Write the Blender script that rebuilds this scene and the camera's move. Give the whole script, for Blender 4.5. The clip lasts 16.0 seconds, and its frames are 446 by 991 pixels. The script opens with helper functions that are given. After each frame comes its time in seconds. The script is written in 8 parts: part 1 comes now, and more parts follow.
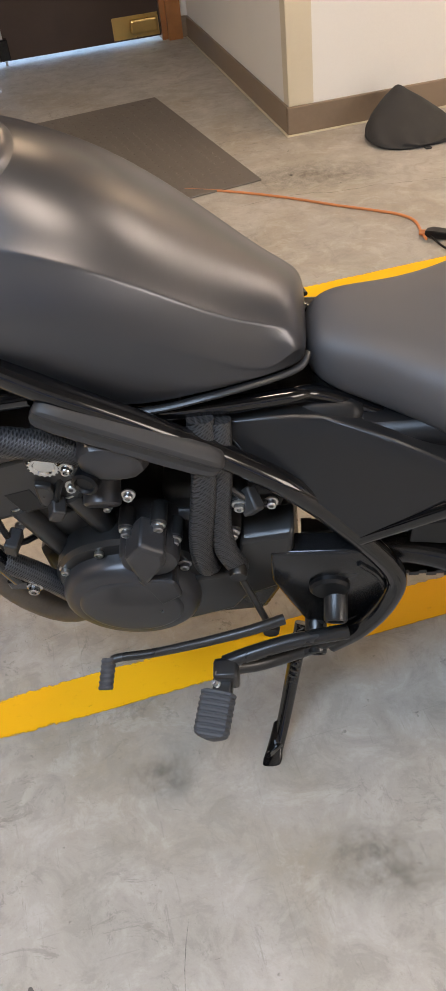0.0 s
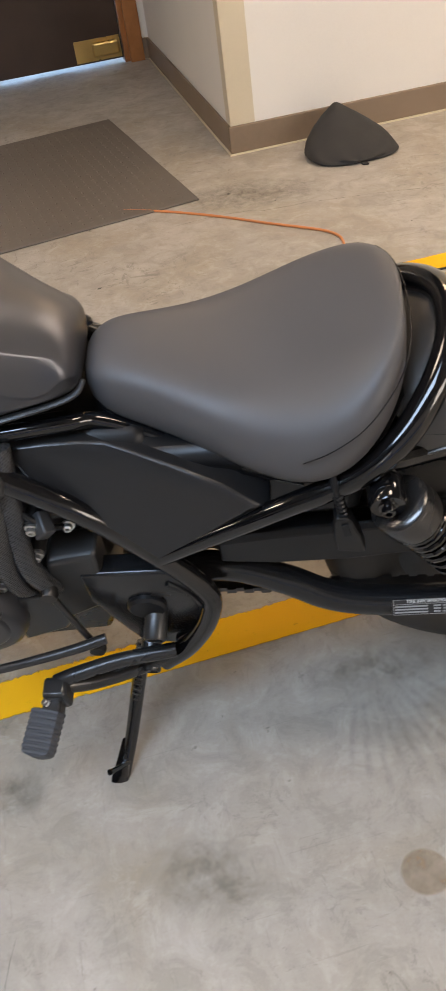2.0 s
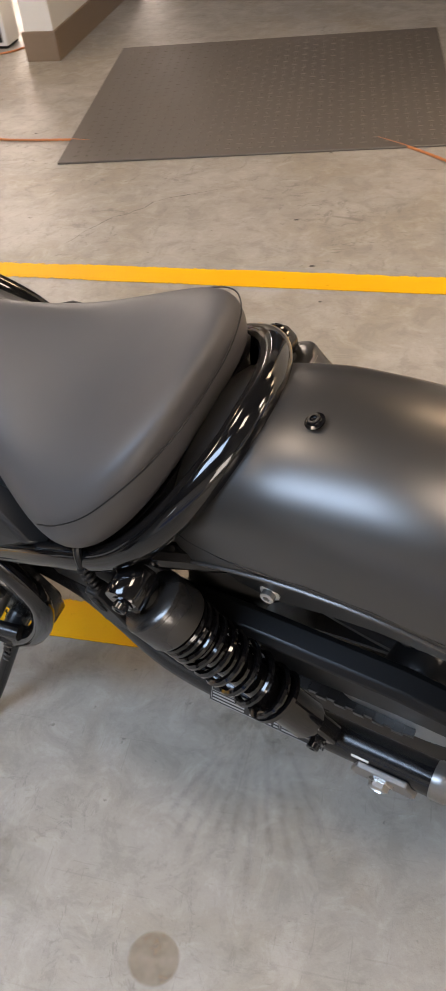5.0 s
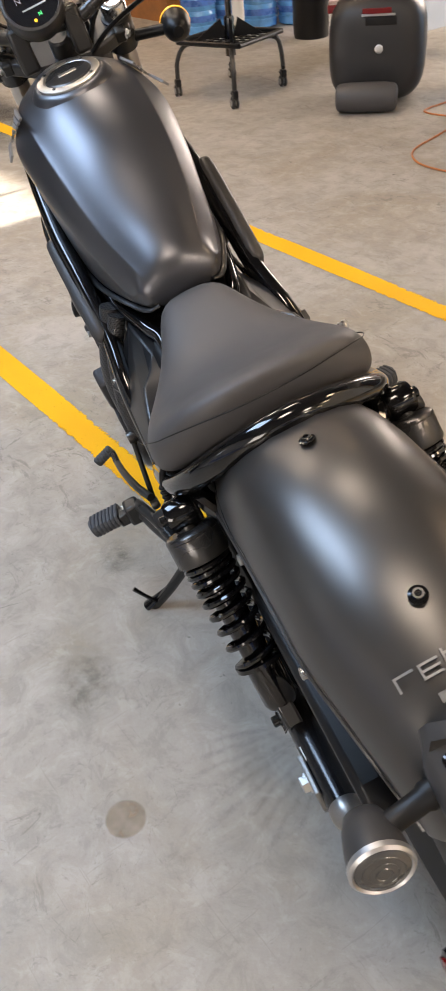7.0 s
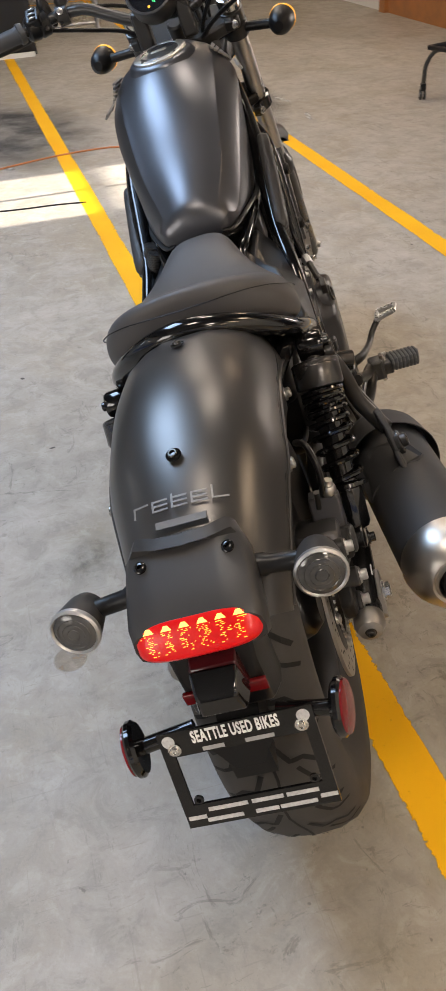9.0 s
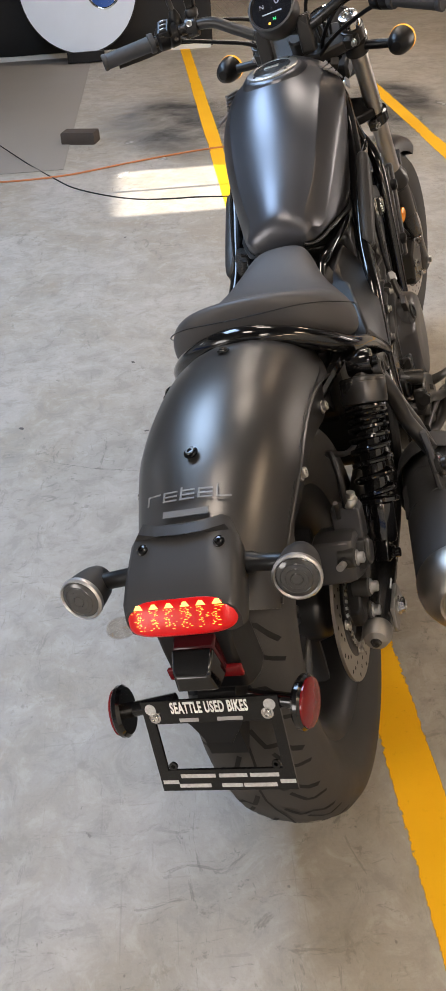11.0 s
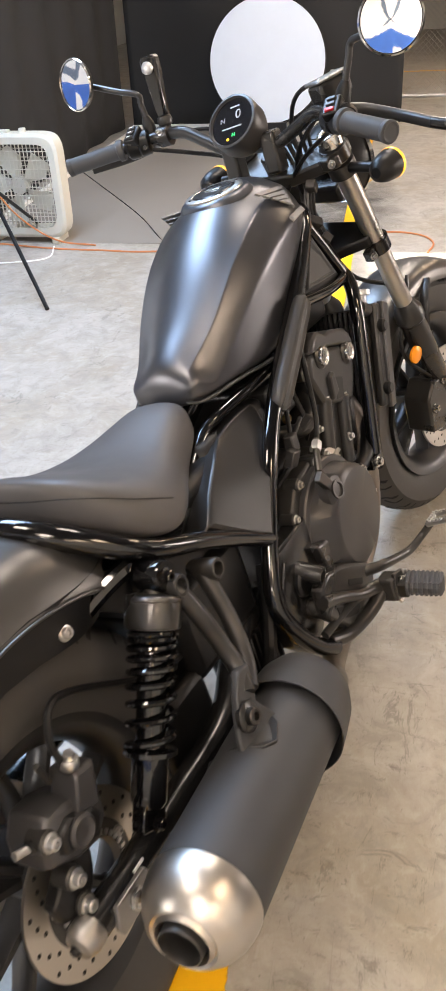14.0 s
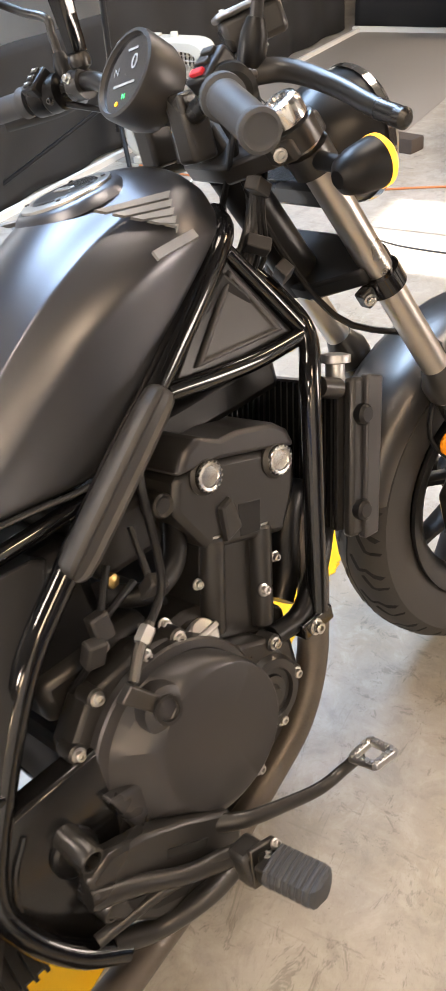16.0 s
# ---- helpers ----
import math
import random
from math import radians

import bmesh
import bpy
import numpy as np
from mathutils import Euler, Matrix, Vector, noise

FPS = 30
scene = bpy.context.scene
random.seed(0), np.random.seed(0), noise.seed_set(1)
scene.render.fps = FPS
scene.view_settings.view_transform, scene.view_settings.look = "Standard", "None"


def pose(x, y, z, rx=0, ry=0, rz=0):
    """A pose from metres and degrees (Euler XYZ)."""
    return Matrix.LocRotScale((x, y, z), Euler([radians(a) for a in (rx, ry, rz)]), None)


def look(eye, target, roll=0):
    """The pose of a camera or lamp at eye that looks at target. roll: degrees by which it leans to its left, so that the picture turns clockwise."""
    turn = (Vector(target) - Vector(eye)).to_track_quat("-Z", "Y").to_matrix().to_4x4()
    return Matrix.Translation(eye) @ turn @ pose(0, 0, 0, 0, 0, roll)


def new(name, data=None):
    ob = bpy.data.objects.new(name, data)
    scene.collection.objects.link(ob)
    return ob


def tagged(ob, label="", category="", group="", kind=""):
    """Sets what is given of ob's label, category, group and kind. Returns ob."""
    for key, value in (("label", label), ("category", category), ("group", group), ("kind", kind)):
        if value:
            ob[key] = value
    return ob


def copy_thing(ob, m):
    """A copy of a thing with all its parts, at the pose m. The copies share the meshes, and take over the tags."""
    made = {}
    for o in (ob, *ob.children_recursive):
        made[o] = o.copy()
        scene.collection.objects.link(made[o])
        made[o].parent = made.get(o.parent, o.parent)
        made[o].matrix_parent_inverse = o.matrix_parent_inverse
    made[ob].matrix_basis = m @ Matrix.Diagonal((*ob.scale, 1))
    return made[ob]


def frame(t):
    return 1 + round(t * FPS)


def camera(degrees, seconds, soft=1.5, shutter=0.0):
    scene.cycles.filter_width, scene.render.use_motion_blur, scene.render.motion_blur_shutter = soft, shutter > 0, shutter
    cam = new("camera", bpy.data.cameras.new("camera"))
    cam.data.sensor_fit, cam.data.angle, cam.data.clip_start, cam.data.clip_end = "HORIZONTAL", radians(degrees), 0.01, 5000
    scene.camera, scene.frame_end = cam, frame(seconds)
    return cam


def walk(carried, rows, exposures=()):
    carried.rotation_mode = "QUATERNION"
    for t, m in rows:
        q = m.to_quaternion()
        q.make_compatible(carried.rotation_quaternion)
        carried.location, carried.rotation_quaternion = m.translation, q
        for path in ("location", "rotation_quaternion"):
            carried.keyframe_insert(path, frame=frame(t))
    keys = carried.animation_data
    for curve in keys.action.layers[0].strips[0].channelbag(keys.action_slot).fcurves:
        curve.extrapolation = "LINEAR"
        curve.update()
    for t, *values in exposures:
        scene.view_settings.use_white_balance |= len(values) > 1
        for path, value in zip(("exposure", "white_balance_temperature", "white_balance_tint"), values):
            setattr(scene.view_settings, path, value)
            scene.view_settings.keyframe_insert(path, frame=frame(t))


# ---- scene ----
# ---------------------------------------------------------------- camera
cam = camera(29.01, 16.0, soft=1.6, shutter=0.3)
PATH = [
    (0, (0.416, 1.094, 1.226), (0.600, -0.410, -0.079), -7.3),
    (0.5, (0.373, 1.112, 1.232), (0.554, -0.395, -0.071), -7.3),
    (1, (0.299, 1.118, 1.232), (0.524, -0.384, -0.070), -8.3),
    (1.5, (0.213, 1.125, 1.230), (0.487, -0.378, -0.059), -9.9),
    (2, (0.135, 1.094, 1.224), (0.357, -0.426, -0.056), -9.1),
    (2.5, (0.053, 1.008, 1.208), (0.251, -0.514, -0.075), -7.6),
    (3, (-0.019, 0.938, 1.198), (0.165, -0.548, -0.128), -6.3),
    (3.5, (-0.108, 0.913, 1.208), (0.163, -0.532, -0.147), -7.0),
    (3.7, (-0.166, 0.908, 1.214), (0.188, -0.525, -0.136), -6.6),
    (5.8, (-0.527, 0.631, 1.238), (0.662, -0.215, -0.130), -8.3),
    (6, (-0.599, 0.620, 1.252), (0.682, -0.114, -0.097), -7.8),
    (6.5, (-0.743, 0.583, 1.283), (0.678, 0.048, -0.019), -5.9),
    (7, (-0.817, 0.510, 1.278), (0.708, 0.088, 0.055), -5.6),
    (7.5, (-0.907, 0.414, 1.285), (0.671, 0.131, 0.089), -3.3),
    (8, (-1.048, 0.318, 1.304), (0.566, 0.184, 0.130), -2.7),
    (8.5, (-1.183, 0.198, 1.300), (0.437, 0.176, 0.126), -3.1),
    (9, (-1.177, 0.091, 1.276), (0.432, 0.192, 0.092), -4.3),
    (9.2, (-1.166, 0.052, 1.272), (0.448, 0.216, 0.100), -3.7),
    (11.3, (-1.242, -0.105, 1.335), (0.316, 0.309, 0.150), -3.9),
    (11.5, (-1.249, -0.131, 1.336), (0.319, 0.264, 0.159), -3.5),
    (12, (-1.244, -0.194, 1.337), (0.339, 0.230, 0.190), -3.4),
    (12.5, (-1.124, -0.264, 1.328), (0.459, 0.229, 0.208), -3.9),
    (13, (-0.975, -0.348, 1.349), (0.593, 0.223, 0.247), -3.8),
    (13.5, (-0.856, -0.473, 1.358), (0.655, 0.280, 0.286), -3.1),
    (14, (-0.682, -0.519, 1.343), (0.789, 0.318, 0.278), -3.4),
    (14.5, (-0.469, -0.467, 1.332), (1.002, 0.378, 0.271), -3.6),
    (15, (-0.268, -0.482, 1.292), (1.125, 0.454, 0.207), -5.0),
    (15.5, (-0.031, -0.546, 1.305), (1.196, 0.528, 0.147), -4.0),
    (16, (0.178, -0.562, 1.277), (1.259, 0.615, 0.074), -4.7),
]
EXPOSURES = [(0.0, 2.46, 7200, 16), (6.0, 2.36, 7000, 16), (7.5, 2.33, 6800, 14), (8.5, 2.13, 6650, 13), (12.5, 2.26, 6450, 13), (13.5, 2.70, 6450, 14), (14.0, 2.88, 6550, 14), (16.0, 3.08, 6750, 14)]
walk(cam, [(t, look(eye, target, roll)) for t, eye, target, roll in PATH], EXPOSURES)

# ---------------------------------------------------------------- light
THETA = 16.9                                   # the hall and its painted lines, turned against the motorcycle
ROOM = pose(0, 0, 0, 0, 0, THETA)
LEAN = 15.65                                   # the motorcycle on its side stand
SUN_UP = 22.0
world = bpy.data.worlds.new("sky")
scene.world = world
world.use_nodes = True
sky = world.node_tree.nodes.new("ShaderNodeTexSky")
sky.sky_type, sky.sun_disc = "NISHITA", False
sky.sun_elevation, sky.sun_rotation = radians(SUN_UP), radians(-THETA)
world.node_tree.links.new(sky.outputs[0], world.node_tree.nodes["Background"].inputs[0])
world.node_tree.nodes["Background"].inputs[1].default_value = 0.12
sun = new("sun", bpy.data.lights.new("sun", "SUN"))
sun.data.energy, sun.data.angle, sun.data.color = 5.0, radians(0.6), (1.0, 0.93, 0.82)
sun.matrix_world = ROOM @ look((3.4, 9.0, 0), (3.4, 9.0 - math.cos(radians(SUN_UP)), -math.sin(radians(SUN_UP))))


def area_light(name, u, w, z, du, dw, power, colour, sx, sy):
    """An area lamp at (u, w, z) of the hall that shines along (du, dw, its own fall)."""
    lamp = new(name, bpy.data.lights.new(name, "AREA"))
    lamp.data.shape, lamp.data.size, lamp.data.size_y = "RECTANGLE", sx, sy
    lamp.data.energy, lamp.data.color = power, colour
    if du == 0 and dw == 0:
        lamp.matrix_world = ROOM @ pose(u, w, z)
    else:
        lamp.matrix_world = ROOM @ look((u, w, z), (u + du, w + dw, z))
    return lamp


# ---------------------------------------------------------------- materials
def nodes_of(name):
    m = bpy.data.materials.new(name)
    m.use_nodes = True
    nt = m.node_tree
    return m, nt, nt.nodes["Principled BSDF"]


def node(nt, kind, **values):
    n = nt.nodes.new(kind)
    for k, v in values.items():
        n.inputs[k].default_value = v
    return n


def mixed(nt, fac, a, b):
    n = nt.nodes.new("ShaderNodeMix")
    n.data_type = "RGBA"
    for socket, v in ((n.inputs[0], fac), (n.inputs[6], a), (n.inputs[7], b)):
        if isinstance(v, bpy.types.NodeSocket):
            nt.links.new(v, socket)
        else:
            socket.default_value = v
    return n.outputs[2]


def ramp(nt, value, lo, hi, a=0.0, b=1.0):
    n = node(nt, "ShaderNodeMapRange", **{"From Min": lo, "From Max": hi, "To Min": a, "To Max": b})
    nt.links.new(value, n.inputs["Value"])
    return n.outputs[0]


def noise_at(nt, scale, detail=4.0, rough=0.55, stretch=None, distortion=0.0):
    tex = nt.nodes.new("ShaderNodeTexCoord")
    mp = nt.nodes.new("ShaderNodeMapping")
    if stretch:
        mp.inputs["Scale"].default_value = stretch
    nt.links.new(tex.outputs["Object"], mp.inputs[0])
    n = node(nt, "ShaderNodeTexNoise", Scale=scale, Detail=detail, Roughness=rough, Distortion=distortion)
    nt.links.new(mp.outputs[0], n.inputs["Vector"])
    return n.outputs["Fac"]


def rgba(c):
    return (*c, 1.0)


def surface(name, colour, rough=0.5, metal=0.0, grain=200.0, relief=0.1, wear=0.15, blotch=6.0, spec=0.5, coat=0.0, depth=0.0005, rough_var=0.08):
    """A painted, moulded or cast surface: colour drifts at two scales, roughness varies, fine relief."""
    m, nt, p = nodes_of(name)
    big, small = noise_at(nt, blotch), noise_at(nt, grain, 2.0)
    dark = rgba([c * (1 - wear) for c in colour])
    light = rgba([min(1.0, c * (1 + wear)) for c in colour])
    col = mixed(nt, ramp(nt, big, 0.3, 0.7), dark, light)
    fine = mixed(nt, ramp(nt, small, 0.35, 0.65, 0.0, 0.25), col, light)
    nt.links.new(fine, p.inputs["Base Color"])
    nt.links.new(ramp(nt, big, 0.3, 0.7, max(0.02, rough - rough_var), min(1, rough + rough_var)), p.inputs["Roughness"])
    p.inputs["Metallic"].default_value = metal
    p.inputs["Specular IOR Level"].default_value = spec
    p.inputs["Coat Weight"].default_value = coat
    if relief:
        b = node(nt, "ShaderNodeBump", Strength=relief, Distance=depth)
        nt.links.new(small, b.inputs["Height"])
        nt.links.new(b.outputs[0], p.inputs["Normal"])
    return m


def concrete():
    m, nt, p = nodes_of("worn concrete floor")
    a, b, c = noise_at(nt, 0.9, 6.0, 0.6), noise_at(nt, 4.0, 8.0, 0.68), noise_at(nt, 90.0, 4.0, 0.65)
    mottle = noise_at(nt, 13.0, 8.0, 0.72, None, 0.6)
    col = mixed(nt, ramp(nt, a, 0.35, 0.65), (0.342, 0.317, 0.280, 1), (0.414, 0.385, 0.343, 1))
    col = mixed(nt, ramp(nt, b, 0.45, 0.72, 0.0, 0.55), col, (0.278, 0.254, 0.214, 1))
    brown = noise_at(nt, 2.1, 7.0, 0.66, None, 0.8)
    col = mixed(nt, ramp(nt, brown, 0.47, 0.64, 0.0, 0.70), col, (0.296, 0.252, 0.188, 1))
    col = mixed(nt, ramp(nt, mottle, 0.51, 0.60, 0.0, 0.55), col, (0.262, 0.242, 0.206, 1))
    col = mixed(nt, ramp(nt, mottle, 0.47, 0.38, 0.0, 0.36), col, (0.485, 0.463, 0.421, 1))
    col = mixed(nt, ramp(nt, c, 0.60, 0.80, 0.0, 0.28), col, (0.202, 0.187, 0.161, 1))
    scratch = noise_at(nt, 3.0, 7.0, 0.75, (1.0, 9.0, 1.0), 1.5)
    col = mixed(nt, ramp(nt, scratch, 0.62, 0.78, 0.0, 0.16), col, (0.485, 0.463, 0.425, 1))
    scuff = noise_at(nt, 2.3, 7.0, 0.75, (6.0, 1.0, 1.0), 2.0)
    col = mixed(nt, ramp(nt, scuff, 0.62, 0.78, 0.0, 0.40), col, (0.172, 0.160, 0.140, 1))
    fine = noise_at(nt, 55.0, 8.0, 0.85)
    col = mixed(nt, ramp(nt, fine, 0.54, 0.68, 0.0, 0.26), col, (0.212, 0.197, 0.168, 1))
    col = mixed(nt, ramp(nt, fine, 0.46, 0.34, 0.0, 0.20), col, (0.505, 0.483, 0.439, 1))
    chips = noise_at(nt, 8.0, 9.0, 0.80, None, 0.4)
    col = mixed(nt, ramp(nt, chips, 0.630, 0.650, 0.0, 0.34), col, (0.192, 0.172, 0.137, 1))
    col = mixed(nt, ramp(nt, chips, 0.365, 0.345, 0.0, 0.20), col, (0.525, 0.502, 0.454, 1))
    zone = noise_at(nt, 1.3, 4.0, 0.6)
    for size, pull in ((7.0, (1.0, 2.6, 1.0)), (11.0, (2.4, 1.0, 1.0))):
        mark = noise_at(nt, size, 9.0, 0.82, pull, 1.0)
        both_ = node(nt, "ShaderNodeMath")
        both_.operation = "MULTIPLY"
        nt.links.new(ramp(nt, mark, 0.576, 0.606, 0.0, 0.55), both_.inputs[0])
        nt.links.new(ramp(nt, zone, 0.42, 0.58, 0.15, 1.0), both_.inputs[1])
        col = mixed(nt, both_.outputs[0], col, (0.150, 0.140, 0.115, 1))
    for size, pull in ((5.0, (1.0, 34.0, 1.0)), (4.0, (30.0, 2.0, 1.0))):
        line = noise_at(nt, size, 4.0, 0.6, pull, 0.5)
        col = mixed(nt, ramp(nt, line, 0.660, 0.680, 0.0, 0.20), col, (0.165, 0.152, 0.126, 1))
    nick = noise_at(nt, 26.0, 5.0, 0.7, (1.0, 3.2, 1.0), 1.2)
    col = mixed(nt, ramp(nt, nick, 0.695, 0.715, 0.0, 0.50), col, (0.131, 0.118, 0.095, 1))
    pits = noise_at(nt, 38.0, 3.0, 0.55)
    col = mixed(nt, ramp(nt, pits, 0.71, 0.75, 0.0, 0.60), col, (0.121, 0.108, 0.090, 1))
    nt.links.new(col, p.inputs["Base Color"])
    nt.links.new(ramp(nt, b, 0.3, 0.75, 0.40, 0.62), p.inputs["Roughness"])
    bump = node(nt, "ShaderNodeBump", Strength=0.3, Distance=0.002)
    nt.links.new(c, bump.inputs["Height"])
    nt.links.new(bump.outputs[0], p.inputs["Normal"])
    return m


def line_paint():
    """Yellow floor paint, flaked off to the bare concrete along its ragged edges."""
    m, nt, p = nodes_of("chipped yellow line paint")
    a, b, d = noise_at(nt, 65.0, 8.0, 0.8), noise_at(nt, 2.5, 3.0), noise_at(nt, 1.4, 3.0)
    col = mixed(nt, ramp(nt, b, 0.3, 0.7), (0.86, 0.42, 0.004, 1), (0.92, 0.50, 0.008, 1))
    col = mixed(nt, ramp(nt, a, 0.58, 0.70, 0.0, 0.45), col, (0.60, 0.27, 0.006, 1))
    nt.links.new(col, p.inputs["Base Color"])
    p.inputs["Roughness"].default_value = 0.6
    p.inputs["Specular IOR Level"].default_value = 0.25
    tex, split = nt.nodes.new("ShaderNodeTexCoord"), nt.nodes.new("ShaderNodeSeparateXYZ")
    nt.links.new(tex.outputs["Generated"], split.inputs[0])

    def maths(op, x, y):
        n = nt.nodes.new("ShaderNodeMath")
        n.operation = op
        for sock, v in zip(n.inputs, (x, y)):
            if isinstance(v, bpy.types.NodeSocket):
                nt.links.new(v, sock)
            else:
                sock.default_value = v
        return n.outputs[0]

    edge = maths("SUBTRACT", 0.5, maths("ABSOLUTE", maths("SUBTRACT", split.outputs[1], 0.5), 0.0))
    bite = maths("MULTIPLY", ramp(nt, a, 0.40, 0.72), ramp(nt, d, 0.46, 0.62, 0.02, 0.22))
    keep = ramp(nt, maths("SUBTRACT", edge, bite), -0.004, 0.010)
    holes = ramp(nt, a, 0.655, 0.675, 1.0, 0.30)
    nt.links.new(maths("MULTIPLY", keep, holes), p.inputs["Alpha"])
    return m


def emitter(name, colour, strength):
    m, nt, p = nodes_of(name)
    p.inputs["Base Color"].default_value = rgba([min(1, c) * 0.6 for c in colour])
    p.inputs["Emission Color"].default_value = rgba(colour)
    p.inputs["Emission Strength"].default_value = strength
    p.inputs["Roughness"].default_value = 0.3
    return m


def glassy(name, colour=(1, 1, 1), rough=0.02, ior=1.46):
    m, nt, p = nodes_of(name)
    p.inputs["Base Color"].default_value = rgba(colour)
    p.inputs["Transmission Weight"].default_value = 1.0
    p.inputs["Roughness"].default_value = rough
    p.inputs["IOR"].default_value = ior
    return m


M = {}
M["concrete"] = concrete()
M["line"] = line_paint()
M["wall"] = surface("off-white wall paint", (0.74, 0.72, 0.67), 0.6, grain=140, relief=0.12, wear=0.04, blotch=1.5)
M["wall_cream"] = surface("cream corner guard", (0.60, 0.53, 0.39), 0.45, grain=90, relief=0.05, wear=0.05, blotch=2)
M["base"] = surface("brown vinyl baseboard", (0.215, 0.155, 0.105), 0.45, grain=60, relief=0.05, wear=0.12, blotch=3)
M["ceiling"] = surface("grey ceiling", (0.16, 0.155, 0.15), 0.8, grain=40, relief=0.2, wear=0.08, blotch=2)
M["door_wood"] = surface("dark brown door", (0.045, 0.026, 0.018), 0.4, grain=60, relief=0.05, wear=0.15)
M["oak"] = surface("orange-stained wood", (0.36, 0.145, 0.045), 0.4, grain=50, relief=0.08, wear=0.2, blotch=9)
M["brass"] = surface("brushed brass", (0.62, 0.44, 0.17), 0.32, 1.0, grain=150, relief=0.05)
M["curtain"] = surface("black fabric", (0.017, 0.0165, 0.016), 0.85, grain=400, relief=0.3, wear=0.3)
M["steel"] = surface("galvanised steel", (0.5, 0.5, 0.5), 0.4, 1.0, grain=80, relief=0.1)
M["satin"] = surface("matte gunmetal tank paint", (0.104, 0.105, 0.114), 0.33, 0.86, grain=900, relief=0.02, wear=0.04, blotch=3, rough_var=0.015)
M["satin_black"] = surface("matte black fender paint", (0.100, 0.096, 0.093), 0.33, 0.8, grain=900, relief=0.02, wear=0.05, blotch=3, rough_var=0.015)
M["plastic"] = surface("black textured plastic", (0.0055, 0.0055, 0.006), 0.38, spec=0.32, grain=1400, relief=0.1, wear=0.1, depth=0.0002)
M["plastic_grey"] = surface("dark grey plastic", (0.028, 0.027, 0.027), 0.45, grain=1400, relief=0.1, wear=0.08, depth=0.0002)
M["gloss"] = surface("gloss black frame paint", (0.003, 0.003, 0.0035), 0.10, grain=500, relief=0.0, wear=0.1, coat=0.3, rough_var=0.03)
M["seat"] = surface("black seat vinyl", (0.064, 0.061, 0.062), 0.52, grain=1100, relief=0.25, wear=0.06, blotch=8, depth=0.0002)
M["rubber"] = surface("black tyre rubber", (0.038, 0.0355, 0.033), 0.70, grain=300, relief=0.2, wear=0.2, blotch=10)
M["grip"] = surface("ribbed grip rubber", (0.045, 0.048, 0.054), 0.6, grain=500, relief=0.2, wear=0.1)
M["shock_cover"] = surface("satin dark metal", (0.085, 0.083, 0.082), 0.27, 0.85, grain=600, relief=0.03, wear=0.06)
M["plate_black"] = surface("satin black plate", (0.009, 0.009, 0.0095), 0.22, grain=700, relief=0.08, wear=0.1)
M["engine"] = surface("black engine paint", (0.019, 0.0182, 0.0175), 0.31, 0.0, grain=700, relief=0.10, wear=0.12, depth=0.0003)
M["engine_grey"] = surface("satin charcoal cover", (0.050, 0.049, 0.051), 0.33, 0.4, grain=900, relief=0.08, wear=0.08, depth=0.0002)
M["chrome"] = surface("bright steel", (0.66, 0.65, 0.62), 0.16, 1.0, grain=300, relief=0.02, wear=0.08)
M["stainless"] = surface("brushed stainless", (0.50, 0.47, 0.43), 0.32, 1.0, grain=400, relief=0.04, wear=0.08)
M["zinc"] = surface("zinc bolt", (0.55, 0.54, 0.52), 0.3, 1.0, grain=500, relief=0.05, wear=0.15)
M["muffler"] = surface("heat-proof matt black", (0.044, 0.045, 0.048), 0.56, 0.2, grain=900, relief=0.12, wear=0.06, depth=0.0002)
M["paper"] = surface("white print", (0.78, 0.78, 0.76), 0.6, grain=300, relief=0.02, wear=0.03)
M["print_grey"] = surface("grey print", (0.13, 0.13, 0.13), 0.5, grain=300, relief=0.0, wear=0.03)
M["orange_lens"] = surface("amber lens", (0.85, 0.28, 0.01), 0.15, grain=300, relief=0.1, wear=0.1)
M["red_lens"] = surface("red lens", (0.16, 0.006, 0.008), 0.12, grain=260, relief=0.5, wear=0.12)


# ---------------------------------------------------------------- mesh helpers
def mesh_from(bm, name, smooth=True, angle=35.0):
    bmesh.ops.recalc_face_normals(bm, faces=bm.faces)
    me = bpy.data.meshes.new(name)
    bm.to_mesh(me)
    bm.free()
    if smooth:
        for poly in me.polygons:
            poly.use_smooth = True
        me.set_sharp_from_angle(angle=radians(angle))
    return me


def part(name, bm, material, parent=None, label="", smooth=True, angle=35.0, bevel=0.0, subd=0):
    """Links a bmesh as one mesh object, under a thing or a part."""
    ob = new(name, mesh_from(bm, name, smooth, angle))
    ob.data.materials.append(material)
    if parent:
        ob.parent = parent
    if subd:
        s = ob.modifiers.new("round", "SUBSURF")
        s.levels = s.render_levels = subd
    if bevel:
        b = ob.modifiers.new("edge", "BEVEL")
        b.width, b.segments, b.limit_method, b.angle_limit = bevel, 2, "ANGLE", radians(40)
    if label:
        ob["label"] = label
    return ob


def thing(name, label, category, m=None, group="", kind=""):
    e = new(name)
    e.empty_display_size = 0.1
    if m is not None:
        e.matrix_world = m
    return tagged(e, label, category, group, kind)


def box(bm, x0, x1, y0, y1, z0, z1, m=None):
    vs = [bm.verts.new((x, y, z)) for z in (z0, z1) for x, y in ((x0, y0), (x1, y0), (x1, y1), (x0, y1))]
    for f in ((3, 2, 1, 0), (4, 5, 6, 7), (0, 1, 5, 4), (1, 2, 6, 5), (2, 3, 7, 6), (3, 0, 4, 7)):
        bm.faces.new([vs[i] for i in f])
    if m is not None:
        bmesh.ops.transform(bm, matrix=m, verts=vs)
    return vs


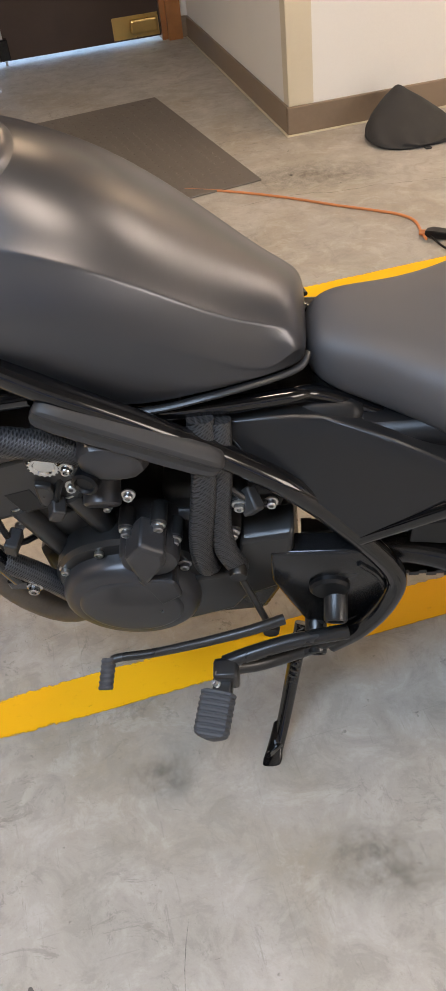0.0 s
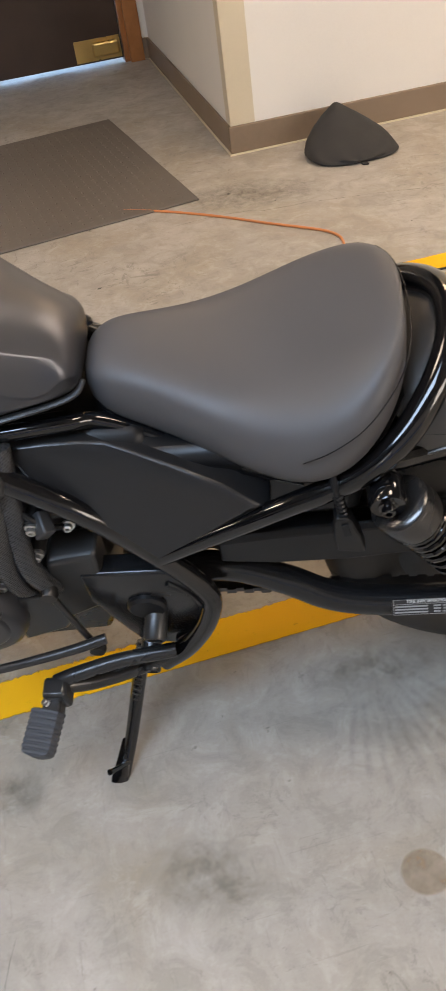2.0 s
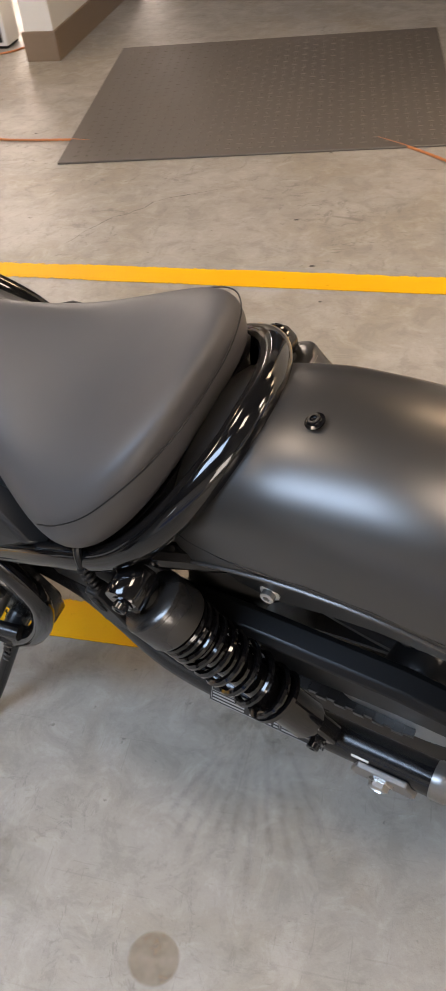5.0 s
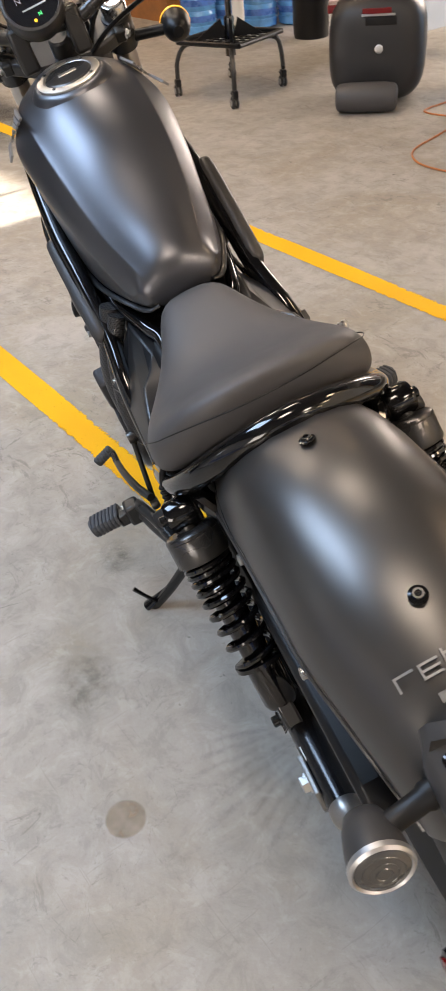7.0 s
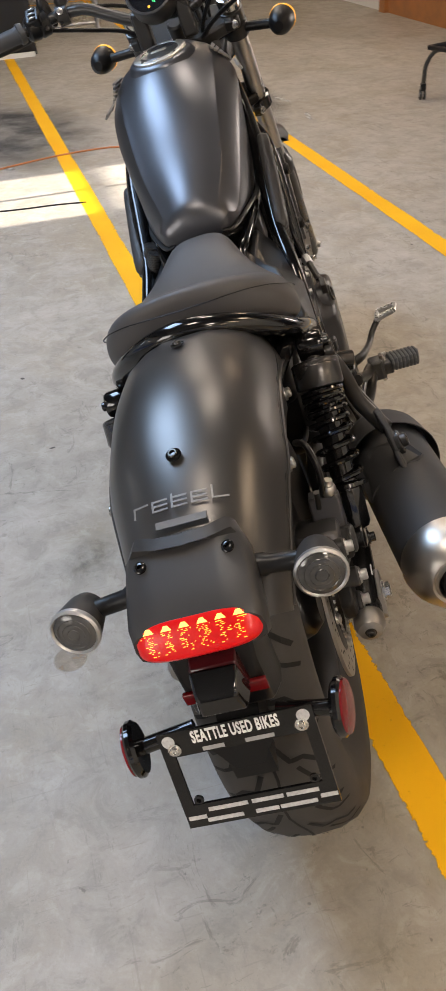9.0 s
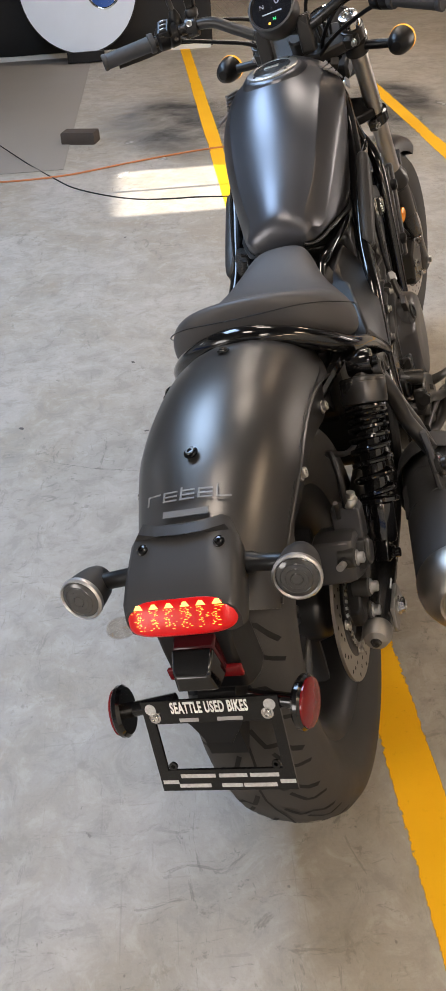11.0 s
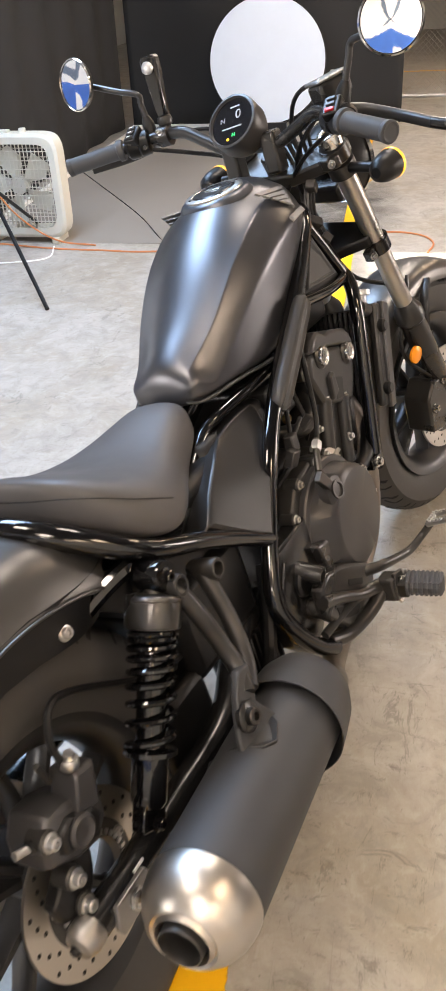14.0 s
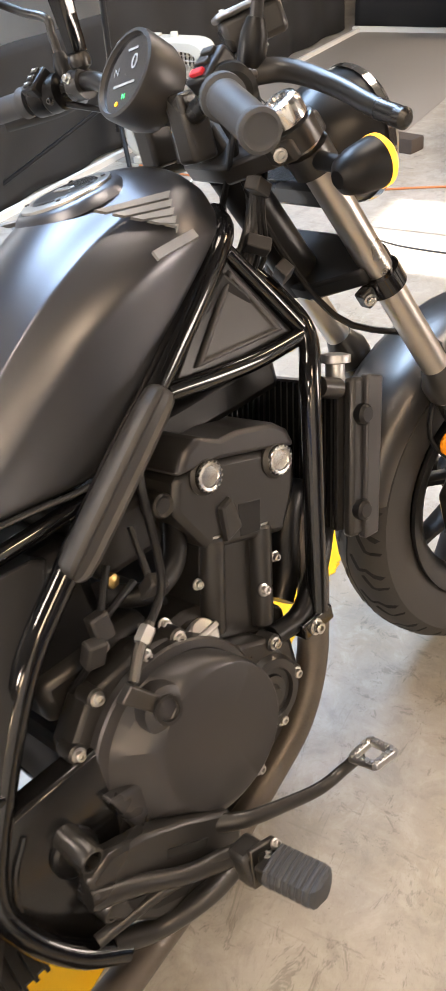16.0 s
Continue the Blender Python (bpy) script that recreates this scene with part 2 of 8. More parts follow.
def boxed(*a, **k):
    bm = bmesh.new()
    box(bm, *a, **k)
    return bm


def axis_to(direction):
    return Vector(direction).to_track_quat("Z", "Y").to_matrix().to_4x4()


def lathe(bm, profile, m=None, steps=24, cap=True):
    """Turns (radius, height) pairs about the z axis."""
    m = m or Matrix()
    rings = []
    for r, z in profile:
        rings.append([bm.verts.new(m @ Vector((r * math.cos(2 * math.pi * i / steps), r * math.sin(2 * math.pi * i / steps), z))) for i in range(steps)])
    for a, b in zip(rings, rings[1:]):
        for i in range(steps):
            bm.faces.new((a[i], a[(i + 1) % steps], b[(i + 1) % steps], b[i]))
    if cap:
        bm.faces.new(list(reversed(rings[0])))
        bm.faces.new(rings[-1])
    return bm


def rod(bm, a, b, r, r2=None, steps=16, round_end=0.0):
    a, b = Vector(a), Vector(b)
    n = (b - a).length
    m = Matrix.Translation(a) @ axis_to(b - a)
    r2 = r if r2 is None else r2
    e = min(round_end, n / 3)
    prof = [(r, 0), (r2, n)] if not e else [(r * 0.75, 0), (r, e), (r2, n - e), (r2 * 0.75, n)]
    return lathe(bm, prof, m, steps)


def rods(pairs, r, steps=12):
    bm = bmesh.new()
    for a, b in pairs:
        rod(bm, a, b, r, steps=steps)
    return bm


def smooth_path(points, per=6):
    """A Catmull-Rom line through the points."""
    p = [Vector(q) for q in points]
    p = [2 * p[0] - p[1]] + p + [2 * p[-1] - p[-2]]
    out = []
    for i in range(1, len(p) - 2):
        for k in range(per):
            t = k / per
            out.append(0.5 * (2 * p[i] + (p[i + 1] - p[i - 1]) * t + (2 * p[i - 1] - 5 * p[i] + 4 * p[i + 1] - p[i + 2]) * t * t
                              + (3 * p[i] - p[i - 1] - 3 * p[i + 1] + p[i + 2]) * t ** 3))
    out.append(p[-2])
    return out


def tube(points, r, steps=12, per=6, bm=None, flat=1.0, closed=False):
    """A tube along a smooth line; flat squeezes it in its second axis. r: a number or one radius for each point."""
    bm = bm or bmesh.new()
    line = smooth_path(points, per) if per > 1 else [Vector(q) for q in points]
    radii = r if isinstance(r, (list, tuple)) else [r] * len(points)
    up, rings = None, []
    for i, c in enumerate(line):
        d = (line[min(i + 1, len(line) - 1)] - line[max(i - 1, 0)]).normalized()
        if up is None:
            up = d.orthogonal().normalized() if abs(d.z) > 0.95 else (Vector((0, 0, 1)) - d * d.z).normalized()
        up = (up - d * up.dot(d)).normalized()
        side = d.cross(up)
        s = i / max(1, len(line) - 1) * (len(radii) - 1)
        k = min(int(s), len(radii) - 2) if len(radii) > 1 else 0
        rr = radii[k] + (radii[min(k + 1, len(radii) - 1)] - radii[k]) * (s - k)
        rings.append([bm.verts.new(c + rr * (side * math.cos(2 * math.pi * j / steps) + up * flat * math.sin(2 * math.pi * j / steps))) for j in range(steps)])
    for a, b in zip(rings, rings[1:]):
        for j in range(steps):
            bm.faces.new((a[j], a[(j + 1) % steps], b[(j + 1) % steps], b[j]))
    bm.faces.new(list(reversed(rings[0])))
    bm.faces.new(rings[-1])
    return bm


def skin(rings, bm=None, ends=True, closed=True):
    """A skin over rings of points, each ring with the same number."""
    bm = bm or bmesh.new()
    rs = [[bm.verts.new(p) for p in ring] for ring in rings]
    n = len(rs[0])
    for a, b in zip(rs, rs[1:]):
        for i in range(n if closed else n - 1):
            bm.faces.new((a[i], a[(i + 1) % n], b[(i + 1) % n], b[i]))
    if ends:
        bm.faces.new(list(reversed(rs[0])))
        bm.faces.new(rs[-1])
    return bm


def slab(outline, m, thick, bm=None):
    """A flat plate of the 2D outline, in the plane of the matrix m, of that thickness along its z."""
    bm = bm or bmesh.new()
    lo = [bm.verts.new(m @ Vector((x, y, 0))) for x, y in outline]
    hi = [bm.verts.new(m @ Vector((x, y, thick))) for x, y in outline]
    bm.faces.new(list(reversed(lo)))
    bm.faces.new(hi)
    for i in range(len(lo)):
        j = (i + 1) % len(lo)
        bm.faces.new((lo[i], lo[j], hi[j], hi[i]))
    return bm


def plate_xz(outline, layers):
    """A casting of one side outline: (y, growth) for each layer, grown or shrunk about its middle."""
    cx, cz = sum(x for x, z in outline) / len(outline), sum(z for x, z in outline) / len(outline)
    return skin([[(cx + (x - cx) * k, y, cz + (z - cz) * k) for x, z in outline] for y, k in layers])


def bolt(place, direction, r, h, parent, material=None, name="bolt"):
    """A flanged cap bolt with a socket."""
    m = Matrix.Translation(place) @ axis_to(direction)
    bm = lathe(bmesh.new(), [(r * 1.45, 0), (r * 1.45, h * 0.25), (r, h * 0.32), (r, h * 0.9), (r * 0.85, h), (r * 0.5, h), (r * 0.45, h * 0.6)], m, 12)
    return part(name, bm, material or M["zinc"], parent)


def writing(text, m, size, material, parent, name="lettering", bold=0.0, depth=0.0004, shear=0.0, spacing=1.0):
    """Words with Blender's own font, turned into a mesh, centred on the matrix m."""
    c = bpy.data.curves.new(name, "FONT")
    c.body, c.size, c.align_x, c.align_y, c.extrude, c.offset, c.shear, c.space_character = text, size, "CENTER", "CENTER", depth, bold, shear, spacing
    c.resolution_u = 3
    tmp = bpy.data.objects.new("tmp", c)
    me = bpy.data.meshes.new_from_object(tmp)
    bpy.data.objects.remove(tmp)
    bpy.data.curves.remove(c)
    me.transform(m)
    me.materials.clear()
    me.materials.append(material)
    ob = new(name, me)
    ob.parent = parent
    return ob
M["amber_glow"] = emitter("glowing amber", (1.0, 0.42, 0.03), 0.3)
M["emblem"] = surface("satin silver print", (0.21, 0.205, 0.20), 0.45, 0.2, grain=500, relief=0.0, wear=0.05)
M["print_light"] = surface("pale print", (0.50, 0.50, 0.50), 0.5, grain=500, relief=0.0, wear=0.2, blotch=300)
M["print_pale"] = surface("pale grey fender print", (0.22, 0.215, 0.21), 0.45, 0.3, grain=500, relief=0.0, wear=0.1)
M["print_mid"] = surface("faded print", (0.32, 0.32, 0.32), 0.5, grain=500, relief=0.0, wear=0.1)
M["tail_glow"] = emitter("lit red lens", (1.0, 0.001, 0.003), 0.022)
M["led_glow"] = emitter("lit LED", (1.0, 0.56, 0.09), 0.7)
# glow for the flecks that imitate glints under each LED
M["led_dim"] = emitter("glowing LED glint", (1.0, 0.50, 0.05), 0.42)
M["red_dark"] = surface("dark red lens", (0.045, 0.006, 0.008), 0.15, grain=200, relief=0.05)
M["smoke_lens"] = surface("clear grey lens", (0.085, 0.085, 0.085), 0.18, 0.5, grain=150, relief=0.25, wear=0.4, depth=0.0006)


def braided():
    m, nt, p = nodes_of("braided hose sleeve")
    tex = nt.nodes.new("ShaderNodeTexCoord")
    height = None
    for turn in ((0.5, 0.9, 0.7), (-0.8, 0.4, -0.7)):
        mp = nt.nodes.new("ShaderNodeMapping")
        mp.inputs["Rotation"].default_value = turn
        nt.links.new(tex.outputs["Object"], mp.inputs[0])
        wv = node(nt, "ShaderNodeTexWave", Scale=95.0, Distortion=0.3)
        nt.links.new(mp.outputs[0], wv.inputs["Vector"])
        if height is None:
            height = wv.outputs["Fac"]
        else:
            mx = nt.nodes.new("ShaderNodeMath")
            mx.operation = "MAXIMUM"
            nt.links.new(height, mx.inputs[0])
            nt.links.new(wv.outputs["Fac"], mx.inputs[1])
            height = mx.outputs[0]
    nt.links.new(mixed(nt, ramp(nt, height, 0.4, 1.0), (0.002, 0.002, 0.002, 1), (0.055, 0.055, 0.057, 1)), p.inputs["Base Color"])
    p.inputs["Roughness"].default_value = 0.38
    b = node(nt, "ShaderNodeBump", Strength=0.7, Distance=0.001)
    nt.links.new(height, b.inputs["Height"])
    nt.links.new(b.outputs[0], p.inputs["Normal"])
    return m


M["hose"] = braided()
M["header"] = surface("heat-tinted exhaust", (0.13, 0.112, 0.095), 0.45, 0.6, grain=300, relief=0.1, wear=0.25, blotch=14)
M["mirror"] = surface("mirror glass", (0.9, 0.9, 0.9), 0.02, 1.0, grain=50, relief=0.0, wear=0.01, rough_var=0.005)
M["glass_black"] = surface("black display glass", (0.008, 0.009, 0.012), 0.06, grain=300, relief=0.0, wear=0.1, coat=0.6, rough_var=0.02)
M["lcd"] = emitter("display digits", (0.55, 0.60, 0.66), 0.0035)
M["green_led"] = emitter("green lamp", (0.05, 1.0, 0.25), 0.3)
M["amber_led"] = emitter("amber lamp", (1.0, 0.45, 0.02), 0.3)
M["red_paint"] = surface("red switch", (0.55, 0.02, 0.03), 0.4, grain=300, relief=0.05)
M["silver"] = surface("cast aluminium", (0.30, 0.29, 0.28), 0.42, 0.9, grain=300, relief=0.2, wear=0.15)
M["blue"] = surface("blue print", (0.03, 0.12, 0.45), 0.5, grain=200, relief=0.0)
M["banner_ink"] = surface("grey-blue banner print", (0.10, 0.14, 0.20), 0.5, grain=200, relief=0.0)
M["panel"] = surface("satin black panel", (0.011, 0.0112, 0.0120), 0.36, 0.0, grain=900, relief=0.03, wear=0.05, blotch=3, rough_var=0.02)
M["steel_dark"] = surface("dark oiled steel", (0.10, 0.095, 0.09), 0.4, 1.0, grain=300, relief=0.1, wear=0.25)
M["print_black"] = surface("black label", (0.012, 0.012, 0.012), 0.4, grain=300, relief=0.0)
M["day"] = emitter("outdoor daylight", (0.35, 0.62, 1.0), 0.9)
M["frosted"] = surface("frosted glass", (0.75, 0.80, 0.85), 0.5, grain=200, relief=0.1, wear=0.03)
M["tube_glow"] = emitter("lit diffuser", (1.0, 0.90, 0.76), 0.6)


def blotch(name, colour, strength, scale, rough=0.5, soft=0.45, least=0.1):
    """A see-through stain: its shape breaks up with the noise."""
    m, nt, p = nodes_of(name)
    p.inputs["Base Color"].default_value = rgba(colour)
    p.inputs["Roughness"].default_value = rough
    tex = nt.nodes.new("ShaderNodeTexCoord")
    grad = nt.nodes.new("ShaderNodeVectorMath")
    grad.operation = "LENGTH"
    mp = nt.nodes.new("ShaderNodeMapping")
    mp.inputs["Location"].default_value, mp.inputs["Scale"].default_value = (-1, -1, 0), (2, 2, 0)
    nt.links.new(tex.outputs["Generated"], mp.inputs[0])
    nt.links.new(mp.outputs[0], grad.inputs[0])
    fade = ramp(nt, grad.outputs["Value"], 1.0 - soft, 1.0, 1.0, 0.0)
    n = noise_at(nt, scale, 6.0, 0.65)
    mul = nt.nodes.new("ShaderNodeMath")
    mul.operation = "MULTIPLY"
    nt.links.new(fade, mul.inputs[0])
    nt.links.new(ramp(nt, n, 0.35, 0.65, least, strength), mul.inputs[1])
    nt.links.new(mul.outputs[0], p.inputs["Alpha"])
    return m


M["stain_round"] = blotch("brown stain", (0.33, 0.245, 0.155), 0.60, 30, soft=0.12, least=0.3)
M["stain_dark"] = blotch("oil stain", (0.18, 0.16, 0.12), 0.42, 26, soft=0.7, least=0.0)
M["scuff"] = blotch("rubbed tyre mark", (0.19, 0.18, 0.162), 0.24, 34, soft=0.9, least=0.0)
M["crack"] = blotch("hairline crack", (0.10, 0.095, 0.085), 0.8, 40, soft=0.1, least=0.1)
M["stain_damp"] = blotch("damp concrete", (0.10, 0.10, 0.105), 0.75, 3.0, 0.2)
M["splash"] = blotch("white paint splash", (0.7, 0.7, 0.68), 0.9, 30)
M["stain_speck"] = surface("black grit", (0.10, 0.09, 0.08), 0.8, grain=200, relief=0.0)
M["mat"] = surface("dark rubber mat", (0.115, 0.100, 0.085), 0.55, grain=220, relief=0.2, wear=0.1, blotch=2)
M["fabric"] = surface("black woven fabric", (0.018, 0.018, 0.019), 0.75, grain=900, relief=0.5, wear=0.2, blotch=14)
M["cord_orange"] = surface("orange cord", (0.54, 0.19, 0.065), 0.5, grain=400, relief=0.1, wear=0.12)
M["case"] = surface("black moulded case", (0.020, 0.020, 0.021), 0.45, grain=800, relief=0.15, wear=0.12)
M["white_metal"] = surface("off-white steel", (0.66, 0.64, 0.60), 0.4, grain=200, relief=0.03, wear=0.06)
M["yellow"] = surface("yellow print", (0.75, 0.52, 0.02), 0.5, grain=200, relief=0.0)
M["water"] = surface("blue bottle plastic", (0.10, 0.30, 0.60), 0.1, grain=60, relief=0.05, wear=0.3, blotch=9, coat=0.5)
M["water_print"] = surface("blue bottle print", (0.05, 0.14, 0.42), 0.3, grain=60, relief=0.0, wear=0.3, blotch=20)
M["disc_white"] = surface("white reflector fabric", (0.70, 0.77, 0.86), 0.6, grain=300, relief=0.03, wear=0.02)
M["fan_white"] = surface("ivory plastic", (0.55, 0.53, 0.46), 0.4, grain=300, relief=0.02, wear=0.05)
M["block"] = surface("dark brown foam", (0.06, 0.045, 0.035), 0.9, grain=200, relief=0.6, wear=0.25, depth=0.002)
M["sheet"] = surface("grey-brown sheet", (0.26, 0.235, 0.205), 0.6, grain=100, relief=0.05, wear=0.05, blotch=1.2)

# ---------------------------------------------------------------- the hall, in its own axes u (along the lines) and w (across them)
def room_part(name, bm, material, parent=None, label="", bevel=0.0, smooth=False):
    ob = part(name, bm, material, parent, label, smooth=smooth, bevel=bevel)
    if parent is None:
        ob.matrix_world = ROOM
    return ob


def setting(name, bm, material, label, category, bevel=0.0):
    return tagged(room_part(name, bm, material, bevel=bevel), label, category, kind="structure")


U0, U1, W0, W1, TOP = -6.0, 17.0, -4.45, 5.0, 3.3
setting("floor", boxed(U0 - 6, U1 + 6, W0 - 6, W1 + 9, -0.2, 0.0), M["concrete"], "worn grey concrete floor with stains and scuffs", "floor")
setting("ceiling", boxed(U0 - 0.2, U1 + 0.2, W0 - 3.0, W1 + 0.2, TOP, TOP + 0.15), M["ceiling"], "grey concrete ceiling of the hall", "ceiling")
setting("wall_rear", boxed(U0 - 0.2, U0, W0 - 3.0, W1, 0, TOP), M["wall"], "off-white painted wall behind the motorcycle", "wall")
setting("wall_far", boxed(U1, U1 + 0.2, W0 - 3.0, W1, 0, TOP), M["wall"], "bare grey wall at the far end", "wall")
# corner wall with its cream edge and brown baseboard
setting("wall_side", boxed(U0, -0.365, -4.5, -2.56, 0, TOP), M["wall"], "off-white painted corner wall", "wall")
guard = bmesh.new()
box(guard, -0.466, -0.362, -2.560, -2.5565, 0.113, TOP)
box(guard, -0.365, -0.3615, -2.62, -2.5565, 0.113, TOP)
setting("corner_strip", guard, M["wall_cream"], "cream painted strip up the wall corner", "wall trim")
bb = bmesh.new()
box(bb, U0, -0.352, -2.560, -2.545, 0.004, 0.112)
box(bb, -0.365, -0.352, -4.42, -2.560, 0.004, 0.112)
setting("baseboard", bb, M["base"], "brown vinyl baseboard along the corner wall", "baseboard", bevel=0.004)
cv = bmesh.new()
box(cv, U0, -0.345, -2.545, -2.538, 0.0, 0.006)
box(cv, -0.352, -0.345, -4.42, -2.545, 0.0, 0.006)
setting("baseboard_toe", cv, M["wall_cream"], "pale sealant along the foot of the baseboard", "trim")
# alcove with the dark double door
DW = -4.42
setting("wall_door", boxed(-0.37, -0.325, DW - 0.2, DW, 0, TOP), M["wall"], "off-white wall beside the door", "wall")
bb = boxed(-0.352, -0.327, DW, DW + 0.013, 0.004, 0.112)
setting("baseboard_alcove", bb, M["base"], "brown vinyl baseboard beside the door", "baseboard")
setting("wall_over_door", boxed(-0.325, 1.72, DW - 0.2, DW, 2.15, TOP), M["wall"], "off-white wall over the door", "wall")
setting("wall_end", boxed(1.700, 1.840, DW, -3.066, 0, TOP), M["wall"], "off-white end of a short wall", "wall")
bb = bmesh.new()
box(bb, 1.688, 1.852, -3.066, -3.054, 0.0, 0.125)
box(bb, 1.688, 1.700, DW, -3.066, 0.0, 0.125)
box(bb, 1.840, 1.852, DW, -3.066, 0.0, 0.125)
setting("baseboard_end", bb, M["base"], "brown vinyl baseboard round the wall end", "baseboard", bevel=0.003)
setting("wall_back", boxed(1.84, U1, -7.4, -7.2, 0, TOP), M["wall"], "off-white back wall of the side bay", "wall")
door = tagged(room_part("door_1", boxed(-0.325, -0.245, DW - 0.14, DW + 0.02, 0, 2.15), M["oak"]), "orange-stained wooden frame with a dark double door", "door", kind="structure")
room_part("jamb", boxed(-0.245, -0.215, DW - 0.14, DW - 0.02, 0, 2.15), M["oak"], door)
room_part("door_head", boxed(-0.245, 1.72, DW - 0.14, DW + 0.02, 2.07, 2.15), M["oak"], door)
for u0, u1 in ((-0.212, 0.712), (0.722, 1.66)):
    leaf = room_part("door_leaf", boxed(u0, u1, DW - 0.090, DW - 0.045, 0.022, 2.06), M["door_wood"], door, "dark brown door leaf", bevel=0.002)
room_part("kick_plate", boxed(-0.205, 0.060, DW - 0.045, DW - 0.0435, 0.030, 0.145), M["brass"], door, "tarnished brass plate")
room_part("plate_block", boxed(-0.195, -0.040, DW - 0.0435, DW - 0.010, 0.052, 0.128), M["brass"], door, "brass door holder", bevel=0.012)
room_part("bottom_bolt", boxed(0.650, 0.706, DW - 0.045, DW + 0.005, 0.035, 0.140), M["gloss"], door, "black floor bolt", bevel=0.006)
room_part("bolt_rod", boxed(0.672, 0.684, DW - 0.030, DW - 0.016, 0.004, 0.240), M["steel"], door)
room_part("bottom_bolt", boxed(0.728, 0.780, DW - 0.045, DW + 0.005, 0.035, 0.140), M["gloss"], door, bevel=0.006)
setting("daylight_outside", boxed(-0.30, 1.80, DW - 1.30, DW - 1.28, -0.1, 2.4), M["day"], "bright daylight outside the door", "backdrop")
# left wall: an added frosted window, and an unseen opening cut to shape the sun patch
wl = bmesh.new()
box(wl, U0, U1, W1, W1 + 0.2, 0, 1.00)
box(wl, U0, U1, W1, W1 + 0.2, 2.75, TOP)
cuts = ((-4.6, -1.8), (2.92, 3.66))
edge = U0
for a, b in cuts:
    box(wl, edge, a, W1, W1 + 0.2, 1.00, 2.75)
    edge = b
box(wl, edge, U1, W1, W1 + 0.2, 1.00, 2.75)
# sill, head and bar narrow and split the sunbeam
box(wl, 2.92, 3.66, W1, W1 + 0.2, 1.00, 1.80)
box(wl, 2.92, 3.66, W1, W1 + 0.2, 2.44, 2.75)
box(wl, 2.92, 3.66, W1 + 0.05, W1 + 0.09, 2.065, 2.10)
setting("wall_left", wl, M["wall"], "off-white wall with an unseen opening cut to shape the sun patch", "wall")
for k, (a, b) in enumerate(cuts):
    if k == 1:
        continue
    pane = tagged(room_part("window_%d" % (k + 1), boxed(a, b, W1 + 0.10, W1 + 0.115, 1.00, 2.75), M["frosted"]), "unseen frosted window added to the left wall for light", "window", kind="structure")
    bm = bmesh.new()
    for j in range(5):
        u = a + (b - a) * j / 4
        box(bm, u - 0.025, u + 0.025, W1 + 0.06, W1 + 0.10, 1.00, 2.75)
    room_part("window_frame", bm, M["steel"], pane)
    area_light("window_light", (a + b) / 2, W1 - 0.02, 1.88, 0, -1, 24, (1.0, 0.96, 0.90), b - a - 0.1, 1.65)

# painted lines
for name, w, turn in (("line_near", -0.056, 0.70), ("line_side", -1.256, 0.40)):
    line_ob = setting(name, boxed(-4.0, 11.0, -0.044, 0.044, 0.0006, 0.0016), M["line"], "chipped yellow parking line painted on concrete", "parking line")
    line_ob.matrix_world = ROOM @ pose(0, w, 0, 0, 0, turn)
setting("line_cross", boxed(11.0, 11.09, -6.0, 3.0, 0.0018, 0.0030), M["line"], "yellow line painted across the far floor", "parking line")

# ceiling lights: an unseen grid added as soft fill
strip = thing("fill_panel", "square lit ceiling panel in a white housing, added out of view", "ceiling light", ROOM @ pose(-2.7, -2.2, TOP), "ceiling lights")
part("housing", boxed(-0.32, 0.32, -0.32, 0.32, -0.06, 0.0), M["wall"], strip, bevel=0.01)
part("diffuser", boxed(-0.29, 0.29, -0.29, 0.29, -0.085, -0.06), M["tube_glow"], strip)
for u in (-5.0, -2.7, -0.5, 1.7, 3.9, 6.4, 10.0):
    for w, power, tone in ((-2.2, 6.4, (1.0, 0.74, 0.47)), (-0.3, 6.6, (1.0, 0.88, 0.74))):
        if (u, w) == (1.7, -2.2):
            continue
        # powers set lamp by lamp, to balance the brightness of the floor
        if w < -2:
            power = power * (0.55 if u < 0 else 0.75)
        else:
            power = power * {-5.0: 1.2, -2.7: 1.2, -0.5: 0.50, 1.7: 0.50}.get(u, 0.85)
        if (u, w) == (-0.5, -0.3):
            w, power = 0.8, power * 1.25
        if (u, w) != (-2.7, -2.2):
            copy_thing(strip, ROOM @ pose(u, w, TOP))
        area_light("fill_lamp", u, w, TOP - 0.10, 0, 0, power, tone, 0.58, 0.58)
# skylight over the open left half of the hall
skylight = tagged(room_part("skylight", boxed(0.7, 3.3, 1.05, 2.15, TOP - 0.012, TOP - 0.004), M["frosted"]), "frosted daylight panel in the ceiling", "skylight", kind="structure")
bm = bmesh.new()
for a, b, c, d in ((0.64, 3.36, 0.99, 1.05), (0.64, 3.36, 2.15, 2.21), (0.64, 0.70, 1.05, 2.15), (3.30, 3.36, 1.05, 2.15), (1.98, 2.02, 1.05, 2.15)):
    box(bm, a, b, c, d, TOP - 0.03, TOP - 0.003)
room_part("skylight_frame", bm, M["steel"], skylight)
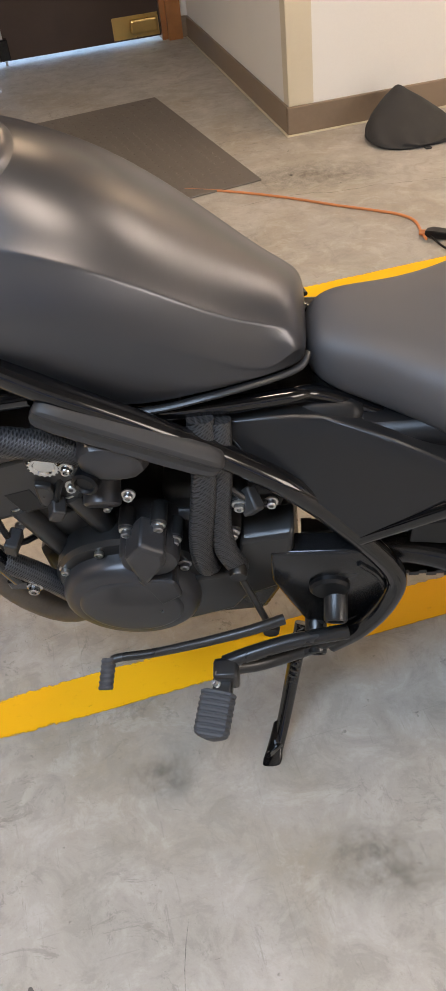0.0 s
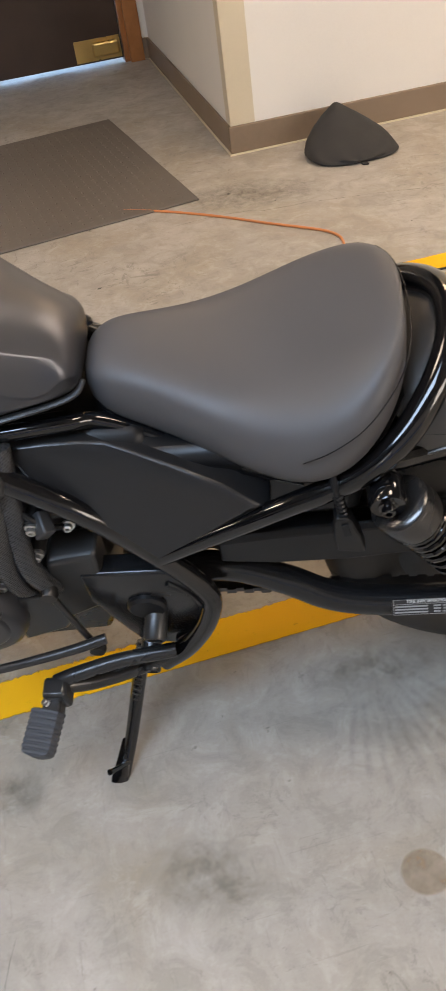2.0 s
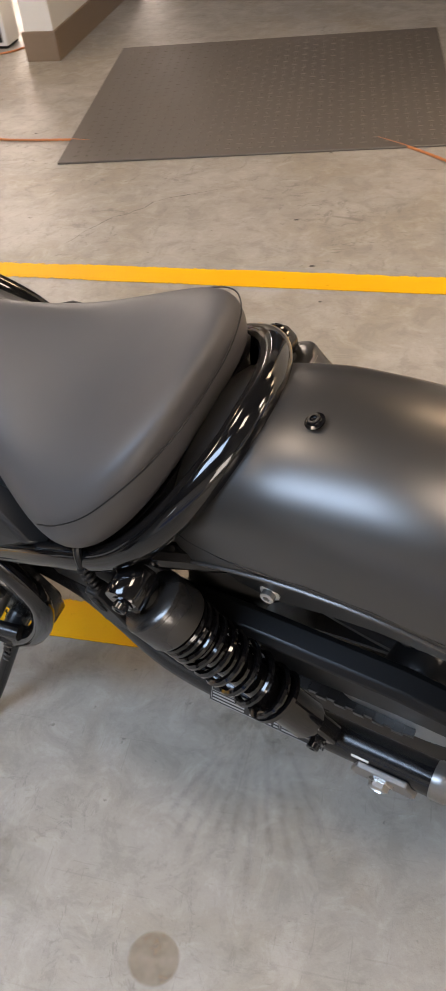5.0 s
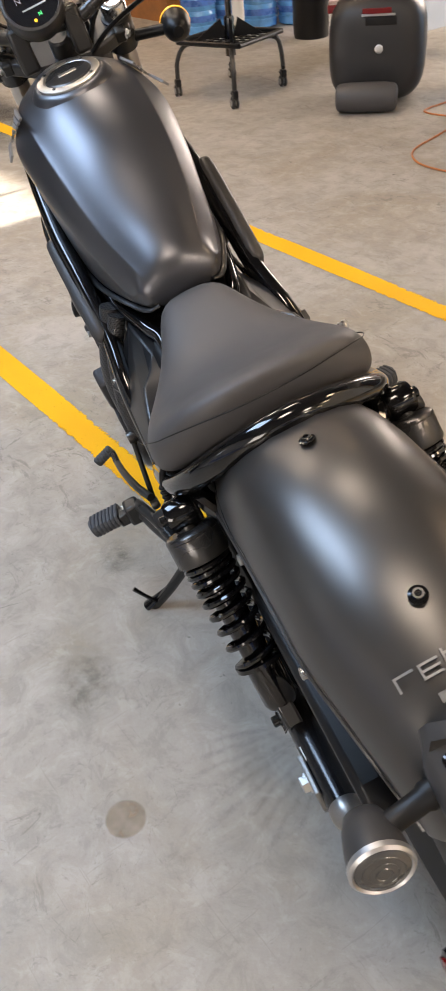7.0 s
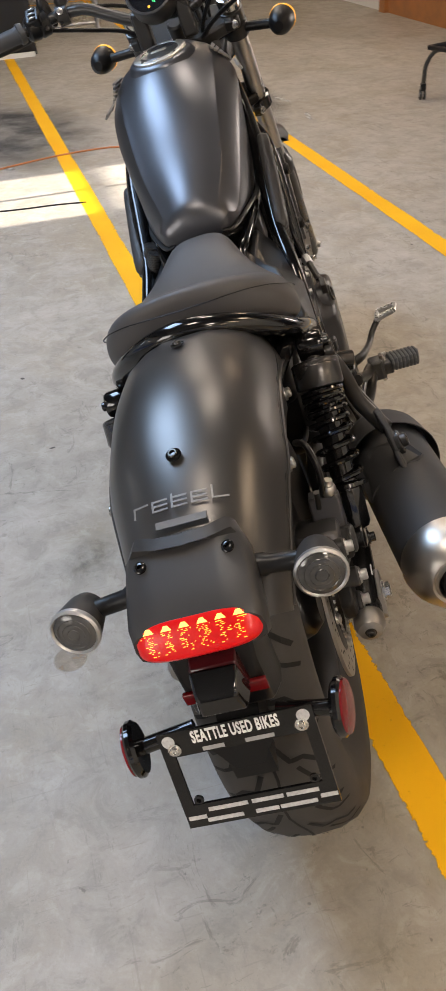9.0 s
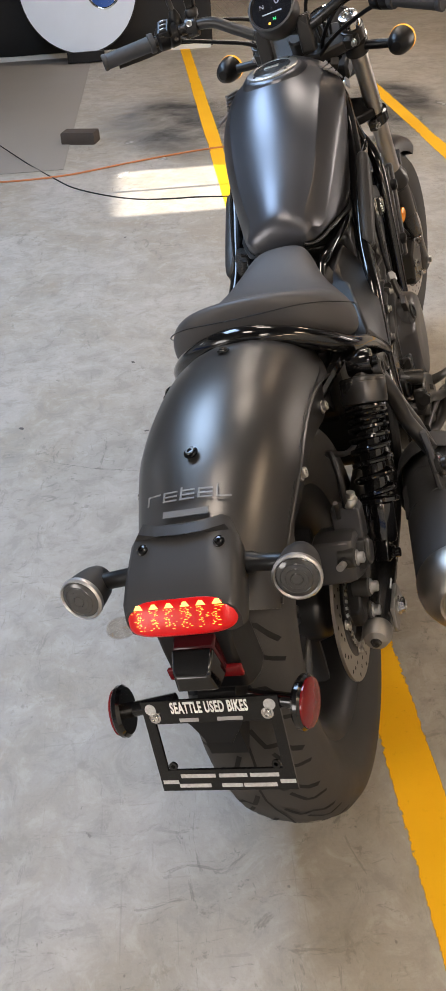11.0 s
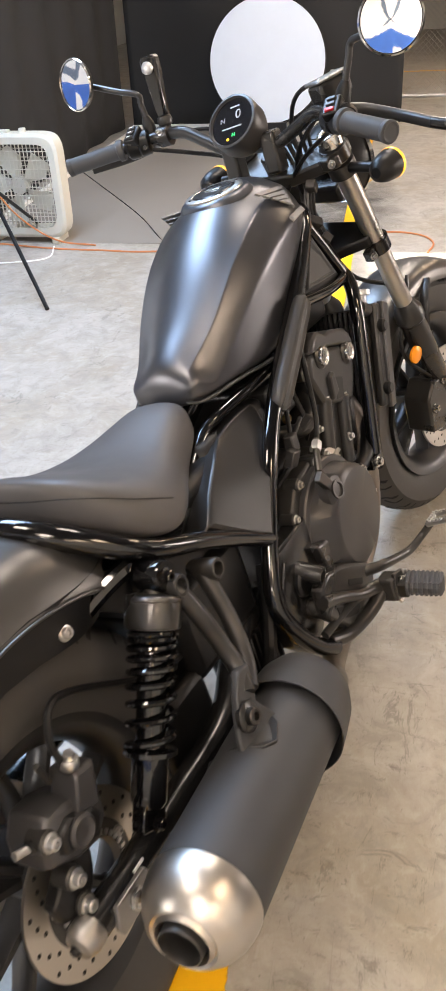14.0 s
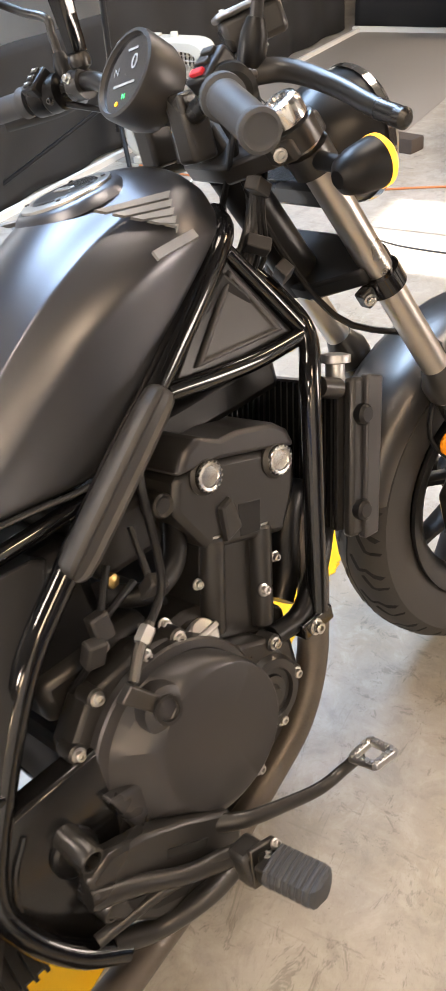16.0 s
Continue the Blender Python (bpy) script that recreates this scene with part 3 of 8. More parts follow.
# unseen window added at the back of the side bay, to brighten the right side
bay = tagged(room_part("window_bay", boxed(2.1, 5.0, -7.2, -7.185, 0.7, 2.9), M["frosted"]), "unseen frosted window added to light the motorcycle's right side", "window", kind="structure")
bm = bmesh.new()
for k in range(5):
    box(bm, 2.1 + 0.715 * k, 2.14 + 0.715 * k, -7.185, -7.15, 0.7, 2.9)
box(bm, 2.14, 4.96, -7.185, -7.15, 1.76, 1.80)
room_part("window_frame", bm, M["steel"], bay)
# fill light for the right-hand faces, set before the added window
area_light("bay_fill_light", 3.55, -7.12, 1.80, 0, 1, 52, (1.0, 0.88, 0.77), 2.8, 2.1)
area_light("skylight_light", 2.0, 1.6, TOP - 0.05, 0, 0, 29, (0.48, 0.70, 1.0), 2.5, 1.0)

# ---------------------------------------------------------------- the motorcycle: x ahead, y to its left, z up along its own height
BIKE = pose(0, 0, 0, -LEAN, 0, 0)
bike = thing("motorcycle", "matte black and gunmetal cruiser motorcycle leaning on its side stand", "motorcycle", BIKE)


def bp(name, bm, mat, parent=None, label="", **k):
    return part(name, bm, M[mat], parent or bike, label, **k)


def both(points):
    """The line as it is, and mirrored to the other side."""
    return [(points, 1), ([(x, -y, z) for x, y, z in points], -1)]


# ---- wheels
def tyre_mesh(radius, half, rim, m):
    prof = [(rim, -half * 0.62), (rim + 0.012, -half * 0.80), (rim + 0.045, -half * 0.98), (rim + 0.075, -half), (radius - 0.030, -half * 0.93), (radius - 0.013, -half * 0.72),
            (radius - 0.004, -half * 0.42), (radius, 0)]
    prof = prof + [(r, -y) for r, y in reversed(prof[:-1])] + [(rim - 0.012, half * 0.4), (rim - 0.012, -half * 0.4), prof[0]]
    return lathe(bmesh.new(), prof, m @ pose(0, 0, 0, 90), 72, False)


def crown(radius, half, y):
    """The tyre's radius at the distance y from its middle."""
    t = min(1.0, abs(y) / half)
    return radius - (0.004 * (t / 0.42) ** 2 if t < 0.42 else 0.004 + 0.009 * (t - 0.42) / 0.30 if t < 0.72 else 0.013 + 0.017 * (t - 0.72) / 0.21)


def grooves(radius, half, m, count):
    """Tread lines as dark strips laid on the rubber, their shade painted: zigzags across both shoulders and one wave
    round the middle.
    """
    bm = bmesh.new()

    def strip(line, wide):
        vs = []
        line = [(p[0] + (q[0] - p[0]) * j / 6, p[1] + (q[1] - p[1]) * j / 6) for p, q in zip(line, line[1:]) for j in range(6)] + [line[-1]] if len(line) < 9 else line
        for k, (a, y) in enumerate(line):
            a2, y2 = line[min(k + 1, len(line) - 1)]
            a1, y1 = line[max(k - 1, 0)]
            d = Vector(((a2 - a1) * radius, y2 - y1)).normalized()
            row = []
            for s in (-1, 1):
                aa, yy = a - s * d.y * wide / radius, y + s * d.x * wide
                r = crown(radius, half, yy) + 0.0006
                row.append(bm.verts.new(m @ Vector((r * math.cos(aa), yy, r * math.sin(aa)))))
            vs.append(row)
        for p, q in zip(vs, vs[1:]):
            bm.faces.new((p[0], p[1], q[1], q[0]))

    step = 2 * math.pi / count
    for i in range(count):
        a = i * step
        for s in (-1, 1):
            o = a + (0.5 * step if s > 0 else 0)
            strip([(o, s * half * 0.16), (o + 0.35 * step, s * half * 0.34), (o + 0.35 * step, s * half * 0.55), (o + 0.62 * step, s * half * 0.86)], 0.0036)
            strip([(o + 0.5 * step, s * half * 0.42), (o + 0.85 * step, s * half * 0.60), (o + 0.95 * step, s * half * 0.90)], 0.0030)
    n = 72
    strip([(2 * math.pi * k / n, 0.006 * math.sin(k * math.pi / 3)) for k in range(n + 1)], 0.002)
    return bm


def wheel(name, m, radius, half, spokes, discs, disc_r):
    rim_r = 0.205
    rim = bp(name, lathe(bmesh.new(), [(rim_r + 0.008, -0.058), (rim_r + 0.008, -0.050), (rim_r - 0.012, -0.046), (rim_r - 0.030, -0.020), (rim_r - 0.030, 0.020), (rim_r - 0.012, 0.046), (rim_r + 0.008, 0.050), (rim_r + 0.008, 0.058),
                                       (rim_r - 0.006, 0.056), (rim_r - 0.022, 0.046), (rim_r - 0.038, 0.022), (rim_r - 0.038, -0.022), (rim_r - 0.022, -0.046), (rim_r - 0.006, -0.056), (rim_r + 0.008, -0.058)],
                             m @ pose(0, 0, 0, 90), 64, False), "wheel_black")
    bp("tyre", tyre_mesh(radius, half, rim_r, m), "rubber", rim, "black road tyre with zigzag tread")
    # near-black strips paint the shade of the tread's cuts
    bp("painted_tread_line", grooves(radius, half, m, 24), "recess_shade", rim, smooth=False)
    bp("hub", lathe(bmesh.new(), [(0.030, -0.075), (0.045, -0.060), (0.052, -0.040), (0.046, -0.015), (0.046, 0.015), (0.052, 0.040), (0.045, 0.060), (0.030, 0.075)], m @ pose(0, 0, 0, 90), 32), "wheel_black", rim)
    for i in range(spokes):
        pair, side = divmod(i, 2)
        a0 = 2 * math.pi * pair / (spokes // 2)
        a_in, a_out = a0 + (0.16 if side else -0.16), a0 + (0.27 if side else -0.27)
        rings = []
        for t in (0, 0.25, 0.6, 0.88, 1):
            a, r = a_in + (a_out - a_in) * t, 0.040 + (rim_r - 0.034 - 0.040) * t
            w, h = 0.011 - 0.004 * t + (0.006 if t == 1 else 0), 0.024 - 0.006 * t
            c, tan = Vector((r * math.cos(a), 0, r * math.sin(a))), Vector((-math.sin(a), 0, math.cos(a)))
            rings.append([m @ (c + tan * w * u + Vector((0, h * v, 0))) for u, v in ((-1, -0.6), (-0.5, -1), (0.5, -1), (1, -0.6), (1, 0.6), (0.5, 1), (-0.5, 1), (-1, 0.6))])
        bp("spoke", skin(rings), "wheel_black", rim)
    for y in discs:
        brake_disc(rim, m @ Matrix.Translation((0, y, 0)), disc_r, 1 if y > 0 else -1)
    return rim


def brake_disc(rim, m, r, s):
    n = 72
    bm = lathe(bmesh.new(), [(r - 0.040, -0.0025), (r, -0.0025), (r, 0.0025), (r - 0.040, 0.0025), (r - 0.040, -0.0025)], m @ pose(0, 0, 0, 90), n, False)
    disc = bp("brake_disc", bm, "stainless", rim, "drilled steel brake disc", angle=30)
    # drilled holes painted as flat dark spots on both faces
    holes = bmesh.new()
    for i in range(42):
        a, q = 2 * math.pi * i / 42, r - (0.010, 0.020, 0.030)[i % 3]
        for y in (0.0026, -0.0026):
            lathe(holes, [(0.0036, y), (0.0005, y * 1.02)], m @ Matrix.Translation((q * math.cos(a), 0, q * math.sin(a))) @ pose(0, 0, 0, 90), 8, False)
    tagged(bp("painted_disc_hole", holes, "recess_shade", disc, smooth=False), kind="stuff")
    bm = lathe(bmesh.new(), [(0.052, -0.004), (0.060, 0.004), (r - 0.044, 0.004), (r - 0.038, 0.0)], m @ pose(0, 0, 0, 90), 32, False)
    bp("disc_carrier", bm, "engine", rim)
    bm = bmesh.new()
    for i in range(36):
        box(bm, 0.058, 0.066, -0.0015, 0.0015, -0.0025, 0.0025, m @ Matrix.Translation((0, s * 0.008, 0)) @ pose(0, 0, 0, 0, i * 10.0, 0))
    bp("sensor_ring", bm, "steel", rim, smooth=False)
    for i in range(5):
        a = 2 * math.pi * i / 5 + 0.3
        bolt(m @ Vector(((r - 0.050) * math.cos(a), s * 0.004, (r - 0.050) * math.sin(a))), (0, s, 0), 0.0055, 0.008, rim)


M["wheel_black"] = surface("satin black wheel paint", (0.022, 0.022, 0.023), 0.36, 0.2, grain=700, relief=0.05, wear=0.1)
# near-black that paints the shade inside cuts, holes and slots
M["recess_shade"] = surface("flat black for recess shade", (0.006, 0.006, 0.006), 0.9, grain=300, relief=0.0)
REAR = Matrix.Translation((-0.187, 0, 0.323))
rear_wheel = wheel("rear_wheel", REAR, 0.331, 0.083, 10, (-0.098,), 0.120)

# ---- steering: turned a little to the right about the raked axis
STEER = 13.0
RAKE = 27.0
AXIS = Matrix.Translation((0.957, -0.030, 0.995)) @ pose(0, 0, 0, 0, -RAKE, 0)      # z up the steering axis, x ahead
TURNED = AXIS @ pose(0, 0, 0, 0, 0, -STEER)
OFF, LEG, DROP = 0.045, 0.110, 0.774


def st(x, y, z):
    return TURNED @ Vector((x, y, z))


FRONT = TURNED @ Matrix.Translation((OFF + 0.024, 0, -DROP - 0.006)) @ pose(0, 0, 0, 0, RAKE, 0)
front_wheel = wheel("front_wheel", FRONT, 0.314, 0.062, 10, (-0.085,), 0.132)
for s in (1, -1):
    y = s * LEG
    tube_ = bp("fork_tube", rod(bmesh.new(), st(OFF, y, 0.035), st(OFF, y, -0.43), 0.0205, steps=24), "stainless", label="bare steel fork tube")
    bp("fork_cap", lathe(bmesh.new(), [(0.0245, -0.012), (0.0245, 0.006), (0.0215, 0.012), (0.0150, 0.0145), (0.0110, 0.0140), (0.0095, 0.010)], TURNED @ Matrix.Translation((OFF, y, 0.030)), 24), "chrome", tube_)
    bp("fork_slider", lathe(bmesh.new(), [(0.024, -DROP - 0.035), (0.030, -DROP - 0.020), (0.030, -0.50), (0.028, -0.47), (0.034, -0.462), (0.034, -0.440), (0.029, -0.430), (0.024, -0.415), (0.021, -0.41)],
                            TURNED @ Matrix.Translation((OFF, y, 0)), 24), "engine", label="black fork slider with dust boot")
    for z, name in ((0.0, "upper_clamp"), (-0.235, "fork_collar")):
        ring = bp(name, lathe(bmesh.new(), [(0.0215, z - 0.016), (0.028, z - 0.014), (0.028, z + 0.014), (0.0215, z + 0.016)], TURNED @ Matrix.Translation((OFF, y, 0)), 24), "gloss" if z else "engine")
        bm = boxed(-0.045, -0.018, -0.010, 0.010, z - 0.012, z + 0.012, m=TURNED @ Matrix.Translation((OFF, y, 0)))
        bp("clamp_lug", bm, "engine", ring, bevel=0.003)
        bolt(st(OFF - 0.038, y - s * 0.0 + s * 0.010, z), TURNED.to_3x3() @ Vector((-0.4, s, 0)), 0.006, 0.008, ring)
    bolt(st(OFF, s * (LEG + 0.028), -DROP), TURNED.to_3x3() @ Vector((0, s, 0)), 0.009, 0.012, tube_, name="axle_bolt")
    # front indicators
    lamp = bp("front_indicator", lathe(bmesh.new(), [(0.010, -0.034), (0.020, -0.026), (0.026, -0.008), (0.0285, 0.014), (0.029, 0.022)], TURNED @ Matrix.Translation((0.030, s * 0.215, -0.035)) @ pose(0, 0, 0, 0, 112, 0), 24), "plastic", label="round black indicator with amber lens")
    bp("lens", lathe(bmesh.new(), [(0.0295, 0.020), (0.0295, 0.027), (0.024, 0.033), (0.010, 0.036)], TURNED @ Matrix.Translation((0.030, s * 0.215, -0.035)) @ pose(0, 0, 0, 0, 112, 0), 24), "amber_glow", lamp, "lit amber lens")
    bp("stalk", lathe(bmesh.new(), [(0.0125, 0), (0.0105, 0.015), (0.0105, 0.075), (0.012, 0.085)], Matrix.Translation(st(OFF - 0.005, s * (LEG + 0.018), -0.035)) @ axis_to(TURNED.to_3x3() @ Vector((-0.12, s, 0))), 16), "plastic", lamp)
    bp("lamp_ring", lathe(bmesh.new(), [(0.0215, -0.052), (0.029, -0.050), (0.029, -0.022), (0.0215, -0.020)], TURNED @ Matrix.Translation((OFF, y, 0)), 20), "engine", lamp)
    # reflectors on the sliders
    bp("side_reflector", lathe(bmesh.new(), [(0.021, 0), (0.021, 0.006), (0.016, 0.009), (0.004, 0.010)], Matrix.Translation(st(OFF - 0.048, s * 0.116, -0.535)) @ axis_to(TURNED.to_3x3() @ Vector((-0.1, s, 0))), 24), "orange_lens", label="round amber reflector")

# ---- tank
TANK = (  # x; top; ridge half-width, height; widest half-width, height; bottom half-width, height
    (0.403, 0.764, 0.036, 0.757, 0.050, 0.748, 0.044, 0.737),
    (0.408, 0.786, 0.047, 0.772, 0.063, 0.757, 0.057, 0.733),
    (0.420, 0.803, 0.053, 0.785, 0.073, 0.765, 0.066, 0.731),
    (0.444, 0.824, 0.059, 0.798, 0.084, 0.775, 0.076, 0.731),
    (0.480, 0.860, 0.072, 0.823, 0.098, 0.795, 0.090, 0.734),
    (0.520, 0.898, 0.083, 0.856, 0.110, 0.820, 0.102, 0.735),
    (0.575, 0.945, 0.091, 0.901, 0.124, 0.850, 0.112, 0.732),
    (0.630, 0.982, 0.097, 0.936, 0.136, 0.878, 0.117, 0.737),
    (0.700, 1.010, 0.100, 0.968, 0.145, 0.900, 0.119, 0.776),
    (0.770, 1.022, 0.099, 0.986, 0.147, 0.916, 0.114, 0.814),
    (0.830, 1.022, 0.092, 0.988, 0.132, 0.926, 0.102, 0.858),
    (0.875, 1.009, 0.074, 0.976, 0.105, 0.934, 0.080, 0.895),
    (0.905, 0.985, 0.046, 0.962, 0.066, 0.944, 0.052, 0.925))
rings = []
for x, zt, wr, zr, ww, zw, wb, zb in TANK:
    zw = zr - 0.30 * (zr - zb) if x < 0.44 else zr - 0.052
    zt = min(zt, zr + 0.024 + 0.10 * max(0.0, x - 0.52))
    ww = ww * 0.935 if x > 0.44 else ww * 0.96
    half = [(wb * 0.5, zb - 0.004), (wb * 0.93, zb), (wb * 1.02, zb + 0.010), (wb * 0.50 + ww * 0.50, zb * 0.55 + zw * 0.45), (ww * 0.985, zw * 0.88 + zb * 0.12), (ww, zw),
            (ww * 0.52 + wr * 0.48 + 0.0015, zw * 0.48 + zr * 0.52 + 0.001), (wr, zr), (wr * 0.88, zr * 0.86 + zt * 0.14), (wr * 0.50, zt - (zt - zr) * 0.26)]
    rings.append([(x, 0, zb - 0.004)] + [(x, y, z) for y, z in half] + [(x, 0, zt)] + [(x, -y, z) for y, z in reversed(half)])
bm = skin(rings)
bm.verts.index_update()
crease = bm.edges.layers.float.new("crease_edge")
n_ = len(rings[0])
for e in bm.edges:
    a, b = sorted(v.index for v in e.verts)
    if b - a == n_ and 2 <= a // n_ < 9:
        if a % n_ in (8, n_ - 8):
            e[crease] = 0.80
        elif a % n_ in (6, n_ - 6):
            e[crease] = 0.15
tank = bp("fuel_tank", bm, "satin", label="matte gunmetal grey fuel tank", angle=80, subd=3)
bp("tank_seam", tube([(x, s * (wb + 0.002), zb + 0.002) for s in (1,) for x, zt, wr, zr, ww, zw, wb, zb in TANK[:-1]], 0.005, 10, flat=0.6), "panel", tank)
bp("tank_seam", tube([(x, -(wb + 0.002), zb + 0.002) for x, zt, wr, zr, ww, zw, wb, zb in TANK[:-1]], 0.005, 10, flat=0.6), "panel", tank)
CAP = Matrix.Translation((0.742, 0, 1.0070)) @ pose(0, 0, 0, 0, -8, 0)
bp("filler_ring", lathe(bmesh.new(), [(0.072, -0.012), (0.066, -0.003), (0.060, 0.0015), (0.056, 0.0020)], CAP, 48, False), "satin", tank)
bp("fuel_cap", lathe(bmesh.new(), [(0.056, -0.004), (0.0555, 0.005), (0.052, 0.0065), (0.043, 0.0068), (0.041, 0.0052), (0.037, 0.0052)], CAP, 48), "stainless", tank, "brushed metal fuel cap with dark centre")
bp("cap_centre", lathe(bmesh.new(), [(0.041, 0.002), (0.041, 0.0056), (0.038, 0.0078), (0.010, 0.0080)], CAP, 40), "shock_cover", tank)
bp("key_flap", boxed(-0.016, 0.016, -0.005, 0.005, 0.0078, 0.0098, m=CAP @ pose(0, 0, 0, 0, 0, 90)), "stainless", tank, bevel=0.001)
for i in range(4):
    a = math.radians(45 + 90 * i)
    bp("cap_screw", lathe(bmesh.new(), [(0.003, 0.0060), (0.003, 0.0080), (0.0015, 0.0074)], CAP @ Matrix.Translation((0.0475 * math.cos(a), 0.0475 * math.sin(a), 0)), 8), "engine", tank)
# wing emblem as plain bars, and a plain bar for the maker's name
for s in (1, -1):

    side_n = Vector((0.06, s * 0.79, 0.61)).normalized()
    along = (Vector((-1, 0, 0)) - side_n * Vector((-1, 0, 0)).dot(side_n)).normalized()
    up = side_n.cross(along) * (1 if side_n.cross(along).z > 0 else -1)
    E = Matrix((along, up, side_n)).transposed().to_4x4()
    E.translation = Vector((0.790, s * 0.1335, 0.940)) + side_n * 0.002
    E = E @ Matrix.Diagonal((1.4, 1.4, 2.4, 1.0))
    bm = bmesh.new()
    for k in range(5):
        n = 0.075 - 0.012 * k
        slab([(-0.012 + 0.004 * k, 0.040 - 0.0075 * k), (n - 0.012, 0.044 - 0.0075 * k), (n - 0.02, 0.039 - 0.0075 * k), (-0.006 + 0.004 * k, 0.0345 - 0.0075 * k)], E @ Matrix.Translation((0, 0, -0.0005)), 0.0016, bm)
    slab([(-0.004, 0.002), (0.044, -0.004), (0.044, -0.012), (-0.004, -0.006)], E @ Matrix.Translation((0, 0, 0.0000)), 0.0016, bm)
    bp("emblem", bm, "emblem", tank, "grey wing emblem", smooth=False)

# ---- seat
SEAT = (  # x; half-width; top; bottom
    (0.407, 0.022, 0.728, 0.706), (0.398, 0.046, 0.745, 0.694), (0.375, 0.063, 0.755, 0.683), (0.340, 0.074, 0.753, 0.672), (0.295, 0.092, 0.744, 0.660), (0.250, 0.116, 0.737, 0.650),
    (0.205, 0.142, 0.737, 0.643), (0.160, 0.162, 0.746, 0.642), (0.120, 0.167, 0.760, 0.652), (0.085, 0.156, 0.776, 0.672), (0.058, 0.132, 0.789, 0.696), (0.038, 0.098, 0.795, 0.716), (0.026, 0.050, 0.792, 0.735))
rings = []
for x, hw, zt, zb in SEAT:
    h = zt - zb
    half = [(hw * 0.6, zb), (hw * 0.93, zb + 0.002), (hw * 0.99, zb + 0.15 * h), (hw, zb + 0.35 * h), (hw * 0.965, zb + 0.58 * h), (hw * 0.86, zb + 0.80 * h), (hw * 0.66, zb + 0.935 * h), (hw * 0.34, zt - 0.01 * h)]
    rings.append([(x, 0, zb)] + [(x, y, z) for y, z in half] + [(x, 0, zt)] + [(x, -y, z) for y, z in reversed(half)])
seat = bp("seat", skin(rings), "seat", label="smooth black vinyl solo seat", angle=80, subd=2)
seam = [(0.150, 0.1610, 0.700), (0.120, 0.1610, 0.716), (0.085, 0.1500, 0.735), (0.058, 0.1275, 0.752), (0.036, 0.0930, 0.764), (0.024, 0.0460, 0.768), (0.022, 0.0, 0.768)]
for s in (1, -1):
    bp("seat_seam", tube([(x, s * (y + 0.0005), z) for x, y, z in seam], 0.0009, 6), "plastic", seat)
bp("seat_base", skin([[(x - 0.004 if x < 0.1 else x, y * hw * 0.93, z) for y, z in ((-1, zb + 0.004), (1, zb + 0.004), (0.9, zb - 0.018), (-0.9, zb - 0.018))] for x, hw, zt, zb in SEAT[1:-1]]), "plastic", seat, smooth=False)

# ---- rear fender: a crowned arch round the rear wheel
CX, CZ = -0.187, 0.323


def arc(theta, r, y):
    t = math.radians(theta)
    return Vector((CX + r * math.cos(t), y, CZ + r * math.sin(t)))


def taper(theta):
    """How much the fender narrows towards its rear end."""
    return 1 - 0.25 * max(0.0, (theta - 104) / 33) ** 1.1


section = [(0.1205, 0.367), (0.1200, 0.371), (0.117, 0.379), (0.112, 0.392), (0.102, 0.411), (0.086, 0.429), (0.061, 0.443), (0.030, 0.452), (0, 0.453)]
section = section + [(-y, r) for y, r in reversed(section[:-1])]
rings = []
for k in range(29):
    th = 58 + k * (137 - 58) / 28
    lift = 0.010 * max(0, (80 - th) / 22) - 0.022 * min(1, max(0, (th - 75) / 40))
    pinch = taper(th)
    outer = [arc(th, r + lift, y * pinch) for y, r in section]
    inner = [arc(th, r + lift - 0.004, y * pinch * 0.965) for y, r in reversed(section)]
    rings.append(outer + inner)
fender = bp("rear_fender", skin(rings), "satin_black", label="matte black rear fender", angle=60)
for s in (1, -1):
    bp("fender_edge", tube([arc(56 + k * 10, 0.367 + (0.016 if k == 0 else 0.006 if k == 1 else 0) - 0.022 * min(1, max(0, (k * 10 - 19) / 40)), s * 0.1212 * taper(56 + k * 10)) for k in range(9)], 0.0026, 8), "satin_black", fender)
    stay = bmesh.new()
    rows_ = []
    for th, top, low in ((57, 0.420, 0.340), (61, 0.400, 0.328), (66, 0.386, 0.318), (72, 0.377, 0.314), (80, 0.372, 0.312), (90, 0.366, 0.314), (100, 0.360, 0.314), (110, 0.355, 0.314), (118, 0.352, 0.322), (126, 0.351, 0.334), (136, 0.350, 0.342)):
        yo = (0.1195 if top < 0.375 else 0.1215 - 0.36 * (top - 0.375)) * taper(th)
        rows_.append([arc(th, top, s * yo), arc(th, low, s * (yo - 0.004)), arc(th, low, s * (yo - 0.008)), arc(th, top, s * (yo - 0.006))])
    skin(rows_, stay)
    bp("fender_stay", stay, "plastic", fender)
    for x, z in ((-0.078, 0.639), (-0.278, 0.652)):
        bolt((x, s * 0.1165, z), (0, s, 0.15), 0.0075, 0.010, fender)
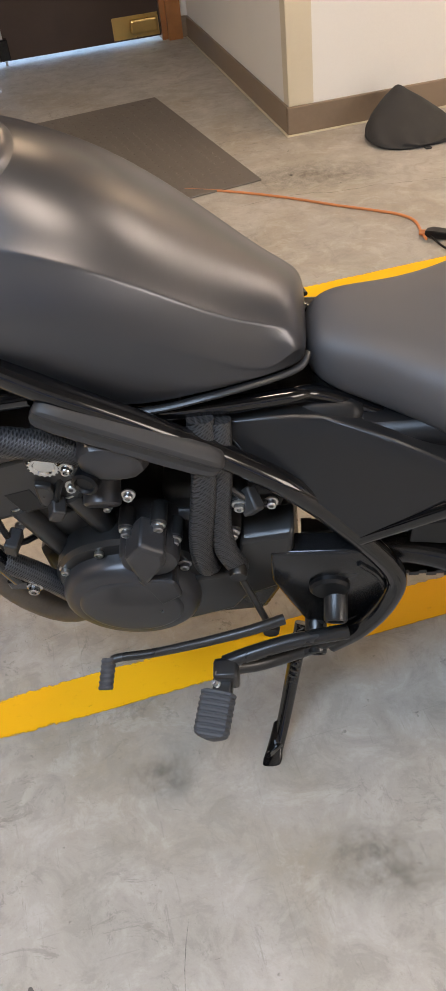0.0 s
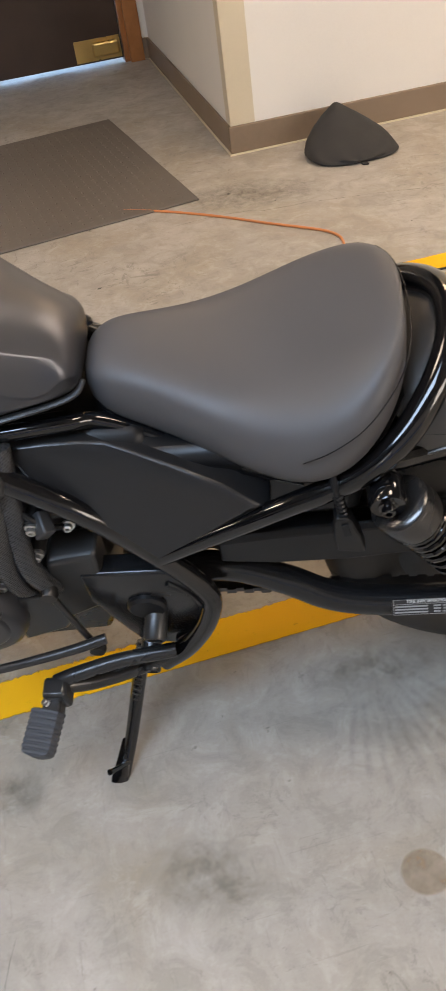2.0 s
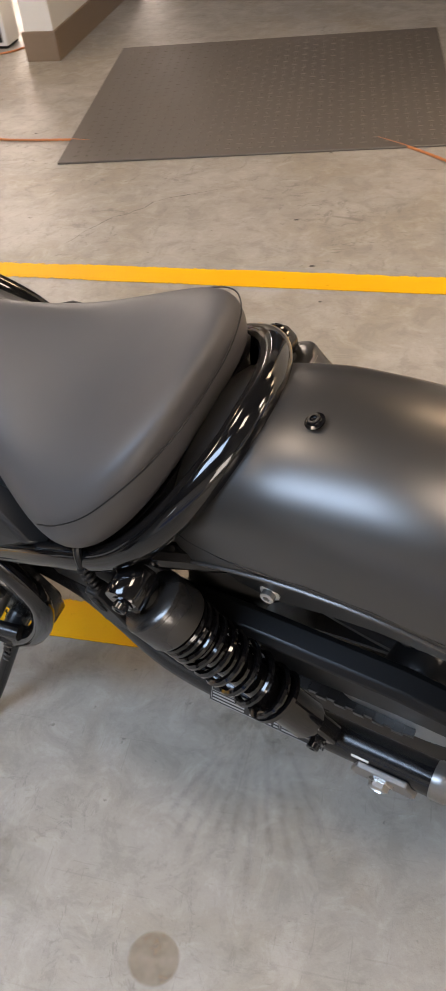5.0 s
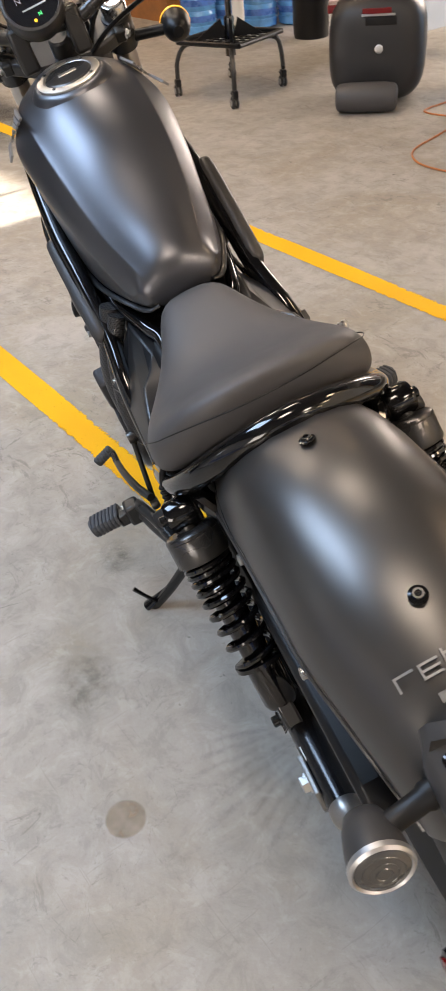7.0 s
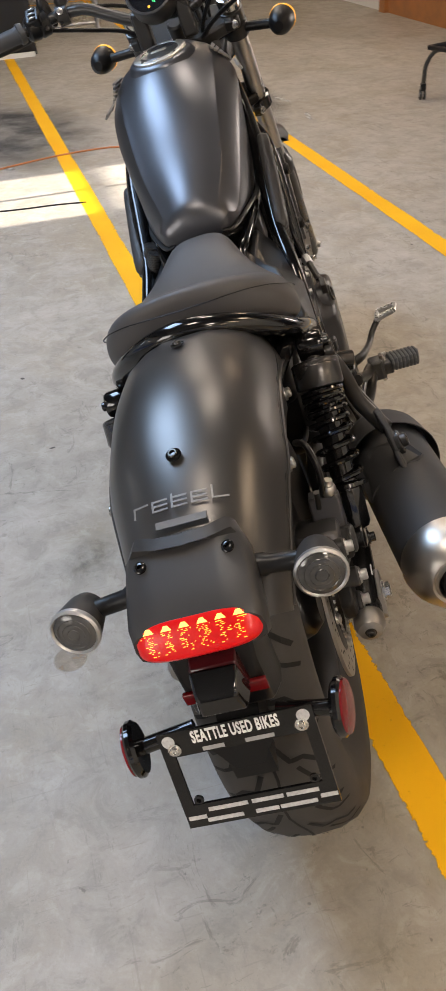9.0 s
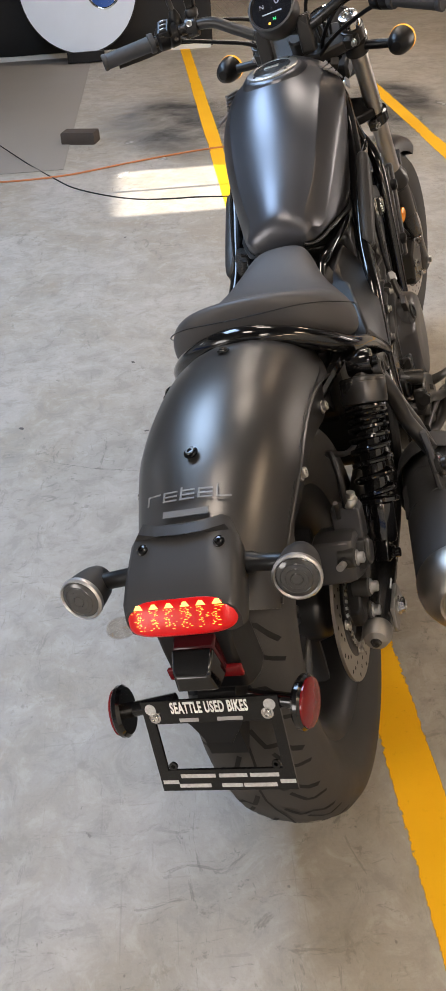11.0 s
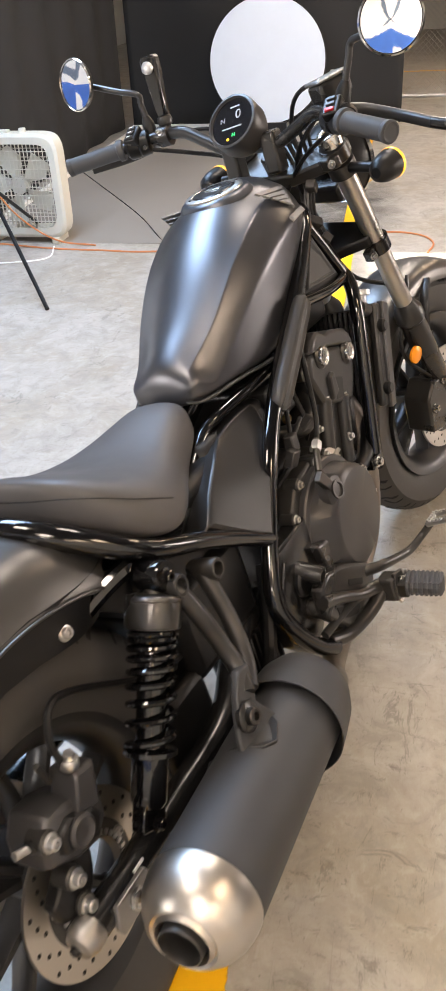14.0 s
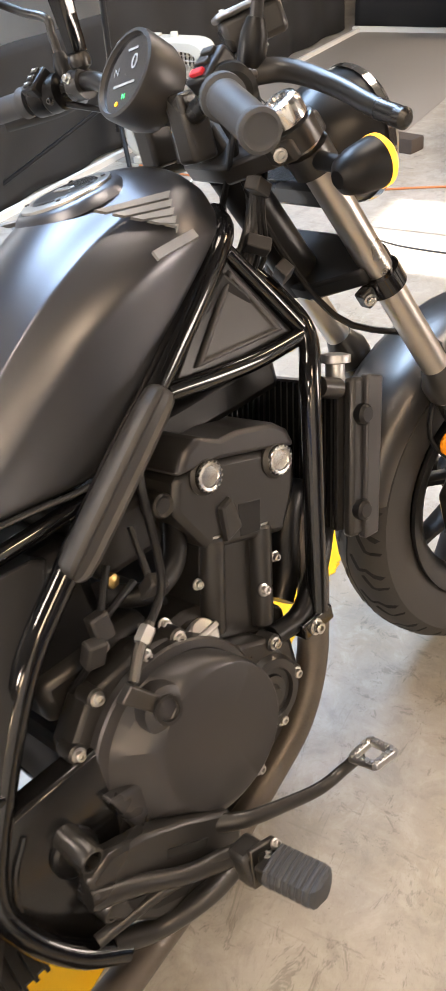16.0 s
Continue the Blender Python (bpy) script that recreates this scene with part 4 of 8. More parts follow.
for x, z, n in ((-0.090, 0.7685, (0.2, 0, 1)), (-0.326, 0.7405, (-0.33, 0, 1))):
    b = bp("fender_bolt", lathe(bmesh.new(), [(0.0125, 0), (0.0125, 0.002), (0.0085, 0.003), (0.0080, 0.006), (0.0066, 0.0075), (0.0045, 0.0075), (0.004, 0.005)], Matrix.Translation((x, 0, z - 0.001)) @ axis_to(n) @ Matrix.Diagonal((0.78, 0.78, 0.7, 1)), 20), "gloss", fender)
    bp("bolt_rim", lathe(bmesh.new(), [(0.0070, 0.0070), (0.0068, 0.0084), (0.0046, 0.0084), (0.0046, 0.0065)], Matrix.Translation((x, 0, z - 0.001)) @ axis_to(n) @ Matrix.Diagonal((0.78, 0.78, 0.7, 1)), 16, False), "steel_dark", fender)
# five plain block shapes and a bar on the fender
NAME = Matrix.Translation((-0.366, 0.0, 0.7165)) @ Matrix(((0, 0.926, -0.378, 0), (-1, 0, 0, 0), (0, 0.378, 0.926, 0), (0, 0, 0, 1)))
F0 = NAME @ Matrix.Translation((0, -0.028, 0.0042)) @ pose(0, 0, 0, 4.5)
bm = slab([(-0.031, -0.0045), (0.031, -0.0045), (0.031, 0.0045), (-0.031, 0.0045)], F0 @ Matrix.Translation((0, -0.015, -0.0022)), 0.0012)
bp("maker_mark", bm, "print_grey", fender, smooth=False)


def bars(parent, m, shapes, t, mat, name):
    bm = bmesh.new()
    for a, b in shapes:
        a, b = Vector(a), Vector(b)
        d = (b - a).normalized() * t
        n = Vector((-d.y, d.x))
        slab([a - d + n, a - d - n, b + d - n, b + d + n], m, 0.001, bm)
    return bp(name, bm, mat, parent, smooth=False)


# five open block shapes in thin strokes
h, w, g = 0.0125, 0.0175, 0.0245
strokes = []
for i in range(5):
    o = (i - 2) * g - w / 2
    A = lambda x, y: (o + x * w, (y - 0.5) * h)
    strokes.append((A(0, 0), A(0, 1.3 if i in (2, 4) else 1)))
    if i < 4:
        strokes.append((A(0, 1), A(1, 1)))
    if i > 0:
        strokes.append((A(0, 0), A(1, 0)))
    if i in (1, 2, 3):
        strokes.append((A(0, 0.5), A(1, 0.5)))
mark_ = bars(fender, Matrix(), strokes, 0.00115, "print_pale", "fender_mark")
for v in mark_.data.vertices:
    v.co = (NAME @ Matrix.Translation((0, -0.016, 0.0022)) @ pose(0, 0, 0, 2.5)) @ Vector((v.co.x, v.co.y, v.co.z - 0.008 * abs(v.co.x / 0.061) ** 2.6))

# ---- tail unit
tail_rings = []
for x, hw, zt, zb in ((-0.392, 0.062, 0.716, 0.690), (-0.405, 0.068, 0.710, 0.676), (-0.440, 0.074, 0.692, 0.640), (-0.480, 0.077, 0.672, 0.614), (-0.508, 0.078, 0.656, 0.600), (-0.520, 0.075, 0.646, 0.604)):
    back = 0.026 if x > -0.41 else 0.016 if x > -0.43 else 0.0
    tail_rings.append([(x - back - back * 0.7 * (1 - y * y), y * hw, z - back * 0.45) for y, z in ((-0.80, zb), (-0.97, zb + 0.006), (-1.0, (zt + zb) / 2), (-0.97, zt - 0.008), (-0.86, zt), (-0.45, zt + 0.001), (0, zt + 0.002), (0.45, zt + 0.001), (0.86, zt), (0.97, zt - 0.008), (1.0, (zt + zb) / 2), (0.97, zb + 0.006), (0.80, zb))])
tail = bp("tail_unit", skin(tail_rings), "plastic_grey", label="dark grey plastic tail light housing", angle=50)
for s in (1, -1):
    bp("cover_screw", lathe(bmesh.new(), [(0.0075, -0.002), (0.0075, 0.0025), (0.005, 0.0042), (0.0028, 0.0042), (0.0025, 0.001)], Matrix.Translation((-0.453, s * 0.0515, 0.6855)) @ axis_to((-0.42, 0, 1)), 14), "gloss", tail)
LENS = Matrix.Translation((-0.512, 0, 0.6270)) @ pose(0, 0, 0, 0, 36, 0)
lens_rings = []
for d, k in ((0.0, 0.97), (0.006, 1.0), (0.012, 0.97), (0.017, 0.88), (0.019, 0.70)):
    ring = []
    for i in range(32):
        a = 2 * math.pi * i / 32
        cy, cz = math.cos(a), math.sin(a)
        yy = 0.0715 * k * math.copysign(abs(cy) ** 0.55, cy)
        zz = 0.0240 * k * math.copysign(abs(cz) ** 0.6, cz)
        ring.append(LENS @ Vector((-d, yy, zz)))
    lens_rings.append(ring)
bp("tail_light_lens", skin(lens_rings), "tail_glow", tail, "glowing red LED tail light lens")
random.seed(11)
for i in range(6):
    y = (i - 2.5) * 0.0205
    led = bp("led", skin([[LENS @ Vector((-d, y + u * 0.0062, 0.0150 + v)) for u, v in ((-1, -0.0035), (1, -0.0035), (0.35, 0.0022), (-0.35, 0.0022))] for d in (0.0150, 0.0192)]), "led_glow", tail, smooth=False)
    # scattered glowing flecks imitate the LED's glints in its reflector
    bm = bmesh.new()
    for k in range(13):
        z = 0.0095 - 0.0019 * k
        for j in range(5):
            if random.random() < 0.52 - 0.014 * k:
                o, w = random.gauss(0.0, 0.0034), random.uniform(0.0004, 0.0015)
                box(bm, -0.0196, -0.0170, y + o - w, y + o + w, z - 0.0004, z + 0.0004, LENS)
    tagged(bp("led_glint", bm, "led_dim", led, smooth=False), kind="stuff")
for s in (1, -1):
    tilt = Matrix.Translation((-0.478, s * 0.143, 0.645)) @ pose(0, 0, 0, 0, -80, -s * 6)
    ind = bp("rear_indicator", lathe(bmesh.new(), [(0.012, -0.048), (0.019, -0.043), (0.024, -0.030), (0.0275, -0.010), (0.0295, 0.008)], tilt, 28), "plastic_grey", label="round black rear indicator")
    bp("bezel", lathe(bmesh.new(), [(0.0298, 0.004), (0.0303, 0.010), (0.0275, 0.0125), (0.0255, 0.0105)], tilt, 28, False), "steel", ind)
    bp("lens", lathe(bmesh.new(), [(0.0272, 0.009), (0.0235, 0.0125), (0.012, 0.0145), (0.004, 0.015)], tilt, 28), "smoke_lens", ind, "clear fluted indicator lens")
    for k in range(3):
        bp("lens_ring", lathe(bmesh.new(), [(0.006 + 0.006 * k, 0.0142 - 0.0006 * k), (0.0072 + 0.006 * k, 0.0156 - 0.0009 * k), (0.0084 + 0.006 * k, 0.0140 - 0.0008 * k)], tilt, 24, False), "smoke_lens", ind)
    bp("stalk", lathe(bmesh.new(), [(0.014, 0), (0.014, 0.012), (0.0115, 0.016), (0.0110, 0.055), (0.013, 0.065)], Matrix.Translation((-0.448, s * 0.070, 0.646)) @ axis_to((-0.15, s, 0)), 18), "plastic", ind)

# ---- number plate holder
holder = bp("plate_holder", skin([[(x, y * hw, z) for y, z in ((-1, zb), (-1, zt), (1, zt), (1, zb))] for x, hw, zt, zb in
                                  ((-0.462, 0.056, 0.610, 0.500), (-0.492, 0.056, 0.606, 0.498), (-0.510, 0.050, 0.602, 0.500), (-0.520, 0.046, 0.560, 0.505))]), "plastic", label="black plastic number plate holder", bevel=0.005)
lamp_ = bp("plate_lamp", skin([[(x, y * hw, z) for y, z in ((-1, zb), (-0.85, zt), (0.85, zt), (1, zb))] for x, hw, zt, zb in ((-0.500, 0.034, 0.598, 0.555), (-0.528, 0.032, 0.586, 0.546))]), "red_dark", holder, "dark red number plate lamp", bevel=0.003)
bp("lamp_cap", skin([[(x, y * hw, z) for y, z in ((-1, zb), (-0.85, zt), (0.85, zt), (1, zb))] for x, hw, zt, zb in ((-0.529, 0.033, 0.588, 0.545), (-0.552, 0.029, 0.574, 0.541), (-0.558, 0.026, 0.566, 0.543))]), "gloss", lamp_, bevel=0.003)
for s in (1, -1):
    bp("rear_reflector", boxed(-0.526, -0.519, s * 0.034 - 0.016, s * 0.034 + 0.016, 0.531, 0.549), "red_lens", holder, "red plastic reflector", bevel=0.002)
    arm = bp("reflector_arm", rod(bmesh.new(), (-0.535, s * 0.050, 0.505), (-0.546, s * 0.116, 0.503), 0.010, steps=14), "gloss", holder)
    bp("reflector_cup", lathe(bmesh.new(), [(0.030, 0.0), (0.034, 0.004), (0.034, 0.009), (0.031, 0.012)], Matrix.Translation((-0.546, s * 0.116, 0.503)) @ axis_to((-0.15, s, 0)), 28), "gloss", holder)
    bp("side_reflector", lathe(bmesh.new(), [(0.0305, 0.010), (0.0305, 0.0145), (0.024, 0.017), (0.006, 0.018)], Matrix.Translation((-0.546, s * 0.116, 0.503)) @ axis_to((-0.15, s, 0)), 28), "red_lens", holder, "round red side reflector")
PL = Matrix.Translation((-0.547, 0, 0.512)) @ Matrix(((0, 0.33, -0.944, 0), (-1, 0, 0, 0), (0, 0.944, 0.33, 0), (0, 0, 0, 1)))      # x to the bike's right, y up the plate, z towards a follower
frame_ = bmesh.new()
for a in ((-0.092, 0.092, -0.026, 0.006), (-0.092, 0.092, -0.123, -0.093), (-0.092, -0.078, -0.093, -0.026), (0.078, 0.092, -0.093, -0.026)):
    box(frame_, a[0], a[1], a[2], a[3], 0, 0.004, PL)
plate = bp("plate_frame", frame_, "gloss", holder, "black number plate frame with white lettering", smooth=False)
bp("plate_backing", slab([(-0.058, -0.012), (0.058, -0.012), (0.034, -0.036), (0.016, -0.062), (-0.016, -0.062), (-0.034, -0.036)], PL @ Matrix.Translation((0, 0, -0.010)), 0.004), "plastic", plate, smooth=False)
bp("plate_arm", skin([[(x, y * 0.026, z) for y, z in ((-1, zb), (-1, zt), (1, zt), (1, zb))] for x, zt, zb in ((-0.47, 0.52, 0.48), (-0.52, 0.50, 0.44), (-0.552, 0.47, 0.42))]), "plastic", plate, smooth=False)
for s in (1, -1):
    bolt(PL @ Vector((s * 0.0755, -0.016, 0.004)), PL.to_3x3() @ Vector((0, 0, 1)), 0.0055, 0.006, plate, M["chrome"])
    bp("plate_lug", lathe(bmesh.new(), [(0.006, 0), (0.006, 0.003), (0.003, 0.003), (0.003, 0.0)], PL @ Matrix.Translation((s * 0.070, -0.088, 0.0005)), 14), "gloss", plate)
    bp("dealer_mark", lathe(bmesh.new(), [(0.0075, 0), (0.0075, 0.0008)], PL @ Matrix.Translation((s * 0.080, 0.0005 - 0.0055, 0.0041)), 20), "print_light", plate)
writing("SEATTLE USED BIKES", PL @ Matrix.Translation((0, -0.005, 0.0043)) @ Matrix.Diagonal((0.84, 1.70, 1, 1)), 0.0125, M["paper"], plate, bold=0.00035, spacing=1.08)
for x, y, a, b in ((-0.030, -0.0215, 0.013, 0.0025), (0.025, -0.0215, 0.017, 0.0025)):
    bp("print_bar", boxed(x - a, x + a, y - b, y + b, 0.004, 0.0045, m=PL), "print_mid", plate, smooth=False)
for x, y, a in ((-0.038, -0.1015, 0.024), (0.010, -0.1015, 0.019), (0.052, -0.1015, 0.019), (-0.045, -0.1155, 0.022), (0.006, -0.1155, 0.014), (0.044, -0.1155, 0.022), (-0.078, -0.110, 0.011), (0.081, -0.111, 0.010)):
    bp("print_bar", boxed(x - a, x + a, y - 0.0026, y + 0.0026, 0.004, 0.0045, m=PL), "print_light", plate, smooth=False)

# ---- frame tubes, gloss black
for line, s in both([(0.905, 0.050, 0.935), (0.850, 0.108, 0.912), (0.700, 0.134, 0.815), (0.600, 0.136, 0.743), (0.510, 0.137, 0.674), (0.425, 0.150, 0.612), (0.352, 0.156, 0.515), (0.298, 0.166, 0.425), (0.304, 0.178, 0.365), (0.340, 0.190, 0.305), (0.385, 0.198, 0.268)]):
    bp("main_tube", tube(line, 0.0155, 14), "gloss", label="gloss black main frame tube")
loop = [(0.352, 0.158, 0.508), (0.270, 0.160, 0.560), (0.180, 0.160, 0.612), (0.090, 0.152, 0.655), (0.040, 0.130, 0.690), (0.004, 0.092, 0.724), (-0.019, 0.045, 0.748), (-0.025, 0.0, 0.756)]
loop = loop + [(x, -y, z) for x, y, z in reversed(loop[:-1])]
grow = [0.0135, 0.0135, 0.0140, 0.0150, 0.0170, 0.0175, 0.0175, 0.0175]
bp("seat_loop", tube(loop, grow + list(reversed(grow[:-1])), 18), "gloss", label="gloss black seat loop tube")
for line, s in both([(0.640, 0.112, 0.720), (0.520, 0.098, 0.712), (0.430, 0.078, 0.700), (0.395, 0.066, 0.688), (0.330, 0.074, 0.662), (0.240, 0.105, 0.636), (0.150, 0.130, 0.628)]):
    bp("seat_rail", tube(line, 0.0105, 12), "gloss")
for line, s in both([(0.918, 0.045, 0.880), (0.945, 0.085, 0.815), (0.940, 0.125, 0.770), (0.905, 0.147, 0.715), (0.870, 0.150, 0.600), (0.822, 0.150, 0.425)]):
    bp("down_tube", tube(line, 0.0140, 14), "gloss")
    bp("tube_foot", boxed(0.780, 0.838, -0.012, 0.012, 0.405, 0.428, m=Matrix.Translation((0, s * 0.150, 0))), "gloss", bevel=0.003)
    bolt((0.800, s * 0.162, 0.416), (0, s, 0), 0.008, 0.012, bike)
for s in (1, -1):
    tri = [Vector((0.866, s * 0.100, 0.908)), Vector((0.938, s * 0.118, 0.772)), Vector((0.712, s * 0.130, 0.789))]
    mid = (tri[0] + tri[1] + tri[2]) / 3
    out = Vector((0, s, 0))
    gusset = bp("neck_gusset", skin([[q - out * 0.012 for q in tri], tri]), "plastic", label="black gusset plate behind the frame tubes", bevel=0.002)
    bp("gusset_panel", skin([[mid + (q - mid) * 0.70 for q in tri], [mid + (q - mid) * 0.66 + out * 0.006 for q in tri], [mid + (q - mid) * 0.58 + out * 0.006 for q in tri], [mid + (q - mid) * 0.54 + out * 0.002 for q in tri]]), "plastic_grey", gusset, bevel=0.002)
for line, s in both([(0.940, 0.122, 0.770), (0.830, 0.132, 0.775), (0.700, 0.134, 0.792)]):
    bp("frame_brace", tube(line, 0.0115, 12), "gloss")
for line, s in both([(0.862, 0.100, 0.905), (0.900, 0.112, 0.840), (0.938, 0.122, 0.775)]):
    bp("frame_brace", tube(line, 0.0105, 12), "gloss")
for s in (1, -1):
    # cover between the tubes behind the steering head
    rings = [[(x, s * y, z) for x, z in pts] for y, pts in ((0.098, ((0.725, 0.806), (0.842, 0.893), (0.925, 0.785))), (0.116, ((0.735, 0.804), (0.840, 0.882), (0.915, 0.787))), (0.111, ((0.765, 0.805), (0.838, 0.862), (0.892, 0.792))))]
    bp("head_cover", skin(rings), "plastic", bevel=0.003, label="triangular black plastic cover")
    # long trim along the main tube
    a, b = (Vector((0.698, 0.151, 0.790)), Vector((0.506, 0.149, 0.668))) if s > 0 else (Vector((0.688, -0.151, 0.806)), Vector((0.507, -0.147, 0.668)))
    d, n = (b - a).normalized(), Vector((0, s, 0))
    up = d.cross(n).normalized()
    rings = []
    for t, k in ((0, 0.45), (0.02, 0.75), (0.06, 1.0), (0.5, 1.02), (0.93, 1.05), (0.975, 0.8), (1.0, 0.42)):
        c = a.lerp(b, t)
        rings.append([c + up * 0.0215 * k * u + n * 0.020 * k * v for u, v in ((-1, -0.9), (-1, 0.1), (-0.75, 0.62), (-0.42, 0.80), (-0.34, 0.52), (0.34, 0.52), (0.42, 0.80), (0.75, 0.62), (1, 0.1), (1, -0.9))])
    bp("tube_trim", skin(rings), "plastic_grey", label="grey rubbery frame tube trim", angle=28, subd=1)
    # side cover: bevelled upper band and a flat panel
    def sc(x, y, z):
        return (x, s * y, z)
    bm = bmesh.new()
    outer = [sc(0.520, 0.080, 0.672), sc(0.505, 0.078, 0.682), sc(0.460, 0.072, 0.684), sc(0.420, 0.066, 0.680), sc(0.388, 0.062, 0.672), sc(0.350, 0.075, 0.664), sc(0.300, 0.100, 0.658), sc(0.240, 0.125, 0.640), sc(0.192, 0.148, 0.608), sc(0.345, 0.151, 0.500), sc(0.420, 0.146, 0.588), sc(0.475, 0.128, 0.642)]
    mid = [sc(0.512, 0.100, 0.680), sc(0.494, 0.101, 0.690), sc(0.460, 0.100, 0.691), sc(0.420, 0.096, 0.686), sc(0.390, 0.092, 0.677), sc(0.352, 0.107, 0.673), sc(0.311, 0.128, 0.675), sc(0.250, 0.146, 0.651), sc(0.205, 0.160, 0.620), sc(0.345, 0.166, 0.512), sc(0.415, 0.160, 0.594), sc(0.470, 0.140, 0.645)]
    flat = [(x * 0.94 + 0.375 * 0.06, y + s * 0.002, z * 0.94 + 0.63 * 0.06) for x, y, z in mid]
    back = [(x, y - s * 0.03, z) for x, y, z in outer]
    skin([back, outer, mid, flat], bm)
    bp("side_cover", bm, "panel", label="satin black side cover with a bevelled upper edge", angle=20, bevel=0.003)
    # lower plate round the swingarm pivot
    plate_o = [(0.462, 0.490), (0.345, 0.487), (0.312, 0.440), (0.298, 0.372), (0.318, 0.312), (0.365, 0.262), (0.420, 0.285), (0.440, 0.340), (0.465, 0.420)]
    bp("pivot_plate", skin([[(x, s * 0.135, z) for x, z in plate_o], [(x, s * 0.168, z) for x, z in plate_o], [(x * 0.85 + 0.352 * 0.15, s * 0.172, z * 0.85 + 0.375 * 0.15) for x, z in plate_o]]), "plate_black", label="black swingarm pivot plate", bevel=0.004)
    bp("plate_rib", tube([(x * 0.80 + 0.352 * 0.20, s * 0.173, z * 0.80 + 0.375 * 0.20) for x, z in plate_o[1:6]], 0.004, 8), "plate_black")
    bp("pivot_cap", lathe(bmesh.new(), [(0.028, 0), (0.028, 0.010), (0.024, 0.014), (0.010, 0.014)], Matrix.Translation((0.385, s * 0.168, 0.405)) @ axis_to((0, s, 0)), 28), "plastic")
    # footrest carrier
    bp("footrest_tube", tube([(0.375, s * 0.195, 0.285), (0.430, s * 0.205, 0.262), (0.490, s * 0.225, 0.268), (0.535, s * 0.240, 0.290)], 0.0135, 14), "engine")
    bp("footrest_tube", tube([(0.360, s * 0.200, 0.310), (0.440, s * 0.215, 0.315), (0.505, s * 0.232, 0.312), (0.540, s * 0.240, 0.302)], 0.0115 if s > 0 else 0.0080, 14), "engine")
    for x, z in ((0.385, 0.352), (0.384, 0.428)) if s < 0 else ((0.405, 0.275), (0.376, 0.385)):
        bp("tube_stub", lathe(bmesh.new(), [(0.0165, 0), (0.0165, 0.052), (0.0145, 0.055), (0.0115, 0.055), (0.011, 0.035)], Matrix.Translation((x, s * 0.160, z)) @ axis_to((0.05, s, -0.25)), 18), "engine")
    if s < 0:
        web = bp("footrest_plate", plate_xz([(0.372, 0.395), (0.405, 0.405), (0.450, 0.392), (0.500, 0.366), (0.556, 0.330), (0.570, 0.300), (0.556, 0.262), (0.532, 0.250), (0.478, 0.255), (0.424, 0.280), (0.370, 0.338)], ((-0.186, 0.97), (-0.192, 1.0), (-0.206, 1.0), (-0.212, 0.96))), "engine", label="black cast footrest carrier plate", bevel=0.004)
        # dark raised pads paint the shade of the plate's openings
        bp("painted_hollow", plate_xz([(0.402, 0.338), (0.430, 0.322), (0.480, 0.298), (0.484, 0.286), (0.470, 0.278), (0.430, 0.296), (0.404, 0.320)], ((-0.2095, 1.0), (-0.2130, 0.97))), "recess_shade", web, smooth=False)
        bp("painted_slot", plate_xz([(0.466, 0.354), (0.520, 0.322), (0.514, 0.312), (0.462, 0.342)], ((-0.2095, 1.0), (-0.2128, 0.95))), "recess_shade", web, smooth=False)
        bp("carrier_arm", tube([(0.368, -0.208, 0.372), (0.420, -0.216, 0.348), (0.472, -0.226, 0.318), (0.545, -0.240, 0.292)], [0.0125, 0.0110, 0.0105, 0.0120], 14), "engine")
        clip_ = bp("hinge_plate", plate_xz([(0.532, 0.322), (0.570, 0.310), (0.562, 0.258), (0.522, 0.270)], ((-0.262, 1.0), (-0.270, 1.0))), "steel_dark", label="square steel footrest hinge plate", bevel=0.002)
        # dark pad on the hinge plate, painted shade of its gap
        bp("painted_hinge_gap", plate_xz([(0.540, 0.310), (0.560, 0.303), (0.555, 0.272), (0.534, 0.279)], ((-0.268, 1.0), (-0.2715, 0.96))), "recess_shade", clip_, smooth=False)
        bolt((0.564, -0.272, 0.306), (0.2, -1, 0.3), 0.0045, 0.008, bike)
        bolt((0.546, -0.262, 0.262), (0, -0.4, -1), 0.0050, 0.010, bike)
    bp("footrest_bracket", boxed(0.520, 0.556, s * 0.252 - 0.016, s * 0.252 + 0.016, 0.268, 0.316), "engine", bevel=0.006)
    bp("footrest_hinge", boxed(0.530, 0.558, s * 0.274 - 0.014, s * 0.274 + 0.014, 0.272, 0.300), "engine", bevel=0.003)
    bolt((0.552, s * 0.270, 0.298), (0.5, 0, 1), 0.005, 0.007, bike)
    P0, P1 = Vector((0.549, s * 0.280, 0.293)), Vector((0.562, s * 0.346, 0.284))
    pd = (P1 - P0).normalized()
    pu = Vector((0, 0, 1)) - pd * pd.z
    pu.normalize()
    ps = pd.cross(pu)
    rings = []
    n = 40
    for k in range(n + 1):
        t = k / n
        w = 0.0245 * (0.82 if k == 0 else 1) * (1 if t < 0.85 else math.sqrt(max(0.05, 1 - ((t - 0.85) / 0.155) ** 2)))
        rib = 0.0022 if (k % 5) in (1, 2, 3) else 0.0
        rings.append([P0.lerp(P1, t) + ps * (w + rib * 0.5) * u + pu * (0.0145 + rib) * v for u, v in ((-1, -0.3), (-0.8, -0.85), (0, -1), (0.8, -0.85), (1, -0.3), (1, 0.3), (0.8, 0.85), (0, 1), (-0.8, 0.85), (-1, 0.3))])
    bp("footrest", skin(rings), "grip", label="ribbed black rubber footrest", angle=25)
# cross pieces and dark bulk inside the frame: airbox, battery case, wiring
bp("air_duct", boxed(0.700, 0.925, -0.075, 0.075, 0.700, 0.752), "plastic", bevel=0.012)
